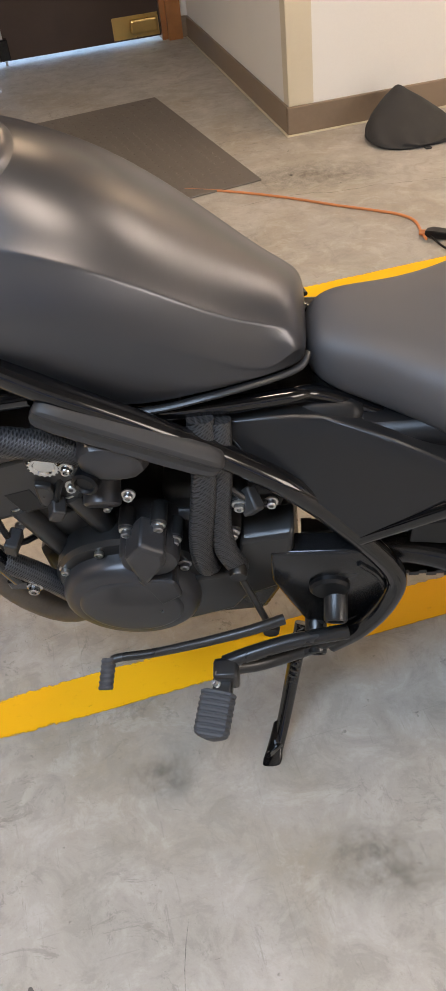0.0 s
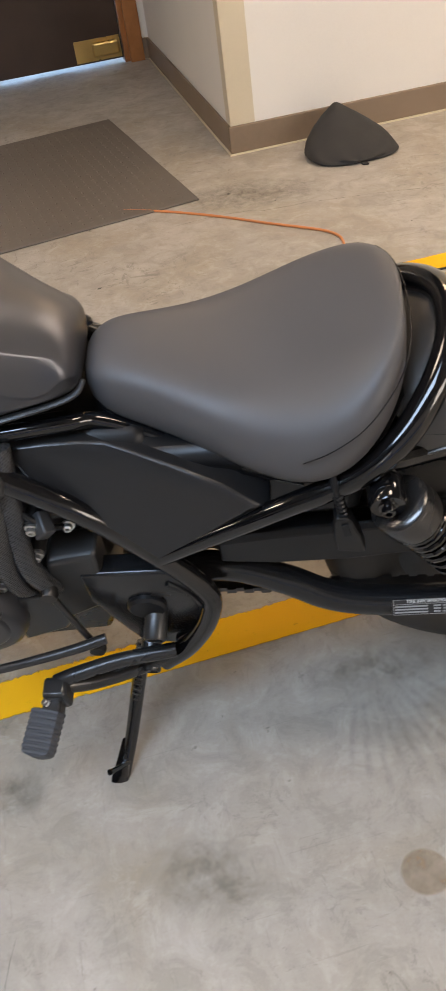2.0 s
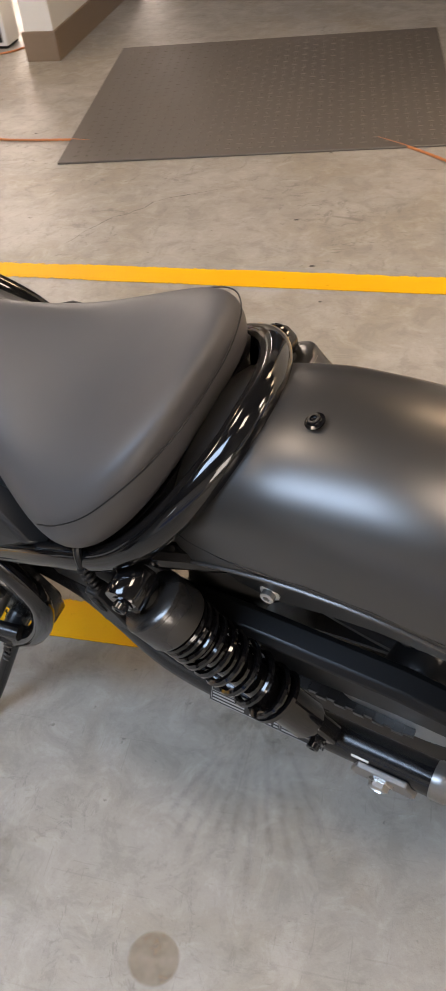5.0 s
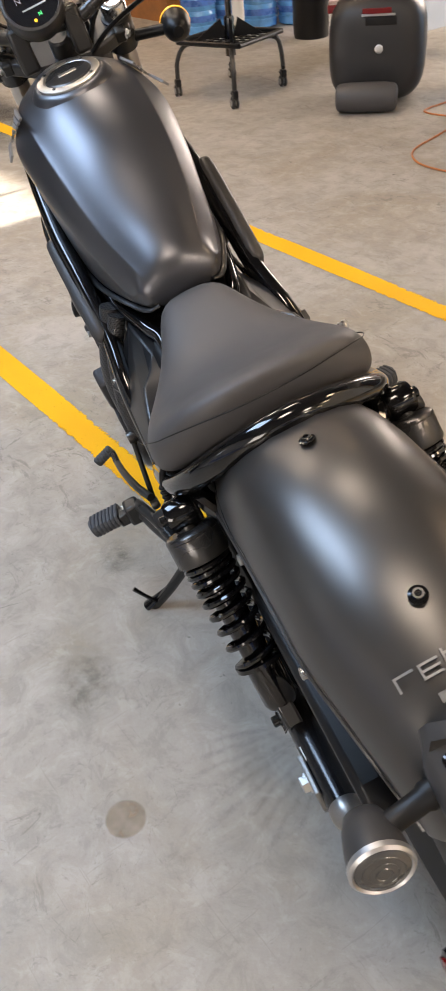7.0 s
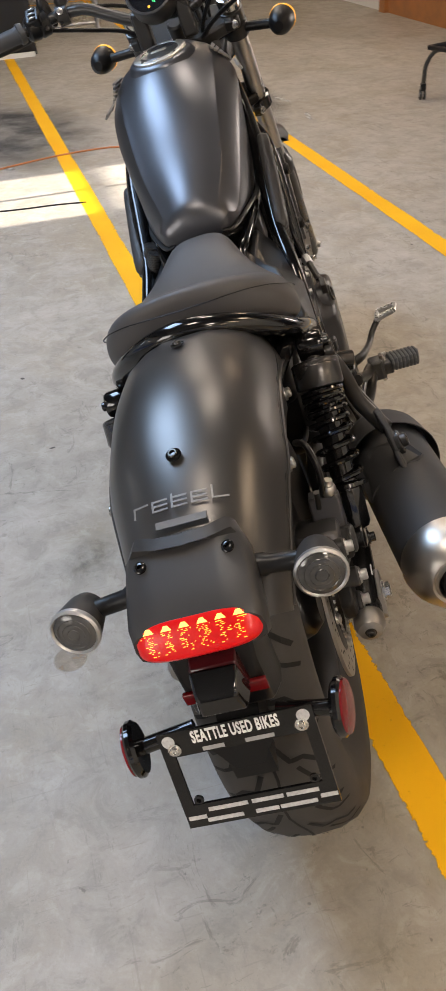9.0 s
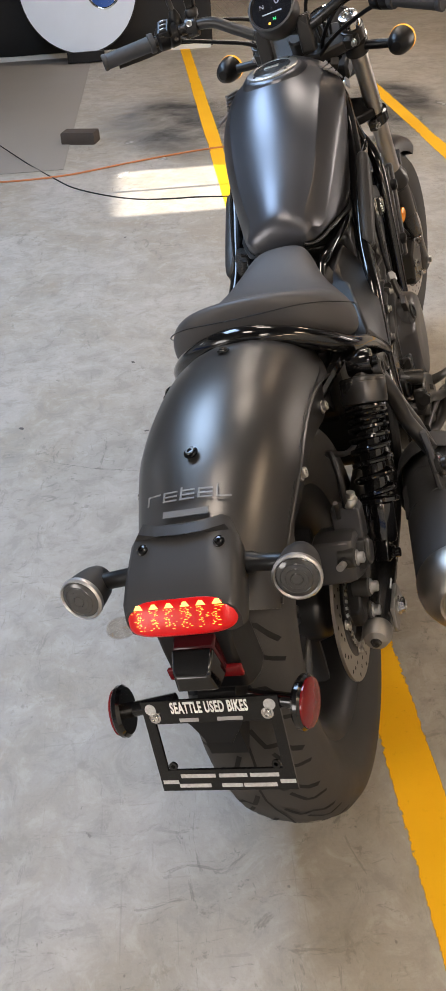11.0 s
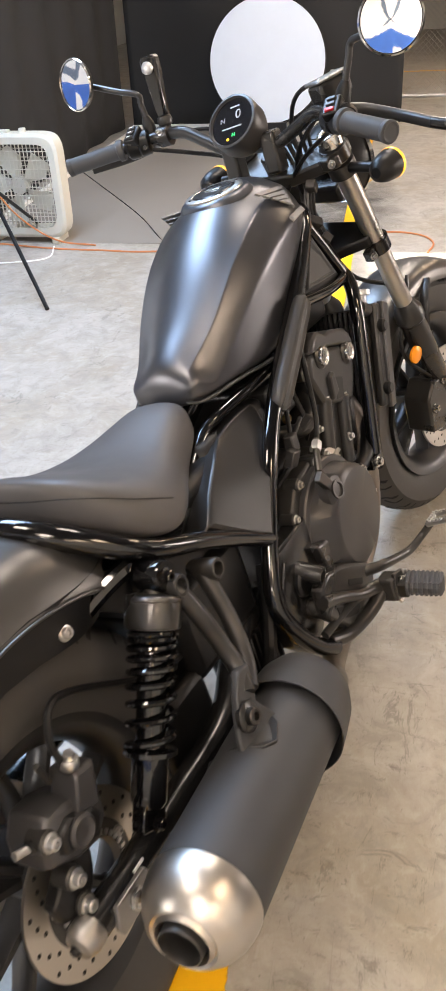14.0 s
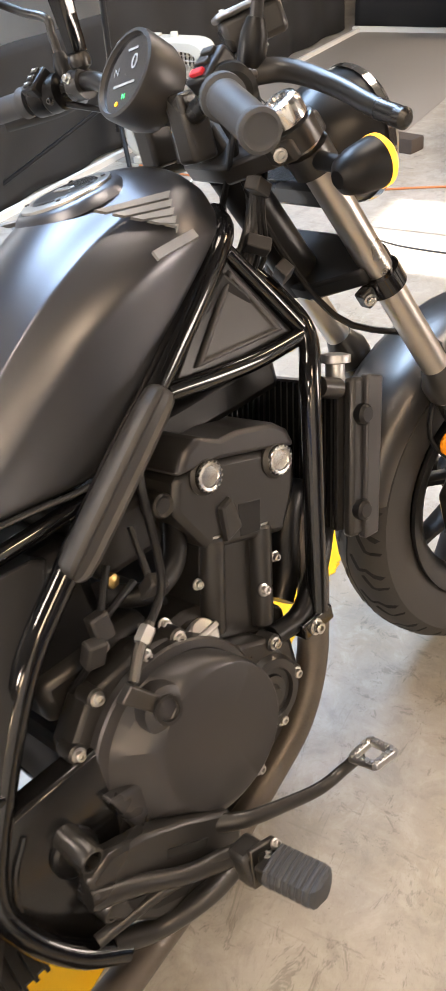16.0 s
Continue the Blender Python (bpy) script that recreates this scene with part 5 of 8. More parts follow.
bp("coolant_hose", tube([(0.930, -0.070, 0.520), (0.880, -0.088, 0.560), (0.846, -0.094, 0.520), (0.830, -0.094, 0.470), (0.800, -0.100, 0.440)], 0.022, 14), "plastic")
bp("air_box", boxed(0.335, 0.560, -0.095, 0.095, 0.540, 0.682), "plastic", bevel=0.02)
bp("inner_guard", boxed(0.000, 0.125, -0.128, -0.096, 0.270, 0.430), "plastic", bevel=0.015)
bp("tool_box", boxed(0.105, 0.310, -0.132, -0.030, 0.400, 0.560), "plastic", bevel=0.02)
bp("regulator", boxed(0.215, 0.330, -0.128, -0.060, 0.250, 0.400), "plastic", label="black voltage regulator behind the frame", bevel=0.010)
for k in range(7):
    bp("regulator_fin", boxed(0.222 + 0.015 * k, 0.227 + 0.015 * k, -0.140, -0.128, 0.262, 0.388), "plastic", smooth=False)
bp("loom", tube([(0.335, -0.140, 0.470), (0.300, -0.146, 0.400), (0.262, -0.146, 0.330), (0.232, -0.140, 0.270)], 0.013, 10), "plastic")
bp("battery_case", boxed(0.080, 0.360, -0.118, 0.118, 0.520, 0.668), "plastic", bevel=0.02)
bp("inner_fender", skin([[arc(th, r, y) for y, r in ((-0.095, 0.345), (-0.095, 0.400), (0.095, 0.400), (0.095, 0.345))] for th in range(20, 75, 6)]), "plastic")
bp("frame_spine", tube([(0.93, 0, 0.93), (0.80, 0, 0.86), (0.60, 0, 0.78), (0.42, 0, 0.70)], 0.03, 12), "gloss")
bp("steering_head", rod(bmesh.new(), AXIS @ Vector((0, 0, -0.02)), AXIS @ Vector((0, 0, -0.22)), 0.030, steps=24), "plastic")
for line, s in both([(0.10, 0.125, 0.640), (0.05, 0.128, 0.650), (0.01, 0.112, 0.640), (-0.03, 0.090, 0.620)]):
    bp("fender_bracket", tube(line, 0.014, 10), "gloss")

# ---- swingarm, chain guard, axle
for line, s in both([(0.345, 0.105, 0.395), (0.260, 0.112, 0.392), (0.190, 0.126, 0.372), (0.130, 0.140, 0.345), (0.060, 0.147, 0.334), (-0.060, 0.148, 0.330), (-0.180, 0.148, 0.328), (-0.245, 0.148, 0.328)]):
    arm = bp("swingarm", tube(line, 0.0225, 16), "plate_black", label="satin black tubular swingarm")
    bp("end_cap", lathe(bmesh.new(), [(0.0215, 0), (0.0235, 0.006), (0.0235, 0.020), (0.018, 0.032), (0.009, 0.036), (0.008, 0.030)], Matrix.Translation((-0.243, s * 0.148, 0.328)) @ axis_to((-1, 0, 0)), 24), "silver", arm)
    bolt((-0.276, s * 0.148, 0.328), (-1, 0, 0), 0.0065, 0.008, arm, M["engine"])
    bp("axle_plate", skin([[(x, s * y, z) for x, z in ((-0.150, 0.312), (-0.160, 0.342), (-0.222, 0.342), (-0.232, 0.312), (-0.228, 0.300), (-0.154, 0.300))] for y in (0.168, 0.176)]), "silver", arm, smooth=False, bevel=0.002)
    bp("axle_nut", lathe(bmesh.new(), [(0.016, 0), (0.016, 0.003), (0.0125, 0.003), (0.0125, 0.010), (0.008, 0.012), (0.007, 0.006)], Matrix.Translation((-0.190, s * 0.176, 0.321)) @ axis_to((0, s, 0)), 6), "zinc", arm)
    bp("arm_sticker", boxed(-0.172, -0.150, -0.001, 0.001, 0.3400, 0.3440, m=Matrix.Translation((0, s * 0.1660, 0)) @ pose(0, 0, 0, 0)), "paper", arm, smooth=False)
bp("chain_guard", skin([[(x, y, z) for y, z in ((0.092, z0), (0.092, z1 - 0.006), (0.100, z1), (0.122, z1), (0.130, z1 - 0.008), (0.130, z0))] for x, z0, z1 in
                        ((0.275, 0.440, 0.492), (0.200, 0.428, 0.502), (0.100, 0.428, 0.508), (-0.050, 0.446, 0.516), (-0.200, 0.452, 0.512), (-0.320, 0.440, 0.482), (-0.345, 0.430, 0.450))]), "plastic", label="black plastic chain guard", bevel=0.002)
bp("sprocket", lathe(bmesh.new(), [(0.060, 0), (0.100, 0), (0.100, 0.005), (0.060, 0.005)], Matrix.Translation((-0.187, 0.085, 0.323)) @ pose(0, 0, 0, 90), 40), "steel")
for z_a, z_b in ((0.438, 0.422), (0.252, 0.300)):
    chain = bmesh.new()
    for k in range(46):
        t = k / 45
        x, z = -0.187 + 0.60 * t, z_a + (z_b - z_a) * t
        box(chain, x - 0.0075, x + 0.0075, 0.076 if k % 2 else 0.079, 0.098 if k % 2 else 0.095, z - 0.0055, z + 0.0055)
    tagged(bp("drive_chain", chain, "steel_dark", smooth=False), kind="stuff")
# information label on the arm
LB = Matrix.Translation((-0.037, 0.1665, 0.3455)) @ Matrix(((-1, 0, 0, 0), (0, -0.62, 0.785, 0), (0, 0.785, 0.62, 0), (0, 0, 0, 1)))
label_ = bp("information_label", boxed(-0.080, 0.080, -0.012, 0.012, 0.0010, 0.0022, m=LB), "print_black", label="black information label with white print", smooth=False)
writing("TIRE INFORMATION", LB @ Matrix.Translation((-0.030, 0.0085, 0.0024)), 0.0066, M["paper"], label_)
writing("DRIVE CHAIN", LB @ Matrix.Translation((0.050, 0.0085, 0.0024)), 0.0066, M["paper"], label_)
lines = bmesh.new()
for x0, x1, y in ((-0.078, 0.078, 0.0045), (-0.078, 0.078, -0.0115), (-0.078, 0.078, 0.0115)):
    box(lines, x0, x1, y - 0.0003, y + 0.0003, 0.0022, 0.0026, LB)
for x in (-0.078, 0.020, 0.078):
    box(lines, x - 0.0003, x + 0.0003, -0.0115, 0.0115, 0.0022, 0.0026, LB)
for r in range(3):
    y = 0.001 - r * 0.0045
    for x0, x1 in ((-0.076, -0.030), (-0.022, -0.012), (-0.009, -0.001), (0.002, 0.009), (0.012, 0.018), (0.023, 0.070 - 0.012 * r)):
        box(lines, x0, x1, y - 0.0011, y + 0.0011, 0.0022, 0.0026, LB)
bp("printed_table", lines, "print_mid", label_, smooth=False)

# ---- shock absorbers
for s in (1, -1):
    T, B = Vector((0.058, s * 0.163, 0.634)), Vector((-0.110, s * 0.158, 0.364))
    d = (B - T).normalized()
    n = (B - T).length
    S = Matrix.Translation(T) @ axis_to(d)
    body = bp("shock_absorber", lathe(bmesh.new(), [(0.016, 0.024), (0.0330, 0.028), (0.0335, 0.064), (0.020, 0.066), (0.020, 0.226), (0.0245, 0.228), (0.0245, 0.290), (0.021, 0.298), (0.014, 0.302)], S, 32), "gloss", label="black twin shock absorber with coil spring")
    bp("top_eye", lathe(bmesh.new(), [(0.020, -0.020), (0.0225, -0.014), (0.0225, 0.014), (0.020, 0.020)], Matrix.Translation(T) @ axis_to((0, s, 0)), 24), "gloss", body)
    bp("spring_cover", lathe(bmesh.new(), [(0.024, 0.0230), (0.0345, 0.0250), (0.0375, 0.0280), (0.0382, 0.0320), (0.0372, 0.0330), (0.0378, 0.0345), (0.0380, 0.0640), (0.0365, 0.0680), (0.0330, 0.0690)], S, 36), "shock_cover", body, "satin dark metal spring cover")
    bp("eye_neck", rod(bmesh.new(), T + d * 0.010, T + d * 0.036, 0.014), "engine", body)
    bolt(T + Vector((0, s * 0.018, 0)), (0, s, 0), 0.008, 0.012, body, M["gloss"])
    bp("bottom_fork", boxed(-0.012, 0.012, -0.022, 0.022, 0.290, n + 0.012, m=S), "gloss", body, bevel=0.004)
    bolt(B + Vector((0, s * 0.014, 0)), (0, s, 0), 0.008, 0.012, body, M["gloss"])
    turns, per = 8.5, 16
    coil = []
    for k in range(int(turns * per) + 1):
        a = 2 * math.pi * k / per
        t = k / (turns * per)
        z = 0.073 + 0.150 * (0.34 * t + 0.66 * t ** 2.0)
        coil.append(S @ Vector((0.0305 * math.cos(a), 0.0305 * math.sin(a), z)))
    bp("coil_spring", tube(coil, 0.0046, 8, per=1), "gloss", body, "gloss black coil spring")
    bp("spring_seat", lathe(bmesh.new(), [(0.026, 0.222), (0.036, 0.225), (0.036, 0.231), (0.024, 0.235)], S, 28), "gloss", body)

# ---- muffler and exhaust
A, B = Vector((0.203, -0.228, 0.310)), Vector((-0.198, -0.285, 0.350))
MU = Matrix.Translation(A) @ axis_to(B - A)
muffler = bp("muffler", lathe(bmesh.new(), [(0.040, -0.030), (0.066, -0.012), (0.069, 0.0), (0.0715, 0.012), (0.0715, 0.376), (0.0695, 0.386), (0.067, 0.388)], MU, 48), "muffler", label="matt black muffler with a brushed steel end cone")
bp("front_shroud", lathe(bmesh.new(), [(0.050, -0.040), (0.068, -0.026), (0.0770, 0.000), (0.0805, 0.030), (0.0835, 0.060), (0.0848, 0.075), (0.0836, 0.0752), (0.0740, 0.040)], MU, 48), "muffler", muffler)
bp("end_cone", lathe(bmesh.new(), [(0.0665, 0.384), (0.0725, 0.390), (0.0725, 0.400), (0.069, 0.418), (0.061, 0.435), (0.050, 0.448), (0.042, 0.453), (0.038, 0.451), (0.034, 0.457), (0.031, 0.453), (0.030, 0.440)], MU, 48, False), "stainless", muffler, "brushed steel end cone")
bp("tail_pipe", lathe(bmesh.new(), [(0.030, 0.420), (0.0275, 0.462), (0.0255, 0.464), (0.0235, 0.460), (0.022, 0.360), (0.002, 0.360)], MU, 36, False), "engine", muffler)
# black disc that paints the darkness deep in the pipe
bp("pipe_shade_disc", lathe(bmesh.new(), [(0.0225, 0.370), (0.001, 0.371)], MU, 24, False), "recess_shade", muffler)
bp("muffler_bracket", slab([(0.085, -0.03), (0.030, 0.085), (-0.005, 0.095), (-0.030, 0.060), (-0.050, 0.010), (-0.045, -0.03)], Matrix.Translation((0.030, -0.262, 0.355)) @ Matrix(((1, 0, 0, 0), (0, 0.25, -0.968, 0), (0, 0.968, 0.25, 0), (0, 0, 0, 1))), 0.010), "muffler", muffler, bevel=0.003)
ax_ = (B - A).normalized()
up_ = (Vector((0, 0, 1)) - ax_ * ax_.z).normalized()
sd_ = ax_.cross(up_)
sd_ = sd_ if sd_.y > 0 else -sd_
pad = []
for r in (0.0705, 0.0760):
    ring = []
    for t, a in ((0.105, 72), (0.105, 30), (0.120, 2), (0.150, -22), (0.185, -30), (0.205, -20), (0.212, 10), (0.214, 50), (0.210, 72)):
        ring.append(A + ax_ * t + up_ * r * math.cos(radians(a)) + sd_ * r * math.sin(radians(a)))
    pad.append(ring)
bp("mount_pad", skin(pad), "muffler", muffler, bevel=0.002)
hanger = bp("muffler_hanger", skin([[Vector((x, y - o, z)) for x, y, z in ((0.092, -0.232, 0.470), (0.060, -0.236, 0.480), (0.030, -0.246, 0.462), (0.008, -0.252, 0.430), (0.022, -0.254, 0.404), (0.050, -0.250, 0.410), (0.084, -0.238, 0.440))] for o in (-0.006, 0.006)]), "muffler", label="forged black muffler hanger", bevel=0.003)
bolt((0.030, -0.256, 0.431), (0, -1, 0.2), 0.012, 0.016, hanger, M["steel_dark"])
bp("hanger_washer", lathe(bmesh.new(), [(0.021, -0.004), (0.021, 0.003), (0.018, 0.005)], Matrix.Translation((0.030, -0.257, 0.431)) @ axis_to((0, -1, 0.2)), 24), "engine", hanger)
bp("bracket_tube", tube([(0.070, -0.150, 0.612), (0.068, -0.180, 0.606), (0.076, -0.198, 0.560), (0.088, -0.208, 0.500), (0.084, -0.224, 0.466), (0.060, -0.244, 0.444)], 0.0130, 14), "engine", hanger)
bp("bracket_tube", tube([(0.165, -0.140, 0.578), (0.150, -0.170, 0.565), (0.138, -0.196, 0.505), (0.110, -0.222, 0.462), (0.075, -0.240, 0.440)], 0.0125, 14), "engine", hanger)
for x, y, z in ((0.066, -0.158, 0.610), (0.160, -0.150, 0.575)):
    bp("tube_stub", lathe(bmesh.new(), [(0.0165, 0), (0.0165, 0.036), (0.0145, 0.039), (0.0110, 0.039), (0.010, 0.025)], Matrix.Translation((x, y, z)) @ axis_to((0, -1, 0.1)), 18), "engine", hanger)
bp("exhaust_pipe", tube([(0.800, -0.050, 0.600), (0.862, -0.070, 0.560), (0.872, -0.105, 0.480), (0.836, -0.120, 0.390), (0.806, -0.122, 0.325), (0.758, -0.122, 0.268), (0.690, -0.122, 0.232), (0.570, -0.130, 0.195), (0.420, -0.160, 0.195), (0.300, -0.230, 0.260), (0.200, -0.262, 0.312)], 0.0225, 16), "header")
bp("exhaust_pipe", tube([(0.800, 0.050, 0.600), (0.872, 0.070, 0.560), (0.880, 0.115, 0.450), (0.845, 0.125, 0.320), (0.780, 0.100, 0.220), (0.690, 0.000, 0.185), (0.560, -0.120, 0.185)], 0.0225, 16), "header")

# ---- side stand, gear lever, brake pedal
bp("side_stand", tube([(0.425, 0.150, 0.235), (0.440, 0.195, 0.195), (0.462, 0.262, 0.128), (0.480, 0.312, 0.085)], [0.013, 0.0115, 0.0105, 0.0100], 14), "gloss", label="gloss black side stand, folded out")
foot = []
for t, w, h in ((0.0, 0.010, 0.010), (0.25, 0.011, 0.009), (0.50, 0.0125, 0.007), (0.74, 0.0150, 0.0050), (0.92, 0.0135, 0.0042), (1.0, 0.0080, 0.0030)):
    c = Vector((0.470, 0.270, 0.118)).lerp(Vector((0.489, 0.338, 0.0855)), t)
    foot.append([c + Vector((w * math.cos(a), -0.25 * h * math.sin(a), h * math.sin(a))) for a in [2 * math.pi * i / 18 for i in range(18)]])
bp("stand_foot", skin(foot), "gloss", label="spoon-shaped black stand foot")
bp("stand_tang", tube([(0.470, 0.300, 0.104), (0.480, 0.318, 0.130), (0.488, 0.330, 0.150)], [0.004, 0.004, 0.005], 10), "gloss")
bp("stand_spring", tube([Vector((0.425, 0.170, 0.27)).lerp(Vector((0.452, 0.236, 0.152)), k / 90) + 0.006 * Vector((math.cos(k * 0.9), math.sin(k * 0.9) * 0.5, math.sin(k * 0.9) * 0.8)) for k in range(91)], 0.0015, 6, per=1), "steel_dark")
bp("gear_lever", tube([(0.450, 0.206, 0.372), (0.500, 0.222, 0.372), (0.570, 0.234, 0.362), (0.640, 0.240, 0.346), (0.690, 0.242, 0.338), (0.702, 0.250, 0.338)], [0.008, 0.0075, 0.007, 0.0065, 0.0065, 0.0065], 12), "engine")
rings = []
for k in range(13):
    t = k / 12
    r = 0.0098 + (0.0014 if k % 2 else 0)
    rings.append([Vector((0.703, 0.242, 0.338)).lerp(Vector((0.709, 0.282, 0.318)), t) + Vector((math.cos(a) * r, 0.4 * math.sin(a) * r, math.sin(a) * r)) for a in [2 * math.pi * i / 14 for i in range(14)]])
bp("lever_rubber", skin(rings), "grip", label="ribbed rubber toe piece")
bp("gear_rod", rod(bmesh.new(), (0.470, 0.205, 0.340), (0.505, 0.185, 0.475), 0.005), "engine")
for q in ((0.470, 0.205, 0.340), (0.505, 0.185, 0.475)):
    bp("rod_end", lathe(bmesh.new(), [(0.011, -0.008), (0.013, 0), (0.011, 0.008)], Matrix.Translation(q) @ axis_to((0, 1, 0)), 16), "steel_dark")
bp("brake_pedal", tube([(0.535, -0.200, 0.322), (0.565, -0.226, 0.316), (0.612, -0.238, 0.302), (0.665, -0.250, 0.290), (0.700, -0.264, 0.300), (0.712, -0.284, 0.322)], [0.011, 0.009, 0.008, 0.0075, 0.007, 0.007], 12, flat=1.2), "engine")
bm = bmesh.new()
for a, b in (((0.702, -0.280, 0.324), (0.698, -0.322, 0.336)), ((0.698, -0.322, 0.336), (0.726, -0.329, 0.338)), ((0.726, -0.329, 0.338), (0.734, -0.286, 0.328)), ((0.734, -0.286, 0.328), (0.702, -0.280, 0.324))):
    rod(bm, a, b, 0.0055, steps=8)
    for k in range(5):
        q = Vector(a).lerp(Vector(b), (k + 0.5) / 5)
        rod(bm, q, q + Vector((0, 0, 0.008)), 0.003, steps=6)
bp("pedal_pad", bm, "steel", label="toothed steel brake pedal pad")
# rear brake caliper
CAL = Matrix.Translation((-0.200, 0, 0.448)) @ pose(0, 0, 0, 0, 22, 0)
def cal_block(outline, layers, name, mat="engine_grey", parent=None, **k):
    return bp(name, skin([[CAL @ Vector((u * g, y, v * g)) for u, v in outline] for y, g in layers]), mat, parent, **k)


cal = cal_block(((-0.052, -0.034), (-0.060, 0.000), (-0.050, 0.030), (-0.018, 0.038), (0.022, 0.036), (0.048, 0.022), (0.054, -0.010), (0.040, -0.036), (0.000, -0.042)), ((-0.080, 0.9), (-0.086, 1.0), (-0.132, 1.0), (-0.142, 0.94), (-0.146, 0.82)), "rear_caliper", label="black rear brake caliper", bevel=0.004)
cal_block(((-0.034, -0.022), (-0.040, 0.006), (-0.022, 0.022), (0.018, 0.022), (0.034, 0.006), (0.026, -0.022)), ((-0.140, 1.0), (-0.154, 0.95), (-0.158, 0.8)), "caliper_bridge", "plastic", cal, bevel=0.003)
cal_block(((-0.006, 0.018), (-0.004, 0.070), (0.030, 0.074), (0.036, 0.018)), ((-0.110, 1.0), (-0.150, 1.0), (-0.155, 0.9)), "caliper_lug", "engine_grey", cal, bevel=0.003)
cal_block(((-0.020, -0.036), (-0.046, -0.085), (-0.030, -0.112), (0.006, -0.116), (0.026, -0.088), (0.024, -0.036)), ((-0.118, 1.0), (-0.134, 1.0), (-0.140, 0.92)), "caliper_bracket", "plastic", cal, bevel=0.004)
bp("caliper_piston", lathe(bmesh.new(), [(0.021, 0), (0.021, 0.010), (0.017, 0.013), (0.012, 0.010), (0.006, 0.010)], Matrix.Translation(CAL @ Vector((-0.006, -0.150, 0.000))) @ axis_to((0, -1, 0)), 24), "engine_grey", cal)
for u, y, v in ((-0.050, -0.142, 0.004), (-0.022, -0.148, -0.052), (0.000, -0.140, -0.098)):
    bp("pin_boss", lathe(bmesh.new(), [(0.015, -0.020), (0.015, 0.004), (0.012, 0.007)], Matrix.Translation(CAL @ Vector((u, y, v))) @ axis_to((0, -1, 0)), 18), "engine", cal)
    bolt(CAL @ Vector((u, y - 0.005, v)), (0, -1, 0), 0.0085, 0.013, cal, M["steel"])
bp("slide_pin", rod(bmesh.new(), CAL @ Vector((-0.088, -0.130, 0.002)), CAL @ Vector((-0.040, -0.134, 0.002)), 0.0055), "steel", cal)
for k in range(4):
    bp("rubber_boot", lathe(bmesh.new(), [(0.006, -0.003), (0.010, 0.0), (0.006, 0.003)], Matrix.Translation(CAL @ Vector((-0.066 + 0.006 * k, -0.132, 0.002))) @ axis_to((1, 0, 0)), 14), "plastic", cal)
bp("banjo_fitting", lathe(bmesh.new(), [(0.010, -0.008), (0.012, -0.005), (0.012, 0.005), (0.010, 0.008), (0.007, 0.008), (0.007, 0.016)], Matrix.Translation((-0.170, -0.142, 0.520)) @ axis_to((0.1, -0.3, 1)), 16), "zinc", cal)
bp("brake_hose", tube([(-0.175, -0.135, 0.515), (-0.180, -0.140, 0.565), (-0.150, -0.130, 0.590), (-0.090, -0.110, 0.560), (0.060, -0.110, 0.470), (0.250, -0.110, 0.440)], 0.005, 8), "plastic", cal)
bp("bleed_nipple", rod(bmesh.new(), (-0.195, -0.125, 0.510), (-0.205, -0.130, 0.545), 0.004), "steel_dark", cal)
# charger lead that hangs out under the seat
bp("charger_lead", tube([(0.122, 0.135, 0.672), (0.119, 0.158, 0.664), (0.114, 0.169, 0.640), (0.110, 0.172, 0.612)], 0.0045, 10), "plastic", label="black charger lead with a capped plug")
for k in range(5):
    bp("strain_relief", lathe(bmesh.new(), [(0.0060, -0.0022), (0.0075, 0.0), (0.0060, 0.0022)], Matrix.Translation((0.1145 - 0.0012 * k, 0.168 + 0.0008 * k, 0.642 - 0.0075 * k)) @ axis_to((-0.1, 0.1, -1)), 12), "plastic")
bp("lead_plug", skin([[Vector((0.110, 0.172, 0.612)).lerp(Vector((0.100, 0.174, 0.540)), t) + Vector((u * w, v * 0.010, u * 0.2 * w)) for u, v in ((-1, -1), (1, -1), (1, 1), (-1, 1))] for t, w in ((0, 0.007), (0.1, 0.011), (0.42, 0.014), (0.46, 0.016), (0.95, 0.018), (1, 0.014))]), "plastic", bevel=0.003)
# dark strip on the plug paints the shade of its slot
bp("painted_plug_slot", boxed(-0.004, 0.004, -0.001, 0.001, -0.012, 0.012, m=Matrix.Translation((0.106, 0.1836, 0.590)) @ pose(0, 0, 0, 0, 8, 0)), "recess_shade", smooth=False)

# ---- engine
def disc_cover(name, place, s, profile, mat, steps=40, label="", tilt=(0, 0)):
    return bp(name, lathe(bmesh.new(), profile, Matrix.Translation(place) @ axis_to((tilt[0], s, tilt[1])), steps), mat, label=label)


case = bmesh.new()
skin([[(x, y, z) for x, z in ((0.455, 0.300), (0.480, 0.235), (0.640, 0.215), (0.740, 0.250), (0.790, 0.330), (0.790, 0.440), (0.740, 0.500), (0.640, 0.530), (0.520, 0.520), (0.440, 0.470), (0.425, 0.400))] for y in (-0.122, -0.112, 0.112, 0.124)], case)
bp("crankcase", case, "engine", label="black cast engine case", bevel=0.012)
bp("oil_pan", skin([[(x, y, z) for x, z in ((0.500, 0.235), (0.520, 0.185), (0.640, 0.170), (0.690, 0.230))] for y in (-0.085, 0.085)]), "engine", bevel=0.012)
bp("gearbox_top", boxed(0.440, 0.600, -0.110, 0.110, 0.500, 0.560), "engine", bevel=0.015)
# cylinder block and head, leaning ahead
CY = Matrix.Translation((0.705, 0, 0.470)) @ pose(0, 0, 0, 0, 17, 0)
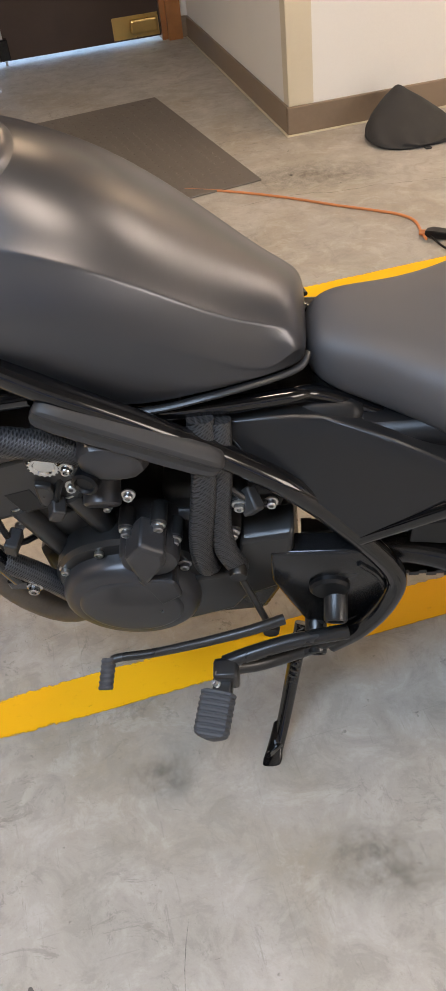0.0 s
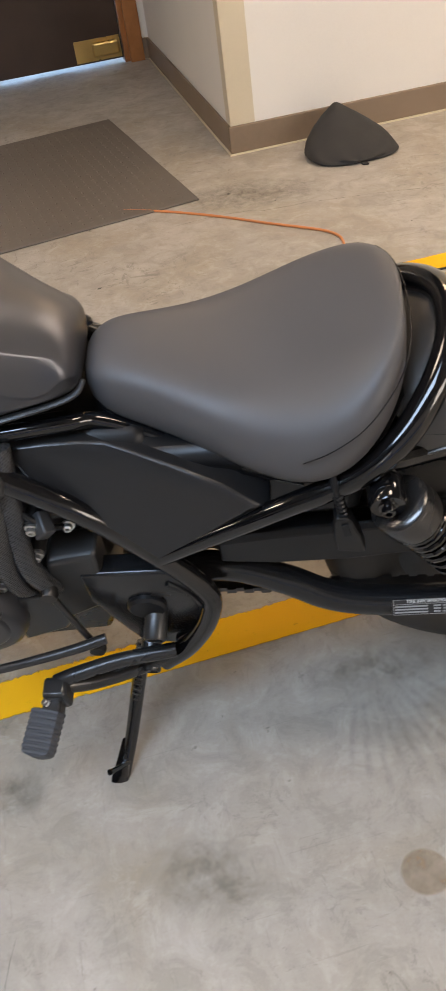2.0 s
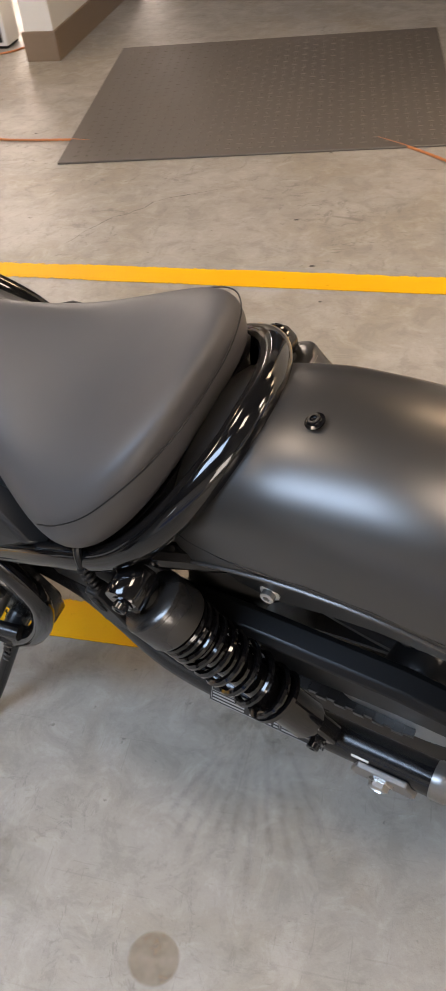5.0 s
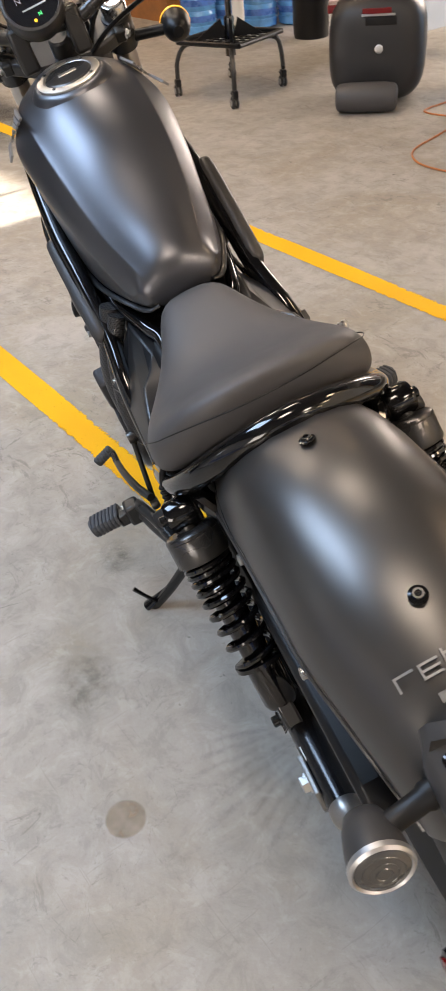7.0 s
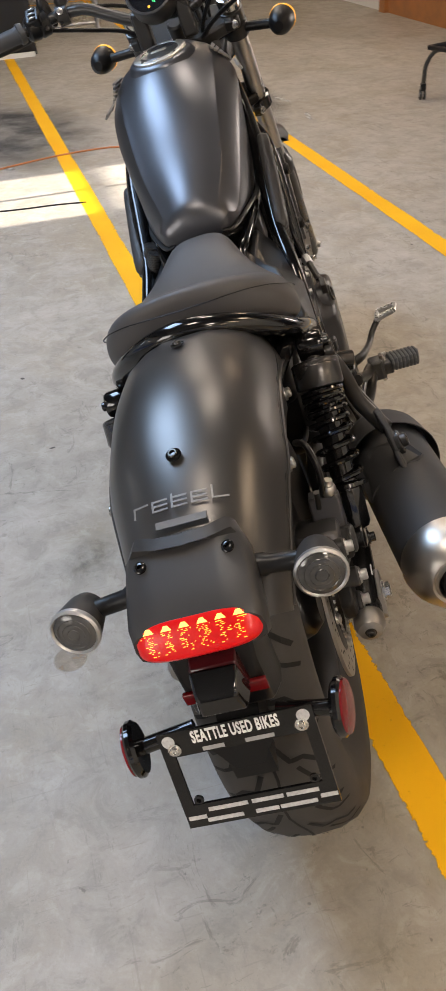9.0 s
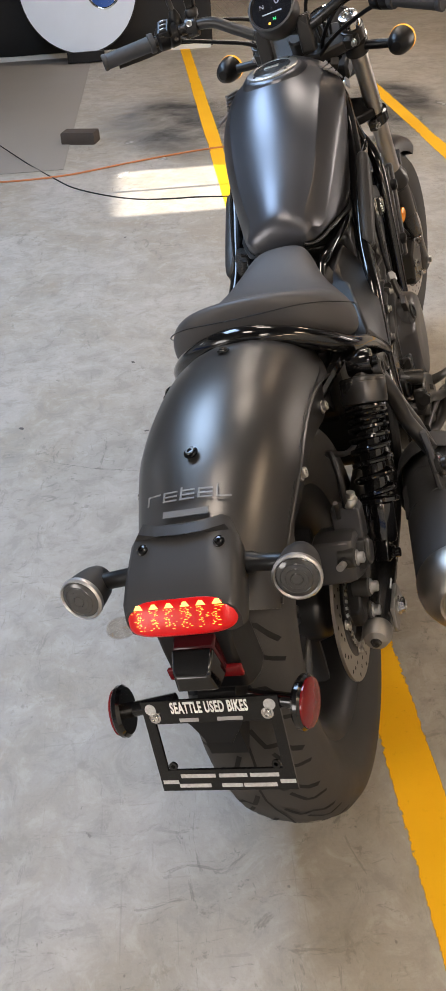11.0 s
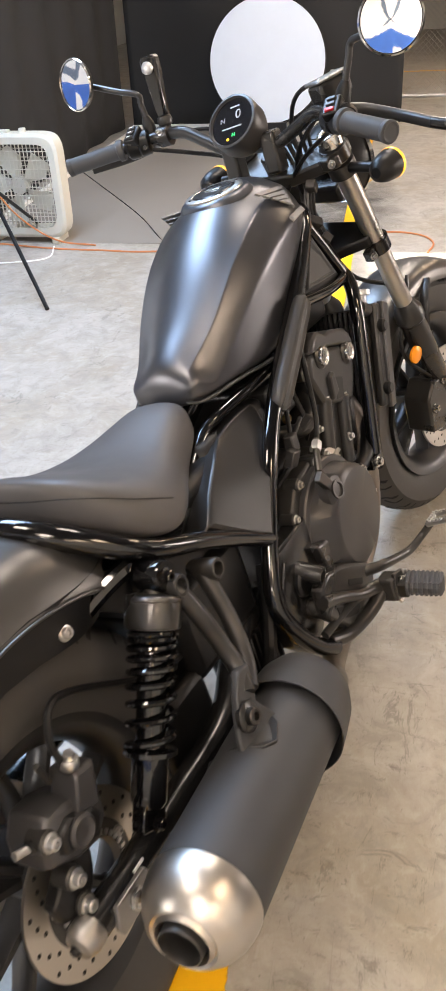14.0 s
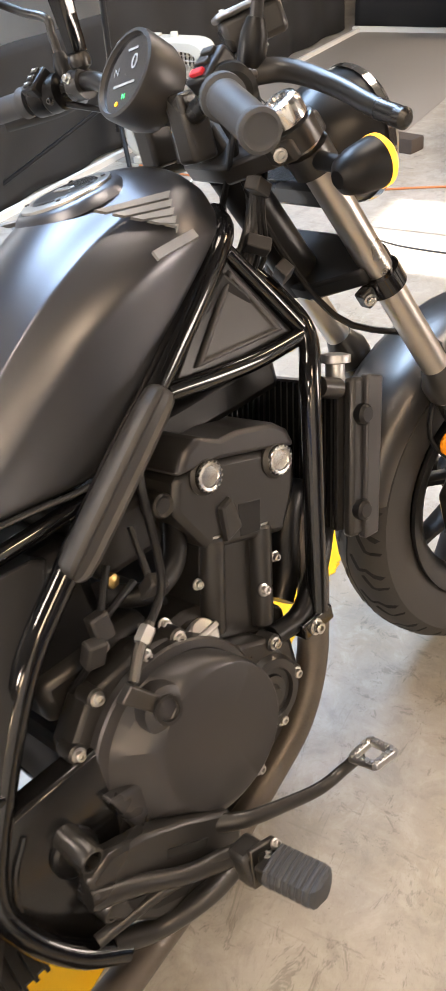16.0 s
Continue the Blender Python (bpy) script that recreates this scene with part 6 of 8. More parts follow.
bp("cylinder_block", plate_xz([(0.692, 0.600), (0.808, 0.560), (0.783, 0.507), (0.748, 0.430), (0.655, 0.470), (0.674, 0.554)], ((-0.124, 0.97), (-0.118, 1.0), (0.118, 1.0), (0.124, 0.97))), "engine", label="black cylinder block", bevel=0.006)
bp("cylinder_head", plate_xz([(0.672, 0.700), (0.735, 0.692), (0.800, 0.672), (0.861, 0.650), (0.849, 0.607), (0.832, 0.579), (0.810, 0.553), (0.690, 0.594), (0.670, 0.633), (0.656, 0.662)], ((-0.140, 0.96), (-0.134, 1.0), (0.134, 1.0), (0.140, 0.96))), "engine", label="black cylinder head", bevel=0.006)
bp("head_cover", plate_xz([(0.672, 0.702), (0.690, 0.724), (0.716, 0.733), (0.745, 0.716), (0.773, 0.714), (0.834, 0.696), (0.855, 0.677), (0.862, 0.652), (0.800, 0.674), (0.735, 0.694)], ((-0.145, 0.93), (-0.138, 1.0), (0.138, 1.0), (0.145, 0.93))), "engine_grey", label="black cylinder head cover", bevel=0.005)
for s in (1, -1):
    for x, z in ((-0.054, 0.207), (0.062, 0.207)):
        q = CY @ Vector((x, s * 0.136, z))
        bp("head_plug", lathe(bmesh.new(), [(0.0240, 0), (0.0240, 0.006), (0.0200, 0.010), (0.0185, 0.008)], Matrix.Translation(q) @ axis_to((0, s, 0)), 32), "engine")
        cap_ = bp("plug_cap", lathe(bmesh.new(), [(0.0185, 0.004), (0.0185, 0.012), (0.0170, 0.0145), (0.0135, 0.0140), (0.0120, 0.0125), (0.004, 0.0128)], Matrix.Translation(q) @ axis_to((0, s, 0)), 36), "chrome", label="bright steel plug")
        bm = bmesh.new()
        for k in range(18):
            a = 2 * math.pi * k / 18
            box(bm, 0.0172, 0.0190, -0.0014, 0.0014, 0.006, 0.0142, Matrix.Translation(q) @ axis_to((0, s, 0)) @ pose(0, 0, 0, 0, 0, math.degrees(a)))
        bp("plug_knurl", bm, "chrome", cap_, smooth=False)
    # bolt columns and flanks of the block; the plug recess is a darker patch painting its shade
    for top, low in (((0.705, 0.604), (0.668, 0.482)), ((0.781, 0.580), (0.744, 0.446))):
        bm = bmesh.new()
        rod(bm, (low[0], s * 0.124, low[1]), (top[0], s * 0.130, top[1]), 0.0165, 0.0150, steps=18, round_end=0.004)
        bp("bolt_column", bm, "engine")
        bolt((top[0] - 0.001, s * 0.131, top[1]), (0.27, 0, 1), 0.0075, 0.010, bike)
    bp("head_rib", plate_xz([(0.718, 0.640), (0.738, 0.646), (0.742, 0.600), (0.712, 0.592)], ((s * 0.132, 1.0), (s * 0.147, 0.92), (s * 0.149, 0.8))), "engine", bevel=0.002)
    bp("painted_head_recess", plate_xz([(0.748, 0.628), (0.786, 0.616), (0.772, 0.575), (0.738, 0.585)], ((s * 0.136, 1.0), (s * 0.1405, 0.95))), "plastic", bevel=0.001)
    bp("sensor_boss", lathe(bmesh.new(), [(0.0150, -0.02), (0.0150, 0.006), (0.0125, 0.009), (0.0090, 0.006), (0.0060, 0.006)], Matrix.Translation((0.651, s * 0.128, 0.676)) @ axis_to((0, s, 0)), 20), "engine")
    for x, z in ((0.668, 0.556), (0.826, 0.598), (0.795, 0.520)):
        bolt((x, s * 0.124, z), (0, s, 0), 0.0052, 0.008, bike)

# right: clutch cover
FLANGE = [(0.598, 0.541), (0.655, 0.478), (0.727, 0.446), (0.756, 0.378), (0.708, 0.322), (0.650, 0.285), (0.565, 0.278), (0.485, 0.332), (0.440, 0.390), (0.424, 0.445), (0.430, 0.500), (0.475, 0.546), (0.550, 0.554)]
bp("clutch_flange", plate_xz(FLANGE, ((-0.112, 0.97), (-0.150, 1.0), (-0.158, 0.98))), "engine", label="black clutch case flange", bevel=0.004)
clutch = bmesh.new()
rows_ = []
for cx, cz, r, y in ((0.556, 0.418, 0.126, -0.150), (0.556, 0.418, 0.1255, -0.168), (0.556, 0.418, 0.123, -0.171), (0.558, 0.418, 0.113, -0.172), (0.559, 0.418, 0.111, -0.1715), (0.563, 0.418, 0.109, -0.178), (0.576, 0.4175, 0.1005, -0.196), (0.580, 0.4172, 0.0965, -0.2000),
                     (0.588, 0.4165, 0.0890, -0.2040), (0.590, 0.4160, 0.0860, -0.2048), (0.590, 0.4160, 0.0300, -0.2054)):
    row = []
    for i in range(72):
        a = 2 * math.pi * i / 72
        k = 1.0
        if -0.202 < y < -0.172 and radians(100) <= a <= radians(250):
            k = math.cos(radians(25)) / math.cos((a - radians(100)) % radians(50) - radians(25))      # flats cast into the rear flank
        row.append((cx + r * k * math.cos(a), y, cz + r * k * math.sin(a)))
    rows_.append(row)
bp("clutch_cover", skin(rows_, clutch), "engine_grey", label="satin charcoal clutch cover", angle=22)
bp("cover_wedge", plate_xz([(0.436, 0.440), (0.500, 0.428), (0.520, 0.395), (0.548, 0.318), (0.500, 0.318), (0.462, 0.350)], ((-0.160, 1.0), (-0.184, 0.97), (-0.188, 0.90))), "engine_grey", bevel=0.003)
bp("wedge_pocket", lathe(bmesh.new(), [(0.0125, -0.002), (0.0120, 0.001), (0.0085, 0.001), (0.0080, -0.001), (0.002, -0.001)], Matrix.Translation((0.476, -0.1885, 0.378)) @ axis_to((0, -1, 0)), 18), "engine")
bp("cover_lug", lathe(bmesh.new(), [(0.034, -0.030), (0.033, 0.000), (0.029, 0.010), (0.018, 0.014)], Matrix.Translation((0.536, -0.188, 0.492)) @ axis_to((-0.1, -1, 0.15)), 28), "engine_grey")
bp("lug_socket", lathe(bmesh.new(), [(0.017, 0), (0.017, 0.006), (0.013, 0.006), (0.012, 0.001)], Matrix.Translation((0.533, -0.199, 0.498)) @ axis_to((-0.1, -1, 0.2)), 20), "engine")
bp("release_arm", plate_xz([(0.486, 0.540), (0.505, 0.552), (0.536, 0.512), (0.522, 0.498)], ((-0.186, 1.0), (-0.198, 0.96))), "steel_dark", bevel=0.002)
for x, z in ((0.598, 0.537), (0.550, 0.545), (0.479, 0.538), (0.436, 0.494), (0.432, 0.446), (0.486, 0.340), (0.565, 0.285), (0.648, 0.292), (0.705, 0.330), (0.748, 0.376), (0.728, 0.438), (0.664, 0.466)):
    bp("bolt_boss", lathe(bmesh.new(), [(0.0115, -0.020), (0.0115, 0.004), (0.0090, 0.006)], Matrix.Translation((x, -0.156, z)) @ axis_to((0, -1, 0)), 16), "engine")
    bolt((x, -0.161, z), (0, -1, 0), 0.0060, 0.008, bike)
disc_cover("pump_cover", (0.700, -0.142, 0.377), -1, [(0.052, -0.020), (0.052, 0.016), (0.047, 0.023), (0.036, 0.024), (0.034, 0.019), (0.026, 0.018), (0.024, 0.022), (0.014, 0.023), (0.010, 0.030), (0.006, 0.030)], "engine", 40, "round black water pump cover")
filler = bp("oil_filler", lathe(bmesh.new(), [(0.018, -0.012), (0.020, 0.000), (0.020, 0.007), (0.017, 0.010), (0.008, 0.011)], Matrix.Translation((0.636, -0.150, 0.510)) @ axis_to((0.1, -0.8, 0.6)), 24), "zinc", label="bright oil filler cap")
bp("filler_grip", boxed(-0.017, 0.017, -0.004, 0.004, 0.009, 0.019, m=Matrix.Translation((0.636, -0.150, 0.510)) @ axis_to((0.1, -0.8, 0.6))), "zinc", filler, bevel=0.002)
bp("clutch_cable", tube([(0.512, -0.185, 0.542), (0.538, -0.176, 0.566), (0.575, -0.166, 0.586), (0.600, -0.160, 0.606), (0.610, -0.158, 0.650), (0.622, -0.154, 0.735), (0.665, -0.130, 0.775), (0.760, -0.100, 0.835), (0.880, -0.060, 0.930)], 0.0050, 10), "plastic")
bp("cable_sleeve", tube([(0.514, -0.186, 0.545), (0.538, -0.177, 0.567), (0.566, -0.168, 0.582)], 0.0066, 10, per=3), "steel_dark")
bp("cable_nut", lathe(bmesh.new(), [(0.009, -0.010), (0.010, -0.008), (0.010, 0.008), (0.009, 0.010)], Matrix.Translation((0.553, -0.172, 0.575)) @ axis_to((0.04, 0.01, 0.02)), 6), "steel")
# left: alternator cover, sprocket cover
disc_cover("alternator_flange", (0.658, 0.110, 0.414), 1, [(0.108, 0), (0.108, 0.044), (0.102, 0.050)], "engine", 48)
disc_cover("alternator_cover", (0.662, 0.150, 0.395), 1, [(0.098, 0), (0.097, 0.024), (0.092, 0.035), (0.085, 0.040), (0.073, 0.0405), (0.070, 0.043), (0.066, 0.0435), (0.030, 0.044)], "engine_grey", 48, "satin charcoal alternator cover")
disc_cover("starter_cover", (0.618, 0.140, 0.510), 1, [(0.040, -0.03), (0.040, 0.034), (0.036, 0.044), (0.018, 0.046)], "engine_grey", 32)
bp("cover_web", skin([[(x, y, z) for x, z in ((0.590, 0.470), (0.640, 0.480), (0.618, 0.400), (0.585, 0.430))] for y in (0.150, 0.190, 0.194)]), "engine_grey", bevel=0.006)
bp("sprocket_cover", plate_xz([(0.605, 0.419), (0.515, 0.436), (0.498, 0.524), (0.428, 0.538), (0.436, 0.405), (0.500, 0.365), (0.522, 0.325), (0.600, 0.290)], ((0.118, 1.0), (0.156, 1.0), (0.166, 0.95))), "engine", label="black sprocket cover", bevel=0.005)
bp("cover_fin", plate_xz([(0.645, 0.540), (0.619, 0.572), (0.591, 0.550), (0.594, 0.520), (0.630, 0.462), (0.640, 0.500)], ((0.150, 1.0), (0.192, 0.97), (0.197, 0.85))), "engine_grey", bevel=0.004)
for q in ((0.746, 0.156, 0.453), (0.689, 0.156, 0.498), (0.642, 0.158, 0.551), (0.599, 0.158, 0.560), (0.584, 0.158, 0.523), (0.579, 0.158, 0.459), (0.507, 0.158, 0.535), (0.493, 0.158, 0.600), (0.518, 0.156, 0.575), (0.760, 0.154, 0.392)):
    bp("bolt_boss", lathe(bmesh.new(), [(0.011, -0.030), (0.011, -0.002), (0.009, 0.0)], Matrix.Translation(q) @ axis_to((0, 1, 0)), 14), "engine")
    bolt(q, (0, 1, 0), 0.0065, 0.010, bike)
# left: thermostat housing, hoses in braided sleeves
bp("thermostat", skin([[Vector((0.632, y, 0.690)) + Vector((u * k, 0, v * k)) for u, v in ((-0.045, -0.030), (-0.050, 0.010), (-0.020, 0.042), (0.025, 0.046), (0.048, 0.020), (0.040, -0.030))] for y, k in ((0.100, 1.05), (0.145, 1.0), (0.162, 0.85), (0.168, 0.5))]), "engine_grey", label="grey thermostat housing", subd=1)
bp("sensor_plug", lathe(bmesh.new(), [(0.016, 0), (0.016, 0.016), (0.012, 0.018), (0.010, 0.014)], Matrix.Translation((0.662, 0.156, 0.672)) @ axis_to((0.2, 1, 0.2)), 20), "plastic")
bp("sensor_plug", lathe(bmesh.new(), [(0.023, -0.02), (0.023, 0.022), (0.020, 0.025)], Matrix.Translation((0.658, 0.140, 0.626)) @ axis_to((0, 1, -0.5)), 24), "engine_grey")
for q in ((0.686, 0.156, 0.655), (0.684, 0.156, 0.690), (0.622, 0.160, 0.636)):
    bolt(q, (0, 1, 0.2), 0.006, 0.010, bike)
bp("wiring_sleeve", tube([(0.528, 0.115, 0.715), (0.530, 0.146, 0.650), (0.538, 0.164, 0.595), (0.548, 0.170, 0.529), (0.549, 0.166, 0.470), (0.546, 0.150, 0.440)], 0.0160, 14), "hose", label="braided black wiring sleeve")
bp("wiring_sleeve", tube([(0.508, 0.110, 0.705), (0.512, 0.142, 0.640), (0.520, 0.160, 0.570), (0.518, 0.170, 0.515), (0.508, 0.168, 0.470), (0.505, 0.150, 0.440)], 0.0150, 14), "hose")
bp("coolant_hose", tube([(0.930, 0.060, 0.690), (0.830, 0.125, 0.720), (0.740, 0.145, 0.728), (0.680, 0.140, 0.705), (0.640, 0.125, 0.670)], 0.0185, 14), "hose")
bp("coolant_hose", tube([(0.920, 0.080, 0.500), (0.850, 0.140, 0.480), (0.790, 0.148, 0.420), (0.740, 0.150, 0.350), (0.680, 0.140, 0.300)], 0.0170, 14), "hose")
bp("coolant_hose", tube([(0.930, -0.100, 0.520), (0.860, -0.130, 0.470), (0.800, -0.140, 0.430), (0.745, -0.140, 0.430)], 0.0150, 14), "plastic")
bp("coolant_hose", tube([(0.560, -0.095, 0.600), (0.600, -0.130, 0.590), (0.650, -0.120, 0.600), (0.690, -0.090, 0.640)], 0.0140, 12), "plastic")
bp("throttle_body", boxed(0.560, 0.660, -0.105, 0.105, 0.615, 0.690), "engine", bevel=0.012)
bp("injector_rail", rod(bmesh.new(), (0.640, -0.110, 0.715), (0.640, 0.110, 0.715), 0.010), "steel_dark")
bp("brass_fitting", lathe(bmesh.new(), [(0.007, 0), (0.009, 0.003), (0.009, 0.012), (0.005, 0.014)], Matrix.Translation((0.560, -0.118, 0.628)) @ axis_to((0.2, -1, 0)), 6), "brass")
bp("starter_motor", rod(bmesh.new(), (0.560, -0.070, 0.575), (0.560, 0.070, 0.575), 0.032, steps=24), "engine")
for k, (a, b, c) in enumerate((((0.500, -0.130, 0.560), (0.520, -0.145, 0.600), (0.580, -0.140, 0.620)), ((0.470, -0.125, 0.540), (0.500, -0.150, 0.580), (0.560, -0.130, 0.650)), ((0.620, -0.120, 0.560), (0.600, -0.140, 0.600), (0.610, -0.120, 0.670)), ((0.450, 0.130, 0.560), (0.480, 0.155, 0.600), (0.540, 0.130, 0.650)), ((0.700, 0.125, 0.560), (0.720, 0.150, 0.600), (0.690, 0.120, 0.680)), ((0.760, 0.10, 0.480), (0.800, 0.150, 0.520), (0.820, 0.120, 0.600)))):
    bp("cable", tube([a, b, c], 0.0045, 8), "plastic")
    bp("connector", boxed(-0.012, 0.012, -0.009, 0.009, -0.016, 0.016, m=Matrix.Translation(b) @ pose(0, 0, 0, 20 * k, 15 * k, 0)), "plastic_grey", bevel=0.003)
for q in ((0.455, 0.140, 0.575), (0.488, 0.145, 0.600), (0.515, -0.140, 0.575), (0.600, -0.135, 0.545), (0.480, -0.135, 0.520), (0.750, -0.140, 0.500)):
    bolt(q, (0, 1 if q[1] > 0 else -1, 0.2), 0.006, 0.010, bike)
# ---- radiator
RA = Matrix.Translation((0.942, -0.004, 0.594)) @ pose(0, 0, 0, 0, 18, 0)
rad = bp("radiator_core", boxed(-0.012, 0.014, -0.138, 0.138, -0.100, 0.100, m=RA), "engine", label="black radiator behind the front wheel")
for k in range(24):
    y = -0.134 + k * 0.01165
    bp("radiator_fin", boxed(-0.018, 0.018, y - 0.0015, y + 0.0015, -0.097, 0.097, m=RA), "gloss", rad, smooth=False)
for s in (1, -1):
    bp("radiator_tank", boxed(-0.006, 0.024, s * 0.148 - 0.009, s * 0.148 + 0.009, -0.108, 0.108, m=RA), "engine", rad, bevel=0.006)
    bp("radiator_shroud", skin([[RA @ Vector((x, s * y, z)) for x, z in ((0.016, -0.112), (0.044, -0.108), (0.048, 0.108), (0.016, 0.112))] for y in (0.150, 0.164)]), "engine_grey", rad, bevel=0.003)
    for z in (-0.070, 0.060):
        bp("tank_lug", lathe(bmesh.new(), [(0.014, 0), (0.014, 0.014), (0.010, 0.018), (0.005, 0.018)], RA @ Matrix.Translation((0.010, s * 0.152, z)) @ axis_to((0, s, 0)), 16), "plastic", rad)
    bp("radiator_spout", rod(bmesh.new(), RA @ Vector((-0.02, s * 0.142, 0.095)), RA @ Vector((-0.055, s * 0.142, 0.10)), 0.014), "engine", rad)
bp("filler_neck", lathe(bmesh.new(), [(0.013, 0), (0.013, 0.020), (0.021, 0.022), (0.021, 0.032), (0.012, 0.034)], RA @ Matrix.Translation((-0.005, -0.125, 0.105)), 20), "steel", rad)

# ---- front fender
rings = []
sec = [(0.073, 0.300), (0.074, 0.318), (0.066, 0.334), (0.045, 0.344), (0.020, 0.348), (0, 0.349)]
sec = sec + [(-y, r) for y, r in reversed(sec[:-1])]
for k in range(15):
    th = math.radians(58 + k * (160 - 58) / 14)
    ring = []
    for q, sh in ((sec, 0), (list(reversed(sec)), -0.004)):
        ring += [FRONT @ Vector(((r + sh) * math.cos(th), y, (r + sh) * math.sin(th))) for y, r in q]
    rings.append(ring)
bp("front_fender", skin(rings), "satin_black", label="matte black front fender", angle=60)
for s in (1, -1):
    bp("fender_arm", tube([FRONT @ Vector((-0.02, s * 0.074, 0.315)), FRONT @ Vector((-0.060, s * 0.088, 0.270)), FRONT @ Vector((-0.080, s * 0.095, 0.200))], 0.012, 10, flat=0.5), "engine")
fc = bp("front_caliper", skin([[FRONT @ Vector((-0.105 + u, y, 0.030 + v)) for u, v in ((-0.045, -0.060), (-0.055, 0.030), (-0.020, 0.070), (0.035, 0.060), (0.040, -0.045), (0.010, -0.070))] for y in (-0.060, -0.072, -0.122, -0.132)]), "engine", label="black front brake caliper", bevel=0.006)
for u, v in ((0.02, 0.055), (0.025, -0.050), (-0.03, 0.0)):
    bolt(FRONT @ Vector((-0.105 + u, -0.131, 0.030 + v)), (0, -1, 0), 0.008, 0.012, fc)
bp("front_hose", tube([FRONT @ Vector((-0.115, -0.115, 0.105)), FRONT @ Vector((-0.200, -0.100, 0.200)), FRONT @ Vector((-0.150, -0.080, 0.330)), st(-0.02, -0.06, -0.25), st(-0.01, -0.05, 0.0), (0.93, -0.17, 1.10)], 0.0048, 8), "plastic")
bp("sensor_cable", tube([FRONT @ Vector((-0.10, -0.10, 0.14)), FRONT @ Vector((-0.18, -0.115, 0.240)), FRONT @ Vector((-0.13, -0.09, 0.36))], 0.004, 8), "plastic")

# ---- steering head, headlight, instruments
bp("upper_bridge", skin([[st(x, y, z) for x, y in ((-0.030, -0.045), (-0.030, 0.045), (OFF - 0.028, LEG + 0.020), (OFF + 0.028, LEG + 0.020), (OFF + 0.035, 0), (OFF + 0.028, -LEG - 0.020), (OFF - 0.028, -LEG - 0.020))] for z in (-0.018, 0.010)]), "engine", bevel=0.005, label="black upper fork bridge")
bp("lower_bridge", skin([[st(x, y, z) for x, y in ((-0.028, -0.040), (-0.028, 0.040), (OFF - 0.026, LEG + 0.006), (OFF + 0.026, LEG + 0.006), (OFF + 0.030, 0), (OFF + 0.026, -LEG - 0.006), (OFF - 0.026, -LEG - 0.006))] for z in (-0.222, -0.196)]), "plastic", bevel=0.005)
for k, (o, r_) in enumerate(((0.000, 0.0055), (0.016, 0.0042), (-0.014, 0.0050), (0.030, 0.0038), (-0.028, 0.0045))):
    bp("neck_cable", tube([(0.955 + o * 0.4, -0.075 - o, 1.060), (0.962 + o * 0.3, -0.082 - o * 0.6, 1.000), (0.948, -0.080 - o * 0.4, 0.930), (0.915 + o, -0.075, 0.865), (0.860 + o, -0.060 + o * 0.5, 0.815)], r_, 8), "plastic" if k % 2 else "engine")
for x, y, z, a in ((0.945, -0.096, 0.955, 20), (0.925, -0.092, 0.890, -35), (0.960, -0.090, 0.845, 60)):
    bp("wire_connector", boxed(-0.016, 0.016, -0.010, 0.010, -0.009, 0.009, m=Matrix.Translation((x, y, z)) @ pose(0, 0, 0, a, 30, a)), "plastic_grey", bevel=0.002)
HEADLIGHT = Matrix.Translation(st(0.150, 0, -0.105)) @ axis_to((math.cos(radians(STEER)), -math.sin(radians(STEER)), 0))
hl = bp("headlight", lathe(bmesh.new(), [(0.030, -0.070), (0.062, -0.055), (0.078, -0.025), (0.084, 0.010), (0.086, 0.028)], HEADLIGHT, 40), "plastic", label="round black headlight")
bp("headlight_rim", lathe(bmesh.new(), [(0.088, 0.020), (0.090, 0.030), (0.085, 0.038), (0.078, 0.036)], HEADLIGHT, 40, False), "chrome", hl)
bp("headlight_glass", lathe(bmesh.new(), [(0.080, 0.030), (0.055, 0.043), (0.020, 0.048)], HEADLIGHT, 40), "smoke_lens", hl)
bp("headlight_bracket", boxed(0.050, 0.120, -0.070, 0.070, -0.130, -0.090, m=TURNED), "engine", hl, bevel=0.008)
BAR = [(0.868, 0.397, 1.119), (0.917, 0.282, 1.121), (0.945, 0.215, 1.124), (0.940, 0.150, 1.118), (0.928, 0.095, 1.088), (0.918, 0.045, 1.062), (0.910, -0.010, 1.057), (0.893, -0.070, 1.052), (0.885, -0.120, 1.068), (0.868, -0.170, 1.086), (0.830, -0.215, 1.080), (0.759, -0.270, 1.064), (0.706, -0.357, 1.036)]
bp("handlebar", tube(BAR, 0.0122, 14), "engine", label="matte black handlebar")
for y, x in ((0.040, 0.918), (-0.060, 0.896)):
    bp("bar_riser", boxed(x - 0.020, x + 0.020, y - 0.016, y + 0.016, 1.000, 1.078), "engine", bevel=0.006)


def grip(a, b, name, label):
    a, b = Vector(a), Vector(b)
    m = Matrix.Translation(a) @ axis_to(b - a)
    n = (b - a).length
    prof = [(0.020, 0.0), (0.0215, 0.004), (0.0215, 0.012), (0.0175, 0.014)]
    k = 0.020
    while k < n - 0.012:
        prof += [(0.0172, k), (0.0166, k + 0.001)]
        k += 0.004
    prof += [(0.0180, n - 0.010), (0.0185, n - 0.002), (0.0150, n), (0.0140, n - 0.001), (0.010, n - 0.001)]
    return bp(name, lathe(bmesh.new(), prof, m, 24), "grip", label=label, angle=60)


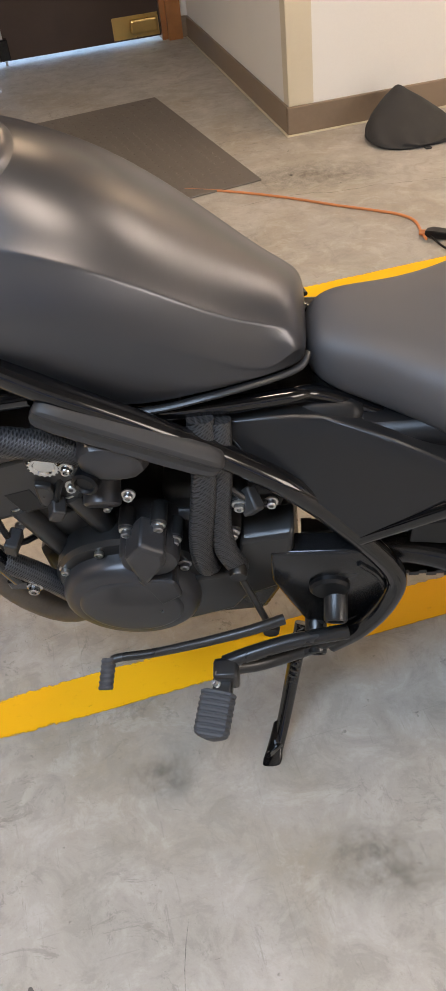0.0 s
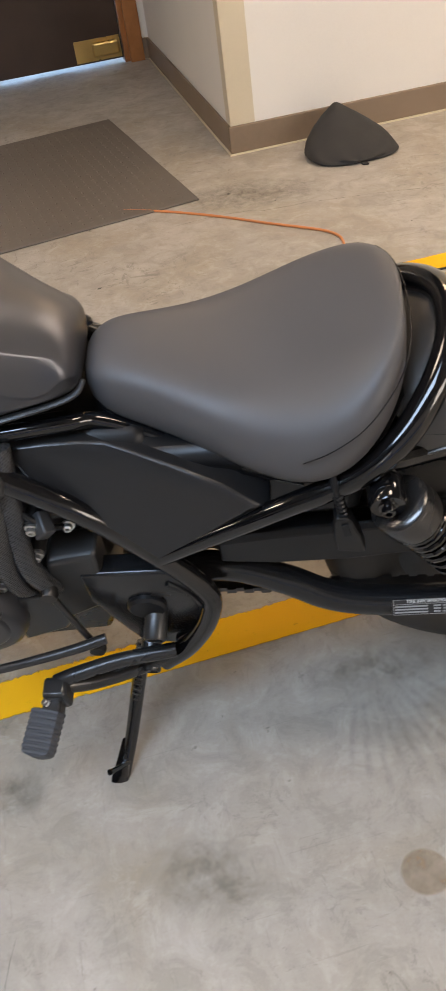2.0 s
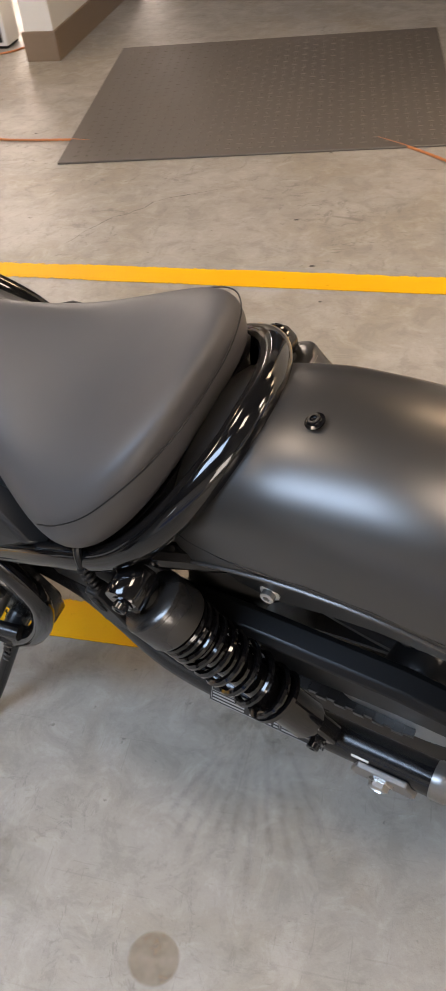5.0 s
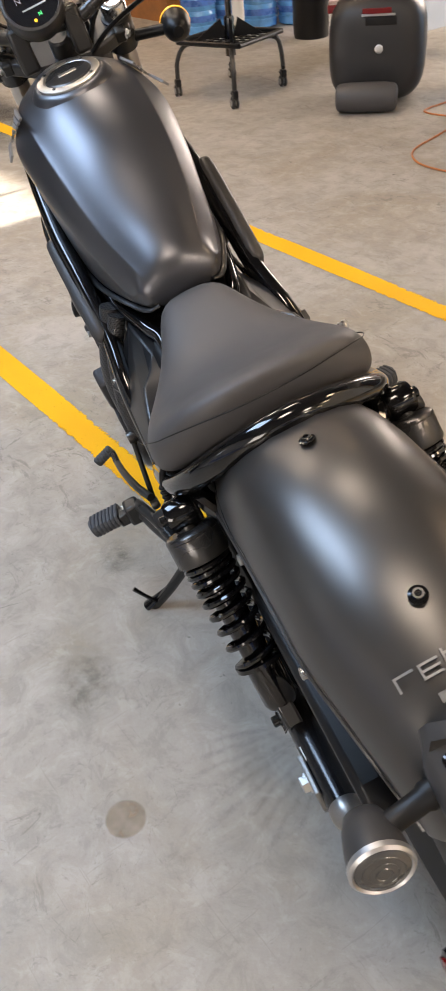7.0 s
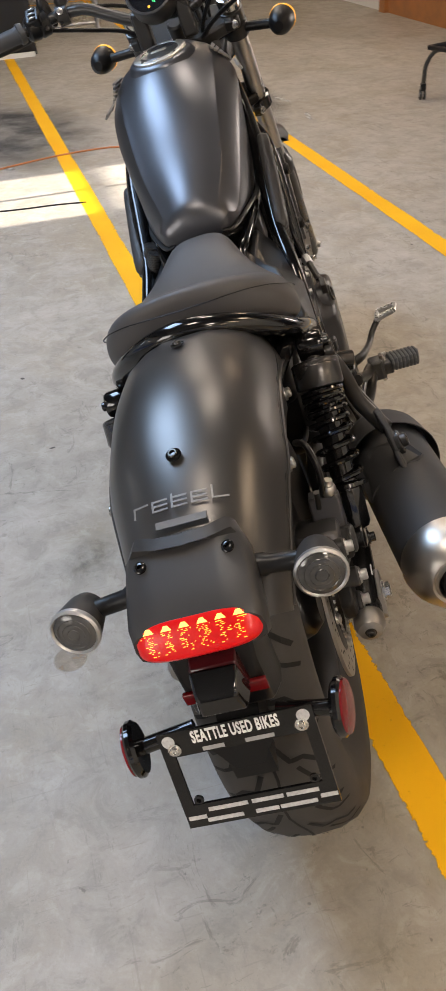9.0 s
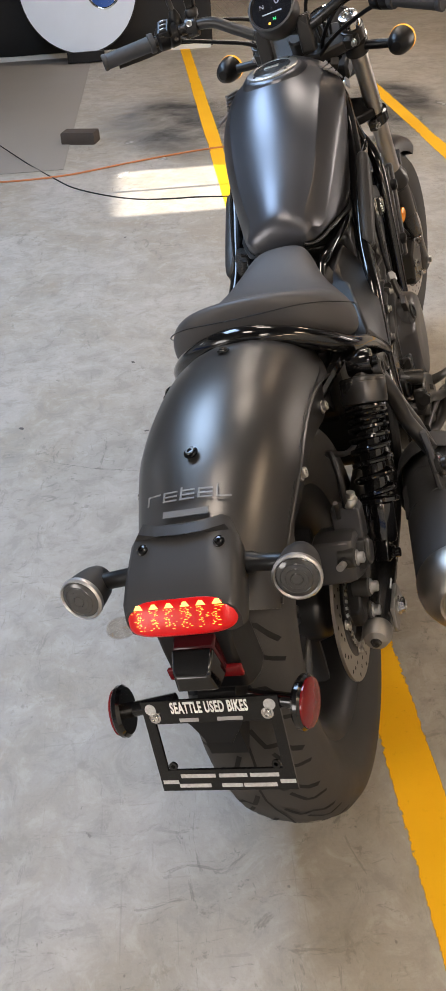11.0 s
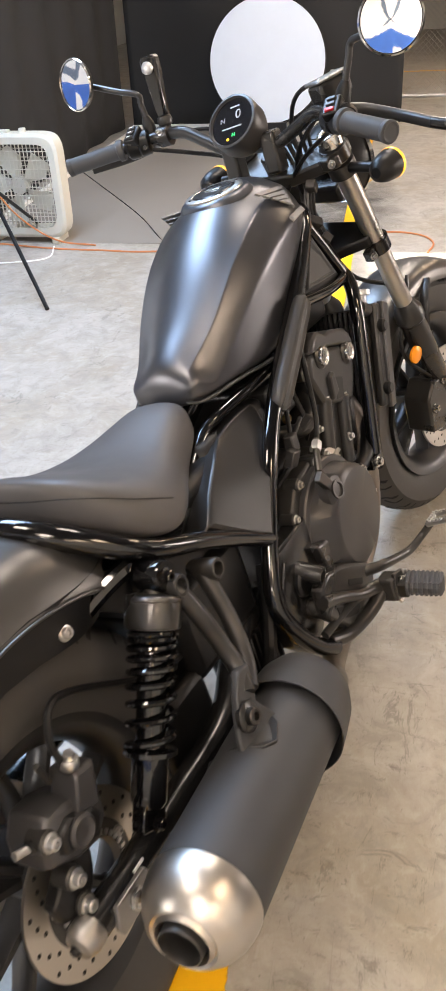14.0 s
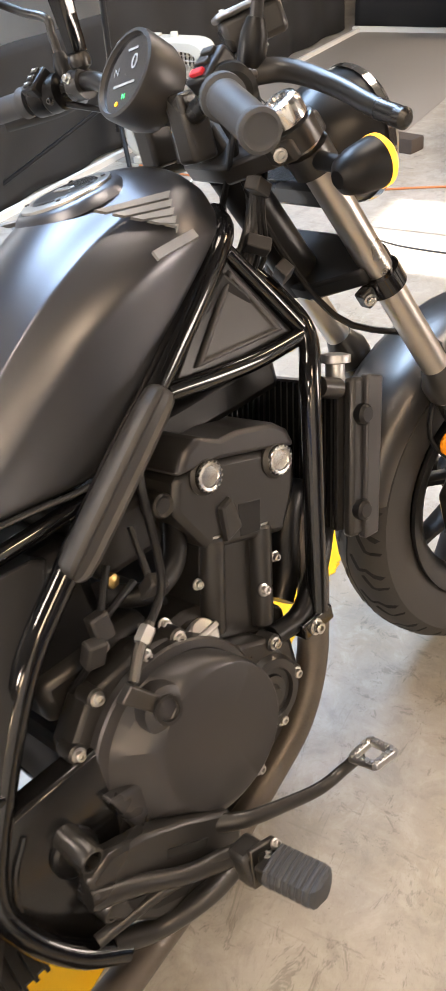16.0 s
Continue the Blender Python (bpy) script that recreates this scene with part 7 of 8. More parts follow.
grip((0.915, 0.287, 1.121), (0.864, 0.405, 1.119), "left_grip", "grey-black ribbed rubber grip")
grip((0.764, -0.262, 1.066), (0.703, -0.362, 1.034), "right_grip", "grey-black ribbed rubber grip")
for c, d, s in (((0.928, 0.255, 1.121), (-0.39, 0.92, 0), 1), ((0.785, -0.248, 1.070), (-0.52, -0.83, -0.2), -1)):
    m = Matrix.Translation(c) @ axis_to(d)
    sw = bp("switch_housing", lathe(bmesh.new(), [(0.018, -0.026), (0.0245, -0.022), (0.0260, -0.004), (0.0235, 0.000), (0.0260, 0.004), (0.0250, 0.022), (0.0190, 0.028)], m, 24), "plastic", label="black switch housing")
    up = (m.inverted().to_3x3() @ Vector((-0.6, 0, 0.8)))
    base = Matrix.Translation(m @ (up.normalized() * 0.024)) @ axis_to(m.to_3x3() @ up)
    bp("switch_pod", boxed(-0.016, 0.016, -0.020, 0.020, -0.012, 0.008, m=base), "plastic", sw, bevel=0.004)
    for k in range(3):
        b = bp("switch_button", boxed(-0.008, 0.008, -0.0035, 0.0035, 0.006, 0.0115, m=base @ Matrix.Translation((0, (k - 1) * 0.012, 0))), "red_paint" if s < 0 and k == 0 else "plastic_grey", sw, bevel=0.001)
        if s > 0:
            bp("switch_mark", boxed(-0.004, 0.004, -0.0012, 0.0012, 0.0121, 0.0125, m=base @ Matrix.Translation((0, (k - 1) * 0.012, 0))), "paper", sw, smooth=False)
    for k in (-1, 1):
        bolt(m @ Vector((0.022, 0.008 * k, 0.014 * k)), m.to_3x3() @ Vector((1, 0, 0)), 0.004, 0.006, sw, M["steel_dark"])
# levers and the brake fluid reservoir
bp("brake_lever", tube([(0.815, -0.225, 1.078), (0.850, -0.260, 1.072), (0.845, -0.320, 1.050), (0.815, -0.390, 1.024), (0.803, -0.420, 1.015)], [0.010, 0.0085, 0.0075, 0.0070, 0.0070], 12, flat=1.3), "engine", label="black brake lever")
bp("lever_ball", lathe(bmesh.new(), [(0.005, -0.008), (0.009, -0.004), (0.009, 0.004), (0.005, 0.008)], Matrix.Translation((0.802, -0.423, 1.014)) @ axis_to((-0.2, -1, -0.3)), 16), "engine")
bp("clutch_lever", tube([(0.958, 0.225, 1.118), (0.985, 0.262, 1.108), (0.970, 0.320, 1.100), (0.930, 0.395, 1.100)], [0.010, 0.0085, 0.0075, 0.007], 12, flat=1.3), "engine")
res = bp("fluid_reservoir", boxed(-0.032, 0.032, -0.024, 0.024, -0.018, 0.014, m=Matrix.Translation((0.880, -0.205, 1.118)) @ pose(0, 0, 0, 0, -8, -38)), "engine", label="black brake fluid reservoir", bevel=0.006)
bp("reservoir_lid", boxed(-0.034, 0.034, -0.026, 0.026, 0.014, 0.021, m=Matrix.Translation((0.880, -0.205, 1.118)) @ pose(0, 0, 0, 0, -8, -38)), "silver", res, bevel=0.004)
for u, v in ((0.025, 0.018), (-0.025, -0.018)):
    bolt(Matrix.Translation((0.880, -0.205, 1.118)) @ pose(0, 0, 0, 0, -8, -38) @ Vector((u, v, 0.020)), (0, 0, 1), 0.003, 0.003, res, M["steel"])
# mirrors
for c, elbow, foot, n in (((0.936, 0.368, 1.268), (0.950, 0.238, 1.212), (0.950, 0.232, 1.135), (-0.92, 0.22, 0.12)), ((0.790, -0.366, 1.187), (0.850, -0.272, 1.176), (0.835, -0.240, 1.090), (-0.93, -0.28, 0.045))):
    n = Vector(n).normalized()
    m = Matrix.Translation(c) @ axis_to(n)
    mir = bp("rear_view_mirror", lathe(bmesh.new(), [(0.001, -0.017), (0.020, -0.016), (0.038, -0.012), (0.049, -0.004), (0.0515, 0.002), (0.050, 0.005), (0.0475, 0.0055), (0.0470, 0.0035)], m, 40, False), "plastic", label="round black rear view mirror")
    bp("mirror_glass", lathe(bmesh.new(), [(0.0480, 0.0042), (0.001, 0.0048)], m, 40, False), "mirror", mir, "mirror glass", smooth=False)
    bp("mirror_rim", lathe(bmesh.new(), [(0.0478, 0.0045), (0.0495, 0.0070), (0.0520, 0.0040)], m, 40, False), "chrome", mir)
    bp("mirror_stem", tube([foot, Vector(foot).lerp(Vector(elbow), 0.7), elbow, Vector(elbow).lerp(Vector(c), 0.35), Vector(c) - n * 0.014], 0.0062, 12), "engine", mir)
    bp("stem_base", lathe(bmesh.new(), [(0.012, -0.010), (0.014, 0.0), (0.013, 0.020), (0.008, 0.034)], Matrix.Translation(foot) @ axis_to(Vector(elbow) - Vector(foot)), 16), "plastic", mir)
# phone holder on the left of the bar
ph = bp("phone_holder", skin([[Vector((0.950, 0.190, 1.160)).lerp(Vector((0.938, 0.178, 1.272)), t) + Vector((v * 0.012, u * w, 0)) for u, v in ((-1, -0.6), (-0.7, -1), (0.7, -1), (1, -0.6), (1, 0.6), (0.7, 1), (-0.7, 1), (-1, 0.6))] for t, w in ((0, 0.010), (0.12, 0.012), (0.4, 0.014), (0.75, 0.019), (0.94, 0.019), (1.0, 0.013))]), "gloss", label="black folding phone holder arm", bevel=0.001)
bp("holder_ball", lathe(bmesh.new(), [(0.006, -0.014), (0.014, -0.008), (0.016, 0), (0.014, 0.008), (0.006, 0.014)], Matrix.Translation((0.951, 0.192, 1.150)), 20), "engine", ph)
bp("holder_knob", lathe(bmesh.new(), [(0.012, 0), (0.012, 0.006), (0.009, 0.008)], Matrix.Translation((0.926, 0.179, 1.250)) @ axis_to((-1, 0, 0.1)), 18), "steel", ph)
bp("bar_clamp", lathe(bmesh.new(), [(0.013, -0.013), (0.021, -0.012), (0.021, 0.012), (0.013, 0.013)], Matrix.Translation((0.946, 0.198, 1.122)) @ axis_to((-0.1, 1, 0)), 20), "engine", ph)
bolt((0.928, 0.198, 1.132), (-1, 0, 0.4), 0.005, 0.008, ph)
# round instrument
MET = Matrix.Translation((0.872, -0.006, 1.108)) @ axis_to((-0.80, 0.05, 0.60))
met = bp("instrument", lathe(bmesh.new(), [(0.030, -0.050), (0.046, -0.046), (0.0525, -0.030), (0.0540, 0.004), (0.0525, 0.010), (0.0480, 0.011), (0.0460, 0.006)], MET, 48), "plastic_grey", label="round instrument with a dark digital display")
bp("display_glass", lathe(bmesh.new(), [(0.0475, 0.0060), (0.001, 0.0062)], MET, 48, False), "glass_black", met, smooth=False)
xa = (Matrix(MET.to_3x3()).inverted() @ Vector((0, -1, 0)))
IN = MET @ Matrix.Translation((0, 0, 0.0066)) @ pose(0, 0, 0, 0, 0, math.degrees(math.atan2(xa.y, xa.x)))
writing("0", IN @ Matrix.Translation((0.013, 0.012, 0)), 0.026, M["lcd"], met, depth=0.0002)
writing("N", IN @ Matrix.Translation((-0.022, 0.006, 0)), 0.014, M["lcd"], met, depth=0.0002)
for x, y, a in ((0.0, -0.012, 0.022), (0.005, 0.029, 0.010)):
    bp("display_bar", boxed(x - a, x + a, y - 0.0015, y + 0.0015, 0, 0.0003, m=IN), "lcd", met, smooth=False)
writing("N", IN @ Matrix.Translation((0.004, -0.027, 0)), 0.009, M["green_led"], met, depth=0.0002)
bp("warning_lamp", lathe(bmesh.new(), [(0.0030, 0), (0.0028, 0.0004)], IN @ Matrix.Translation((-0.008, -0.034, 0)), 12), "amber_led", met)
bp("instrument_bracket", tube([(0.905, 0.045, 1.060), (0.915, 0.035, 1.090), (0.905, 0.010, 1.100)], 0.008, 10), "engine", met)
bp("ignition_barrel", lathe(bmesh.new(), [(0.020, 0), (0.020, 0.030), (0.016, 0.034), (0.008, 0.034)], TURNED @ Matrix.Translation((-0.005, 0, 0.010)), 20), "engine")
bp("bar_cable", tube([(0.935, 0.235, 1.105), (0.965, 0.160, 1.075), (0.985, 0.080, 1.040), (0.990, 0.020, 0.980), (0.960, 0.000, 0.900)], 0.0045, 8), "plastic")
bp("bar_cable", tube([(0.800, -0.240, 1.060), (0.850, -0.190, 1.045), (0.905, -0.110, 1.010), (0.935, -0.050, 0.960), (0.930, -0.010, 0.900)], 0.0045, 8), "plastic")
bp("bar_cable", tube([(0.945, 0.220, 1.120), (1.000, 0.130, 1.110), (1.040, 0.040, 1.060), (1.020, 0.000, 0.960)], 0.004, 8), "plastic")
bp("bar_cable", tube([(0.870, -0.200, 1.095), (0.960, -0.140, 1.130), (1.020, -0.060, 1.100), (1.010, -0.030, 0.960)], 0.0045, 8), "plastic")

# ---------------------------------------------------------------- things round the motorcycle
def tpart(name, bm, mat, parent, label="", **k):
    return part(name, bm, M[mat], parent, label, **k)


def single(name, bm, mat, label, category, m=None, group="", **k):
    ob = part(name, bm, M[mat], None, "", **k)
    if m is not None:
        ob.matrix_world = m
    return tagged(ob, label, category, group)


# rubber mat with raised diamonds
MAT = ROOM @ pose(-0.118, -2.149, 0, 0, 0, 7.5)
mat_ = thing("floor_mat", "dark grey rubber mat with raised diamond tread", "floor mat", MAT)
tpart("sheet", boxed(0, 1.40, -1.24, 0, 0.0, 0.008), "mat", mat_, bevel=0.003)
bm = bmesh.new()
for i in range(34):
    for j in range(30):
        x, y = 0.05 + i * 0.0392, -0.05 - j * 0.0392
        c, s_ = (0.014, 0.005) if (i + j) % 2 else (0.005, 0.014)
        top = bm.verts.new((x, y, 0.0105))
        ring = [bm.verts.new((x + u, y + v, 0.0078)) for u, v in ((c, 0), (0, s_), (-c, 0), (0, -s_))]
        for k in range(4):
            bm.faces.new((ring[k], ring[(k + 1) % 4], top))
tagged(tpart("diamond_tread", bm, "mat", mat_, smooth=False), kind="stuff")

# black pouch against the baseboard
BAG = pose(-0.085, -2.415, 0, 0, 0, 16)
rings = []
for k, (y, w, zt, lean) in enumerate(((-0.125, 0.070, 0.175, 0.020), (-0.110, 0.125, 0.178, 0.016), (-0.080, 0.168, 0.160, 0.010), (-0.030, 0.186, 0.118, 0.004), (0.025, 0.186, 0.078, 0.0), (0.075, 0.165, 0.050, 0.0), (0.110, 0.118, 0.030, 0.0), (0.128, 0.050, 0.016, 0.0))):
    ring = []
    for i in range(28):
        a = math.pi * i / 27
        peak = max(0.0, 1 - abs(a - 1.45) / 1.45) ** 0.85
        wob = 0.007 * math.sin(4 * a + 1.7 * k) + 0.004 * math.sin(9 * a + k)
        ring.append((w * math.cos(a) + lean, y + wob, max(0.0, zt * (0.62 * peak + 0.38 * math.sin(a) ** 0.6) + wob * 0.5) if 0 < i < 27 else 0.0))
    rings.append(ring)
bag = thing("pouch", "black fabric pouch slumped on the floor by the baseboard", "bag", BAG)
tpart("body", skin(rings), "fabric", bag, subd=1)
tpart("piping", tube([(0.178 * math.cos(a), -0.02 + 0.145 * math.sin(a), 0.012) for a in [math.pi * i / 12 for i in range(13)]], 0.004, 8), "fabric", bag)
tpart("strap_tab", boxed(-0.012, 0.012, 0.118, 0.150, 0.0, 0.006), "fabric", bag, bevel=0.002)


# cords
def cord(name, points, r, mat, label, category="cord"):
    return single(name, tube([(x, y, z if len(q) > 2 else r) for q in points for x, y, z in [(q[0], q[1], q[2] if len(q) > 2 else r)]], r, 8, per=5), mat, label, category)


cord("extension_cord", [(-0.005, -1.480, 0.012), (0.000, -1.545), (0.010, -1.633), (0.050, -1.690), (0.120, -1.735), (0.250, -1.805), (0.399, -1.893), (0.530, -1.960), (0.662, -2.016), (0.80, -2.06, 0.004)], 0.0046, "cord_orange", "orange extension cord lying on the concrete")
plug = thing("cord_plug", "black plug block at the end of an orange cord", "plug", pose(-0.055, -1.500, 0.0, 0, 0, -25))
tpart("block", skin([[(x, y * w, 0.016 + z * w * 0.7) for y, z in ((-1, -1), (1, -1), (1.1, 0), (1, 1), (-1, 1), (-1.1, 0))] for x, w in ((-0.055, 0.010), (-0.035, 0.016), (0.030, 0.018), (0.050, 0.012))]), "plastic", plug, bevel=0.002)
tpart("collar", rod(bmesh.new(), (0.045, 0, 0.014), (0.070, 0, 0.012), 0.009), "cord_orange", plug)
cord("charger_cord", [(-0.020, -1.490, 0.014), (-0.06, -1.42), (-0.12, -1.365), (-0.183, -1.339), (-0.28, -1.345), (-0.382, -1.376), (-0.55, -1.40), (-0.75, -1.36), (-1.0, -1.38)], 0.0035, "plastic", "thin black cord lying over the yellow line")
cord("extension_cord", [(1.80, -1.72, 0.004), (1.884, -1.701), (2.02, -1.655), (2.161, -1.620), (2.32, -1.630), (2.461, -1.628), (2.62, -1.560), (2.736, -1.542), (2.85, -1.575), (2.938, -1.648), (3.03, -1.790), (3.137, -1.952), (3.22, -2.035), (3.309, -2.038), (3.42, -1.985), (3.50, -2.02), (3.60, -2.30)], 0.0046, "cord_orange", "orange extension cord in loose bends")
cord("extension_cord", [(3.60, -2.36), (3.42, -2.44, 0.006), (3.25, -2.36), (3.05, -2.38), (2.86, -2.44), (2.80, -2.56)], 0.0046, "cord_orange", "orange extension cord looped before a white box")
cord("extension_cord", [(3.02, 2.95, 0.012), (3.06, 2.60), (3.12, 2.30), (3.16, 2.10), (3.28, 1.85), (3.50, 1.60), (3.74, 1.30), (3.86, 1.10), (3.93, 0.90), (3.90, 0.76), (3.78, 0.67), (3.62, 0.655)], 0.0050, "cord_orange", "orange extension cord crossing the floor ahead")
cord("extension_cord", [(3.02, 2.95, 0.35), (3.06, 2.80, 0.16), (3.13, 2.62, 0.03), (3.19, 2.40)], 0.0050, "cord_orange", "orange cord hanging from the box fan")
cord("black_cord", [(3.60, 2.75, 0.30), (3.70, 2.45, 0.05), (3.45, 2.15), (3.20, 1.90), (3.055, 1.740), (2.94, 1.52), (2.892, 1.333), (2.91, 1.18), (2.943, 1.048), (2.96, 0.90)], 0.0035, "plastic", "thin black cord trailing over the floor")
cord("white_cord", [(3.10, 2.62), (2.92, 2.52), (2.80, 2.62), (2.70, 2.85), (2.66, 3.10)], 0.004, "paper", "white fan cord on the floor")

# stains and marks worn into the floor
def stain(name, x, y, rx, ry, mat, label, turn=0.0):
    bm = bmesh.new()
    n = 40
    c = bm.verts.new((0, 0, 0.0012))
    ring = [bm.verts.new((rx * (1 + 0.10 * noise.noise((math.cos(a) * 2, math.sin(a) * 2, x * 9))) * math.cos(a), ry * (1 + 0.10 * noise.noise((math.cos(a) * 2, math.sin(a) * 2, y * 9 + 3))) * math.sin(a), 0.0012)) for a in [2 * math.pi * i / n for i in range(n)]]
    for i in range(n):
        bm.faces.new((c, ring[i], ring[(i + 1) % n]))
    ob = part(name, bm, M[mat], None, "", smooth=False)
    ob.matrix_world = pose(x, y, 0, 0, 0, turn)
    return tagged(ob, label, "stain", kind="structure")


stain("floor_stain", 0.020, 0.498, 0.036, 0.036, "stain_round", "small round brown stain on the concrete")
stain("floor_stain", 0.330, 0.500, 0.100, 0.080, "stain_dark", "blotchy dark oil stain on the concrete")
stain("floor_stain", 0.66, 0.36, 0.070, 0.045, "stain_dark", "faint dark stain on the concrete")
stain("floor_stain", 0.30, -2.10, 0.30, 0.16, "stain_dark", "dirty patch before the baseboard")
stain("floor_stain", 4.4, 1.55, 0.95, 0.55, "stain_damp", "dark damp patch on the far floor", 25)
stain("floor_stain", 4.9, 0.2, 0.9, 0.35, "stain_damp", "dark damp patch on the far floor", 10)
for k, (x, y, rx, ry, tn) in enumerate(((3.95, 1.72, 0.06, 0.035, 10), (3.62, 1.42, 0.05, 0.03, 40), (4.55, 0.05, 0.10, 0.03, 20), (4.4, -0.25, 0.12, 0.02, 5), (4.9, -0.1, 0.12, 0.03, 30), (3.3, 1.55, 0.07, 0.03, 0))):
    stain("paint_splash", x, y, rx, ry, "splash", "splash of white paint on the floor", tn)
random.seed(7)
for k in range(46):
    x, y = random.uniform(-1.2, 3.2), random.uniform(-2.6, 1.3)
    stain("floor_speck", x, y, random.uniform(0.003, 0.009), random.uniform(0.002, 0.006), "stain_speck", "dark speck trodden into the concrete", random.uniform(0, 180))


def crack(points, wide):
    bm = bmesh.new()
    line = smooth_path([(x, y, 0.0013) for x, y in points], 8)
    row = []
    for i, p in enumerate(line):
        d = (line[min(i + 1, len(line) - 1)] - line[max(0, i - 1)]).normalized()
        o = Vector((-d.y, d.x, 0))
        w = wide * (0.5 + 0.8 * abs(noise.noise((i * 0.7, wide * 900, 0))))
        q = p + o * 0.010 * noise.noise((i * 0.45, 3.1, wide * 500))
        row.append((bm.verts.new(q - o * w), bm.verts.new(q + o * w)))
    for a, b in zip(row, row[1:]):
        bm.faces.new((a[0], a[1], b[1], b[0]))
    return tagged(part("floor_crack", bm, M["crack"], None, "", smooth=False), "thin crack across the concrete floor", "crack", kind="structure")


crack([(0.75, -1.80), (0.403, -1.929), (0.25, -1.93), (0.091, -1.966), (-0.20, -1.985), (-0.459, -1.99), (-0.9, -2.03), (-1.5, -2.02)], 0.0016)
crack([(1.426, -0.884), (1.39, -1.05), (1.358, -1.217), (1.30, -1.32), (1.26, -1.415), (1.05, -1.60)], 0.0016)
crack([(0.62, 1.02), (0.60, 0.80), (0.605, 0.55)], 0.0007)
# scuff rays left by a turning tyre
for k in range(10):
    a = radians(84 + k * 6.0)
    r = 0.19 + 0.025 * (k % 3)
    stain("floor_scuff", 0.085 + r * math.cos(a), 0.07 + r * math.sin(a), 0.105 + 0.02 * (k % 2), 0.0085, "scuff", "faint rubbed tyre mark on the concrete", 84 + k * 6.0)
stain("floor_stain", 0.06, 0.135, 0.15, 0.055, "stain_dark", "brown smear where a tyre turned", 10)

# ---- wheeled workshop stool
ST = thing("workshop_stool", "black rolling workshop stool with a tool tray and casters", "stool", pose(4.55, -1.29, 0))
feet = [(4.875 - 4.55, -1.403 + 1.29), (4.640 - 4.55, -0.972 + 1.29), (4.150 - 4.55, -1.163 + 1.29), (4.462 - 4.55, -1.585 + 1.29)]
for x, y in feet:
    d = Vector((x, y, 0)).normalized()
    tpart("leg", tube([d * 0.17 + Vector((0, 0, 0.285)), d * 0.27 + Vector((0, 0, 0.275)), Vector((x, y, 0)) * 0.97 + Vector((0, 0, 0.20)), Vector((x, y, 0.10))], 0.0135, 10), "engine", ST)
    cast = tpart("caster", boxed(x - 0.022, x + 0.022, y - 0.016, y + 0.016, 0.055, 0.098), "plastic", ST, bevel=0.006)
    for s in (1, -1):
        tpart("caster_wheel", lathe(bmesh.new(), [(0.026, -0.007), (0.031, -0.004), (0.031, 0.004), (0.026, 0.007), (0.012, 0.008), (0.010, 0.006)], pose(x + 0.012, y + s * 0.012, 0.031, 90), 20), "rubber", cast)
        tpart("wheel_hub", lathe(bmesh.new(), [(0.017, -0.0085), (0.017, 0.0085)], pose(x + 0.012, y + s * 0.012, 0.031, 90), 16), "steel", cast)
    tpart("brake_tab", boxed(x + 0.015, x + 0.055, y - 0.010, y + 0.010, 0.070, 0.078), "plastic", cast, bevel=0.002)
TR = pose(0, 0, 0, 0, 0, 35)
for a, b in (((-0.22, -0.22), (0.22, -0.22)), ((0.22, -0.22), (0.22, 0.22)), ((0.22, 0.22), (-0.22, 0.22)), ((-0.22, 0.22), (-0.22, -0.22))):
    tpart("tray_rim", rod(bmesh.new(), TR @ Vector((*a, 0.300)), TR @ Vector((*b, 0.300)), 0.014, steps=10), "plastic", ST)
grid = bmesh.new()
for k in range(8):
    t = -0.21 + k * 0.06
    box(grid, t - 0.006, t + 0.006, -0.21, 0.21, 0.285, 0.292, TR)
    box(grid, -0.21, 0.21, t - 0.006, t + 0.006, 0.285, 0.292, TR)
tpart("tray_grid", grid, "plastic", ST, smooth=False)
for u, v in ((1, 1), (1, -1), (-1, 1), (-1, -1)):
    tpart("tray_gusset", slab([(0.02, 0), (0.20, 0.0), (0.05, 0.10)], TR @ pose(0, 0, 0.300, 90, 0, math.degrees(math.atan2(v, u))), 0.010), "plastic", ST)
tpart("column", lathe(bmesh.new(), [(0.030, 0.20), (0.030, 0.40), (0.026, 0.41), (0.018, 0.411), (0.018, 0.55)], Matrix(), 20), "gloss", ST)
tpart("gas_lift", rod(bmesh.new(), (0, 0, 0.40), (0, 0, 0.58), 0.013), "chrome", ST)
tpart("seat", lathe(bmesh.new(), [(0.06, 0.555), (0.185, 0.565), (0.205, 0.585), (0.205, 0.625), (0.180, 0.645), (0.05, 0.648)], Matrix(), 36), "seat", ST)

# ---- hard luggage case standing on end
CA = thing("luggage_case", "black motorcycle top case with a red reflector, standing on end", "luggage case", pose(3.93, -1.94, 0, 0, 0, 60))
rings = []
for y, k, z0 in ((0.16, 0.86, 0.030), (0.12, 0.97, 0.008), (0.02, 1.0, 0.0), (-0.10, 1.0, 0.0), (-0.18, 0.95, 0.014), (-0.215, 0.84, 0.04), (-0.235, 0.60, 0.10)):
    ring = []
    for i in range(28):
        a = 2 * math.pi * i / 28
        cx, cz = math.cos(a), math.sin(a)
        ring.append((0.265 * k * math.copysign(abs(cx) ** 0.55, cx), -y, 0.27 + (0.27 * k) * math.copysign(abs(cz) ** 0.6, cz)))
    rings.append(ring)
body = tpart("shell", skin(rings), "case", CA, subd=1)
tpart("seam", skin([[(1.012 * x, -0.115 + d, 0.27 + 1.012 * (z - 0.27)) for x, y, z in rings[2]] for d in (-0.008, 0.008)], ends=False), "gloss", CA)
tpart("reflector", boxed(-0.075, 0.075, 0.228, 0.238, 0.452, 0.478), "red_lens", CA, "red reflector strip", bevel=0.003)
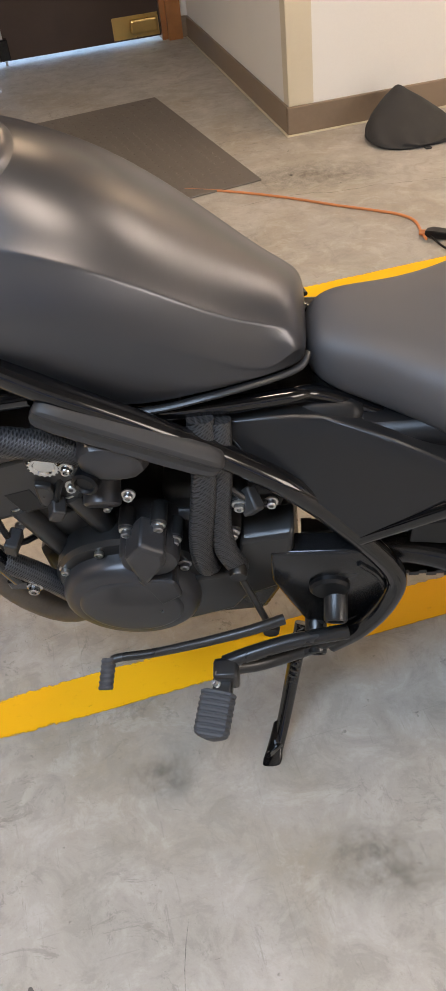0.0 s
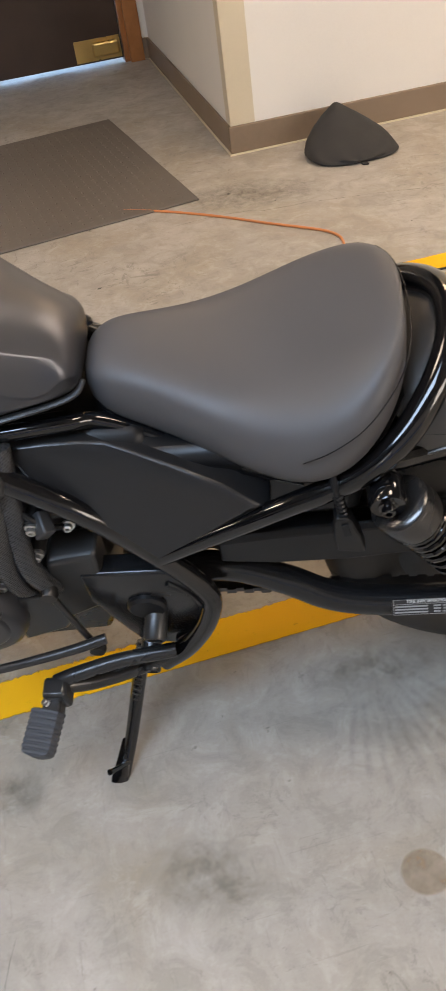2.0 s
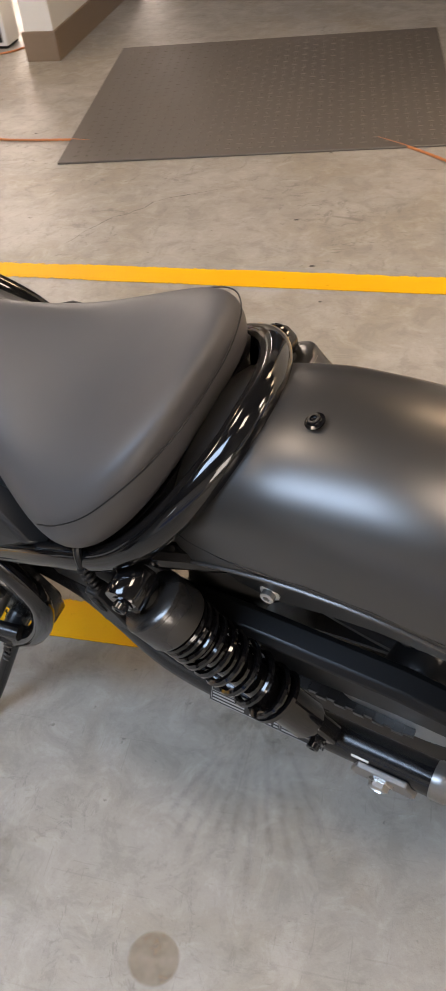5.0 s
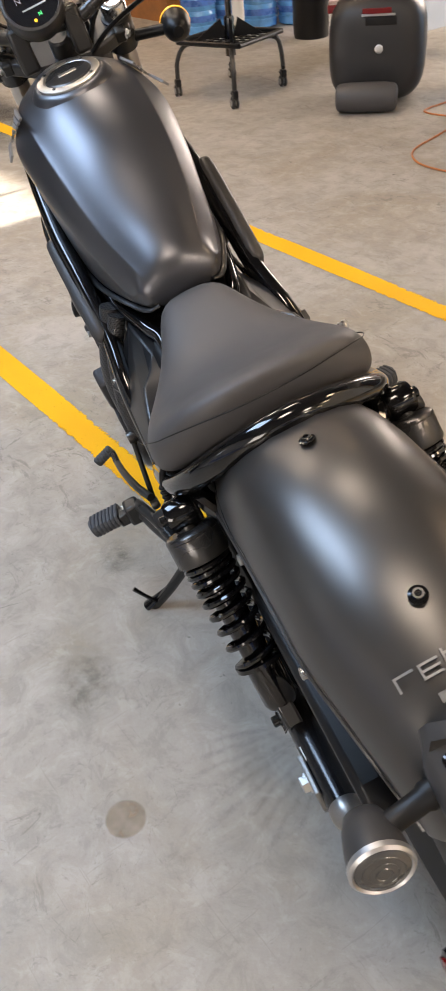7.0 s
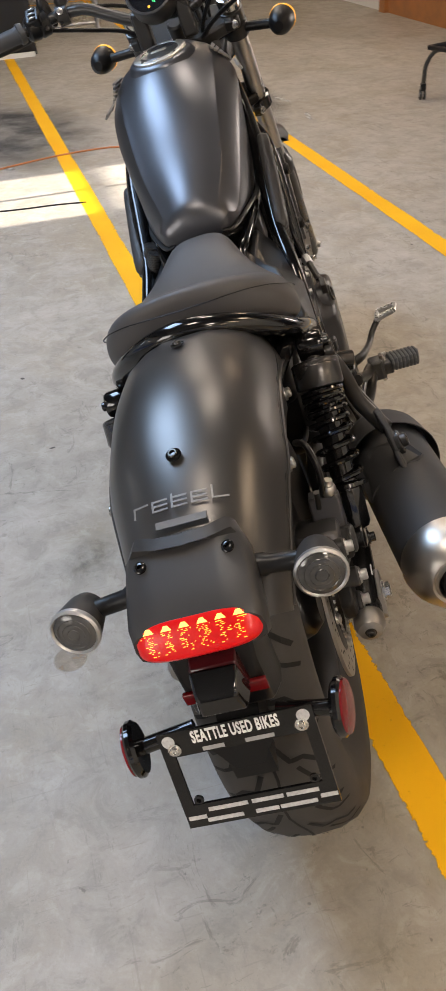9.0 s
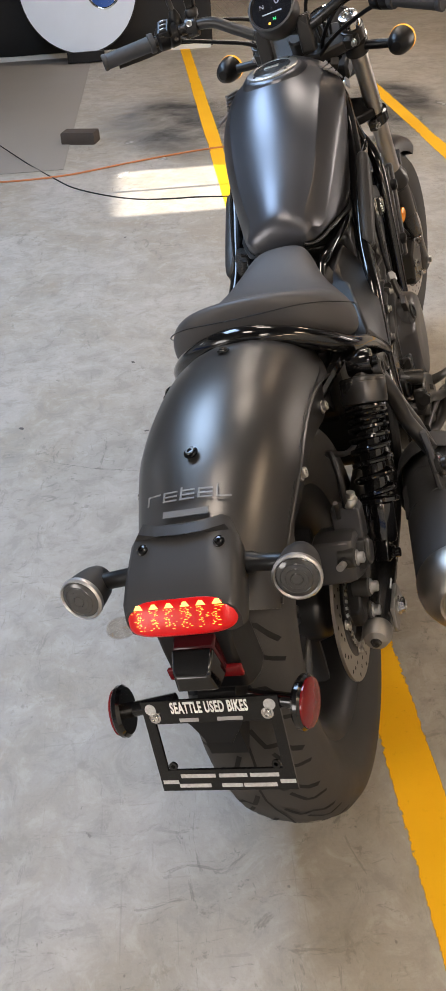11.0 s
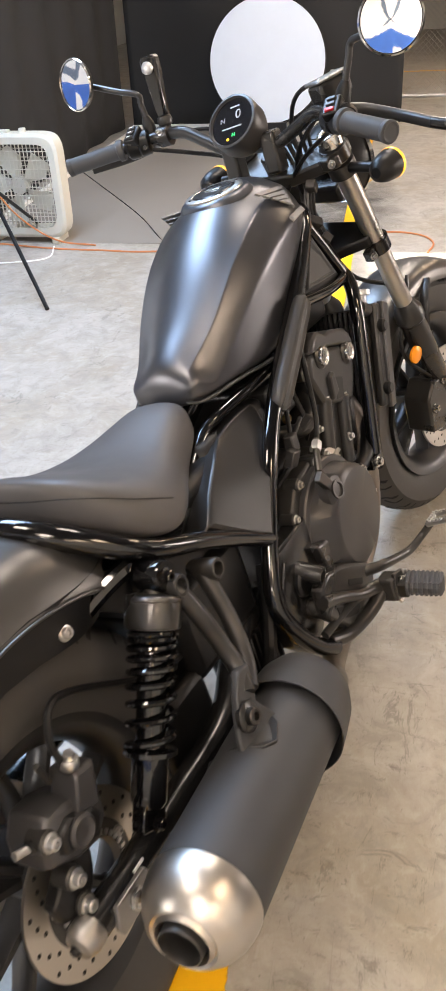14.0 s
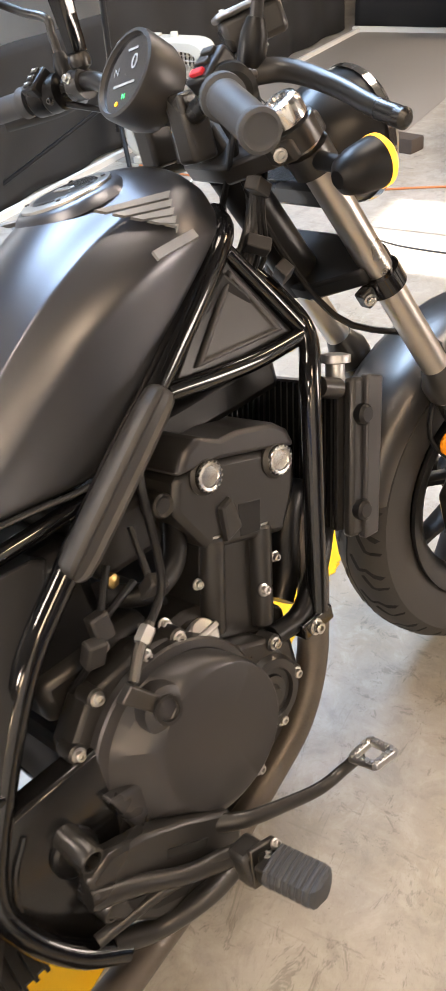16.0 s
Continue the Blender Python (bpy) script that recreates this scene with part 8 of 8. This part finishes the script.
tpart("reflector_trim", boxed(-0.095, 0.080, 0.226, 0.234, 0.440, 0.451), "steel", CA, bevel=0.002)
tpart("latch_panel", boxed(-0.105, 0.060, 0.222, 0.232, 0.395, 0.436), "plastic", CA, bevel=0.004)
tpart("badge", lathe(bmesh.new(), [(0.022, 0), (0.022, 0.006), (0.017, 0.008), (0.016, 0.005), (0.004, 0.006)], pose(-0.015, 0.232, 0.285, -90), 24), "steel", CA)
tpart("side_reflector", boxed(0.22, 0.268, -0.04, 0.10, 0.44, 0.48), "red_lens", CA, bevel=0.004)
pad = single("back_pad", skin([[(x, 0.075 * math.cos(a) * k + 0.03, 0.078 + 0.078 * math.sin(a) * k) for a in [2 * math.pi * i / 16 for i in range(16)]] for x, k in ((-0.165, 0.55), (-0.155, 0.85), (-0.13, 1.0), (0.13, 1.0), (0.155, 0.85), (0.165, 0.55))]), "seat", "black padded backrest cushion on the floor", "cushion", pose(3.665, -1.745, 0, 0, 0, 60), subd=1)

# ---- white box with stickers
SB = thing("sticker_box", "white metal box covered in coloured stickers", "box", ROOM @ pose(2.31, -3.31, 0))
tpart("body", boxed(-0.285, 0.285, -0.07, 0.07, 0.012, 0.42), "paper", SB, bevel=0.006)
tpart("base", boxed(-0.275, 0.275, -0.064, 0.064, 0.0, 0.012), "plastic", SB)
for name, mat, x0, x1, z0, z1 in (("blue_sticker", "blue", 0.10, 0.25, 0.035, 0.085), ("red_sticker", "red_paint", 0.08, 0.24, 0.11, 0.19), ("black_sticker", "print_black", 0.06, 0.26, 0.225, 0.31), ("black_sticker", "print_black", -0.26, -0.03, 0.03, 0.14), ("red_sticker", "red_paint", -0.25, -0.02, 0.16, 0.24), ("red_sticker", "red_paint", 0.0, 0.12, 0.33, 0.38)):
    st_ = tpart(name, boxed(x0, x1, 0.0702, 0.0720, z0, z1), mat, SB, smooth=False)
    w_ = (x1 - x0)
    if mat != "red_paint":
        for j in range(4):
            xa = x0 + w_ * (0.12 + 0.21 * j)
            tpart("print_bar", boxed(xa, xa + w_ * 0.14, 0.0720, 0.0726, z0 + (z1 - z0) * 0.35, z0 + (z1 - z0) * 0.65), "yellow" if mat == "print_black" and x0 < 0 else "paper", st_, smooth=False)

# ---- bins, cabinet, water bottles, wood panelling
for x, y, h, r in ((3.80, -2.66, 0.62, 0.155), (5.75, -2.33, 0.62, 0.15)):
    bn = thing("waste_bin", "tall black plastic waste bin", "bin", pose(x, y, 0), "bins")
    tpart("body", lathe(bmesh.new(), [(r * 0.84, 0), (r * 0.88, 0.02), (r, h), (r * 1.04, h), (r * 1.04, h - 0.03)], Matrix(), 32), "plastic", bn)
    tpart("liner", lathe(bmesh.new(), [(r * 0.96, h - 0.1), (r * 1.045, h + 0.004), (r * 1.06, h - 0.08)], Matrix(), 32, False), "gloss", bn)
CB = thing("steel_cabinet", "white steel cabinet on thin legs", "cabinet", ROOM @ pose(4.02, -3.98, 0))
tpart("body", boxed(-0.42, 0.42, -0.25, 0.25, 0.16, 0.95), "white_metal", CB, bevel=0.004)
for x in (-0.40, 0.40):
    for y in (-0.23, 0.23):
        tpart("leg", boxed(x - 0.018, x + 0.018, y - 0.018, y + 0.018, 0, 0.90), "white_metal", CB)
for x in (-0.2, 0.2):
    d = tpart("cabinet_door", boxed(x - 0.19, x + 0.19, 0.25, 0.262, 0.19, 0.92), "white_metal", CB, bevel=0.003)
    tpart("handle", boxed(x - 0.02, x + 0.02, 0.262, 0.275, 0.60, 0.62), "steel", d)


def water_bottle(x, y):
    b = thing("water_bottle", "large blue plastic water bottle on the floor", "water bottle", pose(x, y, 0, 0, 0, random.uniform(0, 90)), "water bottles")
    prof = [(0.115, 0.0), (0.135, 0.012), (0.138, 0.06), (0.131, 0.07), (0.138, 0.08), (0.138, 0.16), (0.131, 0.17), (0.138, 0.18), (0.138, 0.27), (0.131, 0.28), (0.137, 0.29), (0.130, 0.34), (0.08, 0.40), (0.032, 0.43), (0.030, 0.48)]
    tpart("shell", lathe(bmesh.new(), prof, Matrix(), 32), "water", b)
    tpart("cap", lathe(bmesh.new(), [(0.034, 0.465), (0.034, 0.490), (0.030, 0.494)], Matrix(), 20), "blue", b)
    for z in (0.115, 0.225):
        tpart("print_band", lathe(bmesh.new(), [(0.1388, z - 0.022), (0.1388, z + 0.022)], Matrix(), 32, False), "water_print", b)


for x, y in ((6.50, -1.70), (6.62, -1.98), (6.43, -2.18), (6.36, -2.46), (6.70, -2.30)):
    water_bottle(x, y)
single("pedestal", lathe(bmesh.new(), [(0.15, 0), (0.15, 0.03), (0.06, 0.06), (0.045, 0.12), (0.045, 0.36), (0.10, 0.42), (0.11, 0.46)], Matrix(), 32), "white_metal", "white round pedestal between water bottles", "pedestal", pose(6.02, -1.86, 0))
setting("wall_panel", boxed(6.36, 7.60, -3.78, -3.62, 0, 2.1), M["oak"], "orange-stained wooden door panel", "door")
setting("wall_panel_frame", boxed(7.60, 7.72, -3.80, -3.58, 0, 2.2), M["oak"], "orange-stained wooden door jamb", "door frame")
setting("wall_bay", boxed(7.72, 9.8, -3.80, -3.62, 0, TOP), M["wall"], "off-white wall beyond the wooden door", "wall")
setting("wall_bay_end", boxed(5.2, 6.36, -4.75, -4.6, 0, TOP), M["wall"], "off-white wall behind the water bottles", "wall")

# ---- black curtains, round reflector disc, box fan
def curtain(name, a, b, top, m, folds, label):
    bm = bmesh.new()
    a, b = Vector(a), Vector(b)
    d = (b - a).normalized()
    n = Vector((-d.y, d.x))
    cols = int((b - a).length / 0.05)
    grid_ = []
    for i in range(cols + 1):
        q = a.lerp(b, i / cols)
        col = []
        for j in range(13):
            z = top * j / 12
            o = 0.018 * math.sin(i * folds) + 0.012 * noise.noise((i * 0.21, j * 0.35, folds)) + 0.02 * noise.noise((i * 0.05, j * 0.12, 7))
            col.append(bm.verts.new((q.x + n.x * o, q.y + n.y * o, z + (0.012 if j == 0 else 0))))
        grid_.append(col)
    for p, q in zip(grid_, grid_[1:]):
        for j in range(12):
            bm.faces.new((p[j], q[j], q[j + 1], p[j + 1]))
    ob = part(name, bm, M["curtain"], None, "", smooth=True, angle=80)
    so = ob.modifiers.new("thick", "SOLIDIFY")
    so.thickness = 0.003
    ob.matrix_world = m
    return tagged(ob, label, "curtain")


curtain("backdrop_curtain", (7.45, 2.20), (7.45, -0.22), 2.6, ROOM, 0.35, "black fabric backdrop hanging to the floor")
curtain("low_curtain", (2.55, 2.20), (4.05, 2.23), 0.65, ROOM, 0.55, "low black fabric screen standing on the floor")
curtain("backdrop_curtain", (4.05, 2.24), (7.45, 2.30), 2.6, ROOM, 0.55, "black fabric side curtain hanging to the floor")
setting("curtain_hem", boxed(7.40, 7.44, -0.20, 2.20, 0.0, 0.035), M["wall"], "pale wooden batten along the curtain's foot", "trim")
setting("curtain_hem_side", boxed(2.60, 7.38, 2.13, 2.16, 0.0, 0.030), M["wall"], "pale batten along the side curtain's foot", "trim")
RD = thing("reflector_disc", "large round white reflector disc standing before the curtain", "reflector disc", pose(6.56, 2.93, 0.555, 0, 4, 20))
tpart("fabric", lathe(bmesh.new(), [(0.482, -0.004), (0.486, 0.0), (0.482, 0.004)], pose(0, 0, 0, 0, -90, 0), 64), "disc_white", RD)
tpart("rim", tube([(0, 0.486 * math.cos(a), 0.486 * math.sin(a)) for a in [2 * math.pi * i / 48 for i in range(49)]], 0.006, 8, per=1), "plastic", RD)
tpart("foot", boxed(-0.05, 0.05, -0.16, 0.16, -0.552, -0.470), "plastic", RD, bevel=0.004)
FAN = thing("box_fan", "white plastic box fan standing on the floor", "fan", pose(3.17, 2.845, 0, 0, 0, 14))
frame_rings = []
for x, k in ((-0.055, 0.94), (-0.045, 1.0), (0.045, 1.0), (0.055, 0.94)):
    ring = []
    for i in range(32):
        a = 2 * math.pi * i / 32
        cy, cz = math.cos(a), math.sin(a)
        ring.append((x, 0.265 * k * math.copysign(abs(cy) ** 0.28, cy), 0.305 + 0.275 * k * math.copysign(abs(cz) ** 0.28, cz)))
    frame_rings.append(ring)
inner = [[(x, y * 0.86, 0.305 + (z - 0.305) * 0.86) for x, y, z in r] for r in reversed(frame_rings)]
tpart("housing", skin(frame_rings + inner + [frame_rings[0]], ends=False), "fan_white", FAN, angle=50)
for s, name in ((-1, "front_grille"), (1, "rear_grille")):
    g = bmesh.new()
    for k in range(21):
        y = -0.225 + k * 0.0225
        box(g, s * 0.046 - 0.002, s * 0.046 + 0.002, y - 0.0018, y + 0.0018, 0.07, 0.54)
    for k in range(11):
        z = 0.075 + k * 0.046
        box(g, s * 0.050 - 0.002, s * 0.050 + 0.002, -0.228, 0.228, z - 0.0018, z + 0.0018)
    tpart(name, g, "fan_white", FAN, smooth=False)
for k in range(5):
    a = 2 * math.pi * k / 5
    bl = [Vector((0.015 * w_, r * math.cos(a + t), 0.305 + r * math.sin(a + t))) for r, t, w_ in ((0.04, -0.25, -1), (0.20, -0.42, -1), (0.215, 0.10, 0.3), (0.15, 0.42, 1), (0.04, 0.35, 1))]
    bm = skin([[p + Vector((0.003, 0, 0)) for p in bl], [p - Vector((0.003, 0, 0)) for p in bl]])
    tpart("blade", bm, "fan_white", FAN)
tpart("hub", lathe(bmesh.new(), [(0.045, -0.03), (0.045, 0.03), (0.03, 0.036)], pose(0, 0, 0.305, 0, 90, 0), 20), "fan_white", FAN)
tpart("knob", lathe(bmesh.new(), [(0.020, 0), (0.018, 0.022)], pose(0, -0.06, 0.578), 16), "fan_white", FAN)
tpart("carry_handle", boxed(-0.02, 0.02, 0.02, 0.14, 0.575, 0.592), "fan_white", FAN, bevel=0.004)
for y in (-0.19, 0.19):
    tpart("foot", boxed(-0.075, 0.075, y - 0.02, y + 0.02, 0.0, 0.034), "fan_white", FAN, bevel=0.006)
# light stand foot, dark brick on the floor, grey sheet
LS = thing("light_stand", "black tripod light stand with spread legs", "light stand", pose(2.66, 2.62, 0))
for a in (20, 140, 236):
    tpart("leg", rod(bmesh.new(), (0.03 * math.cos(radians(a)), 0.03 * math.sin(radians(a)), 0.42), (0.74 * math.cos(radians(a)), 0.74 * math.sin(radians(a)), 0.012), 0.010, steps=10), "plastic", LS)
tpart("pole", rod(bmesh.new(), (0, 0, 0.30), (0, 0, 1.60), 0.013), "plastic", LS)
single("wheel_chock", skin([[(x, y, z) for x, y in ((-0.105 * k, -0.055 * k), (0.105 * k, -0.055 * k), (0.105 * k, 0.055 * k), (-0.105 * k, 0.055 * k))] for z, k in ((0.0, 0.96), (0.008, 1.0), (0.06, 1.0), (0.068, 0.95))]), "block", "small dark brown block lying on the floor", "block", pose(3.95, 2.03, 0, 0, 0, 92))
setting("floor_sheet", boxed(3.80, 7.35, 0.86, 2.15, 0.0, 0.003), M["sheet"], "matt grey-brown sheet laid on the floor before the curtain", "floor sheet")
# chain-link fence beyond the curtain
FE = thing("chain_link_fence", "galvanised chain-link fence with steel posts", "fence", ROOM @ pose(8.6, 0, 0))
for w in (-0.95, 0.6, 2.2):
    tpart("post", rod(bmesh.new(), (0, w, 0), (0, w, 2.3), 0.03), "steel", FE)
tpart("rail", rod(bmesh.new(), (0, -0.95, 2.25), (0, 2.2, 2.25), 0.02), "steel", FE)
tpart("rail", rod(bmesh.new(), (0, -0.95, 0.06), (0, 2.2, 0.06), 0.015), "steel", FE)
mesh_ = bmesh.new()
for k in range(-40, 62):
    a = -0.95 + k * 0.052
    for s in (1, -1):
        p = [(0.004 * s, a, 0.06), (0.004 * s, a + s * 2.19, 2.25)]
        lo, hi = Vector(p[0]), Vector(p[1])
        ts = [t for t in ((-0.95 - lo.y) / (hi.y - lo.y), (2.2 - lo.y) / (hi.y - lo.y))]
        t0, t1 = max(0, min(ts)), min(1, max(ts))
        if t1 - t0 > 0.02:
            rod(mesh_, lo.lerp(hi, t0), lo.lerp(hi, t1), 0.0022, steps=4)
tagged(tpart("wire_mesh", mesh_, "steel", FE, smooth=False), kind="stuff")
# dark shelving far off and a printed banner behind the camera, seen in the mirrors
setting("far_shelves", boxed(13.5, 14.2, -4.2, -1.4, 0, 2.2), M["plastic"], "dark shelving at the far end of the hall", "shelves")
setting("far_bench", boxed(12.6, 13.2, -5.5, -2.6, 0, 0.5), M["case"], "dark low bench at the far end", "bench")
def banner(m, half, band, letters):
    BN = thing("wall_banner", "white wall banner with a blue band and blue lettering", "banner", m, "wall banners")
    tpart("sheet", boxed(0, 0.01, -half, half, 0.3, 3.0), "paper", BN)
    tpart("blue_band", boxed(0.010, 0.014, -half, half, band, band + 0.50), "blue", BN, smooth=False)
    for j in range(int(half * 2 / 0.62)):
        w = -half + 0.2 + j * 0.62
        for u0, u1, z0, z1 in ((0, 0.07, 0, 0.58), (0.29, 0.36, 0, 0.58), (0.07, 0.29, 0.51, 0.58), (0.07, 0.29, 0, 0.07)):
            tpart("letter_bar", boxed(0.010, 0.014, w + u0, w + u1, letters + z0, letters + z1), "banner_ink", BN, smooth=False)
        tpart("letter_bar", boxed(0.014, 0.0165, w, w + 0.10, band + 0.14, band + 0.36), "paper", BN, smooth=False)


banner(ROOM @ pose(-5.97, 1.0, 0), 3.6, 1.72, 2.30)
banner(ROOM @ pose(0.6, 4.97, 0, 0, 0, -90), 2.2, 0.48, 1.06)
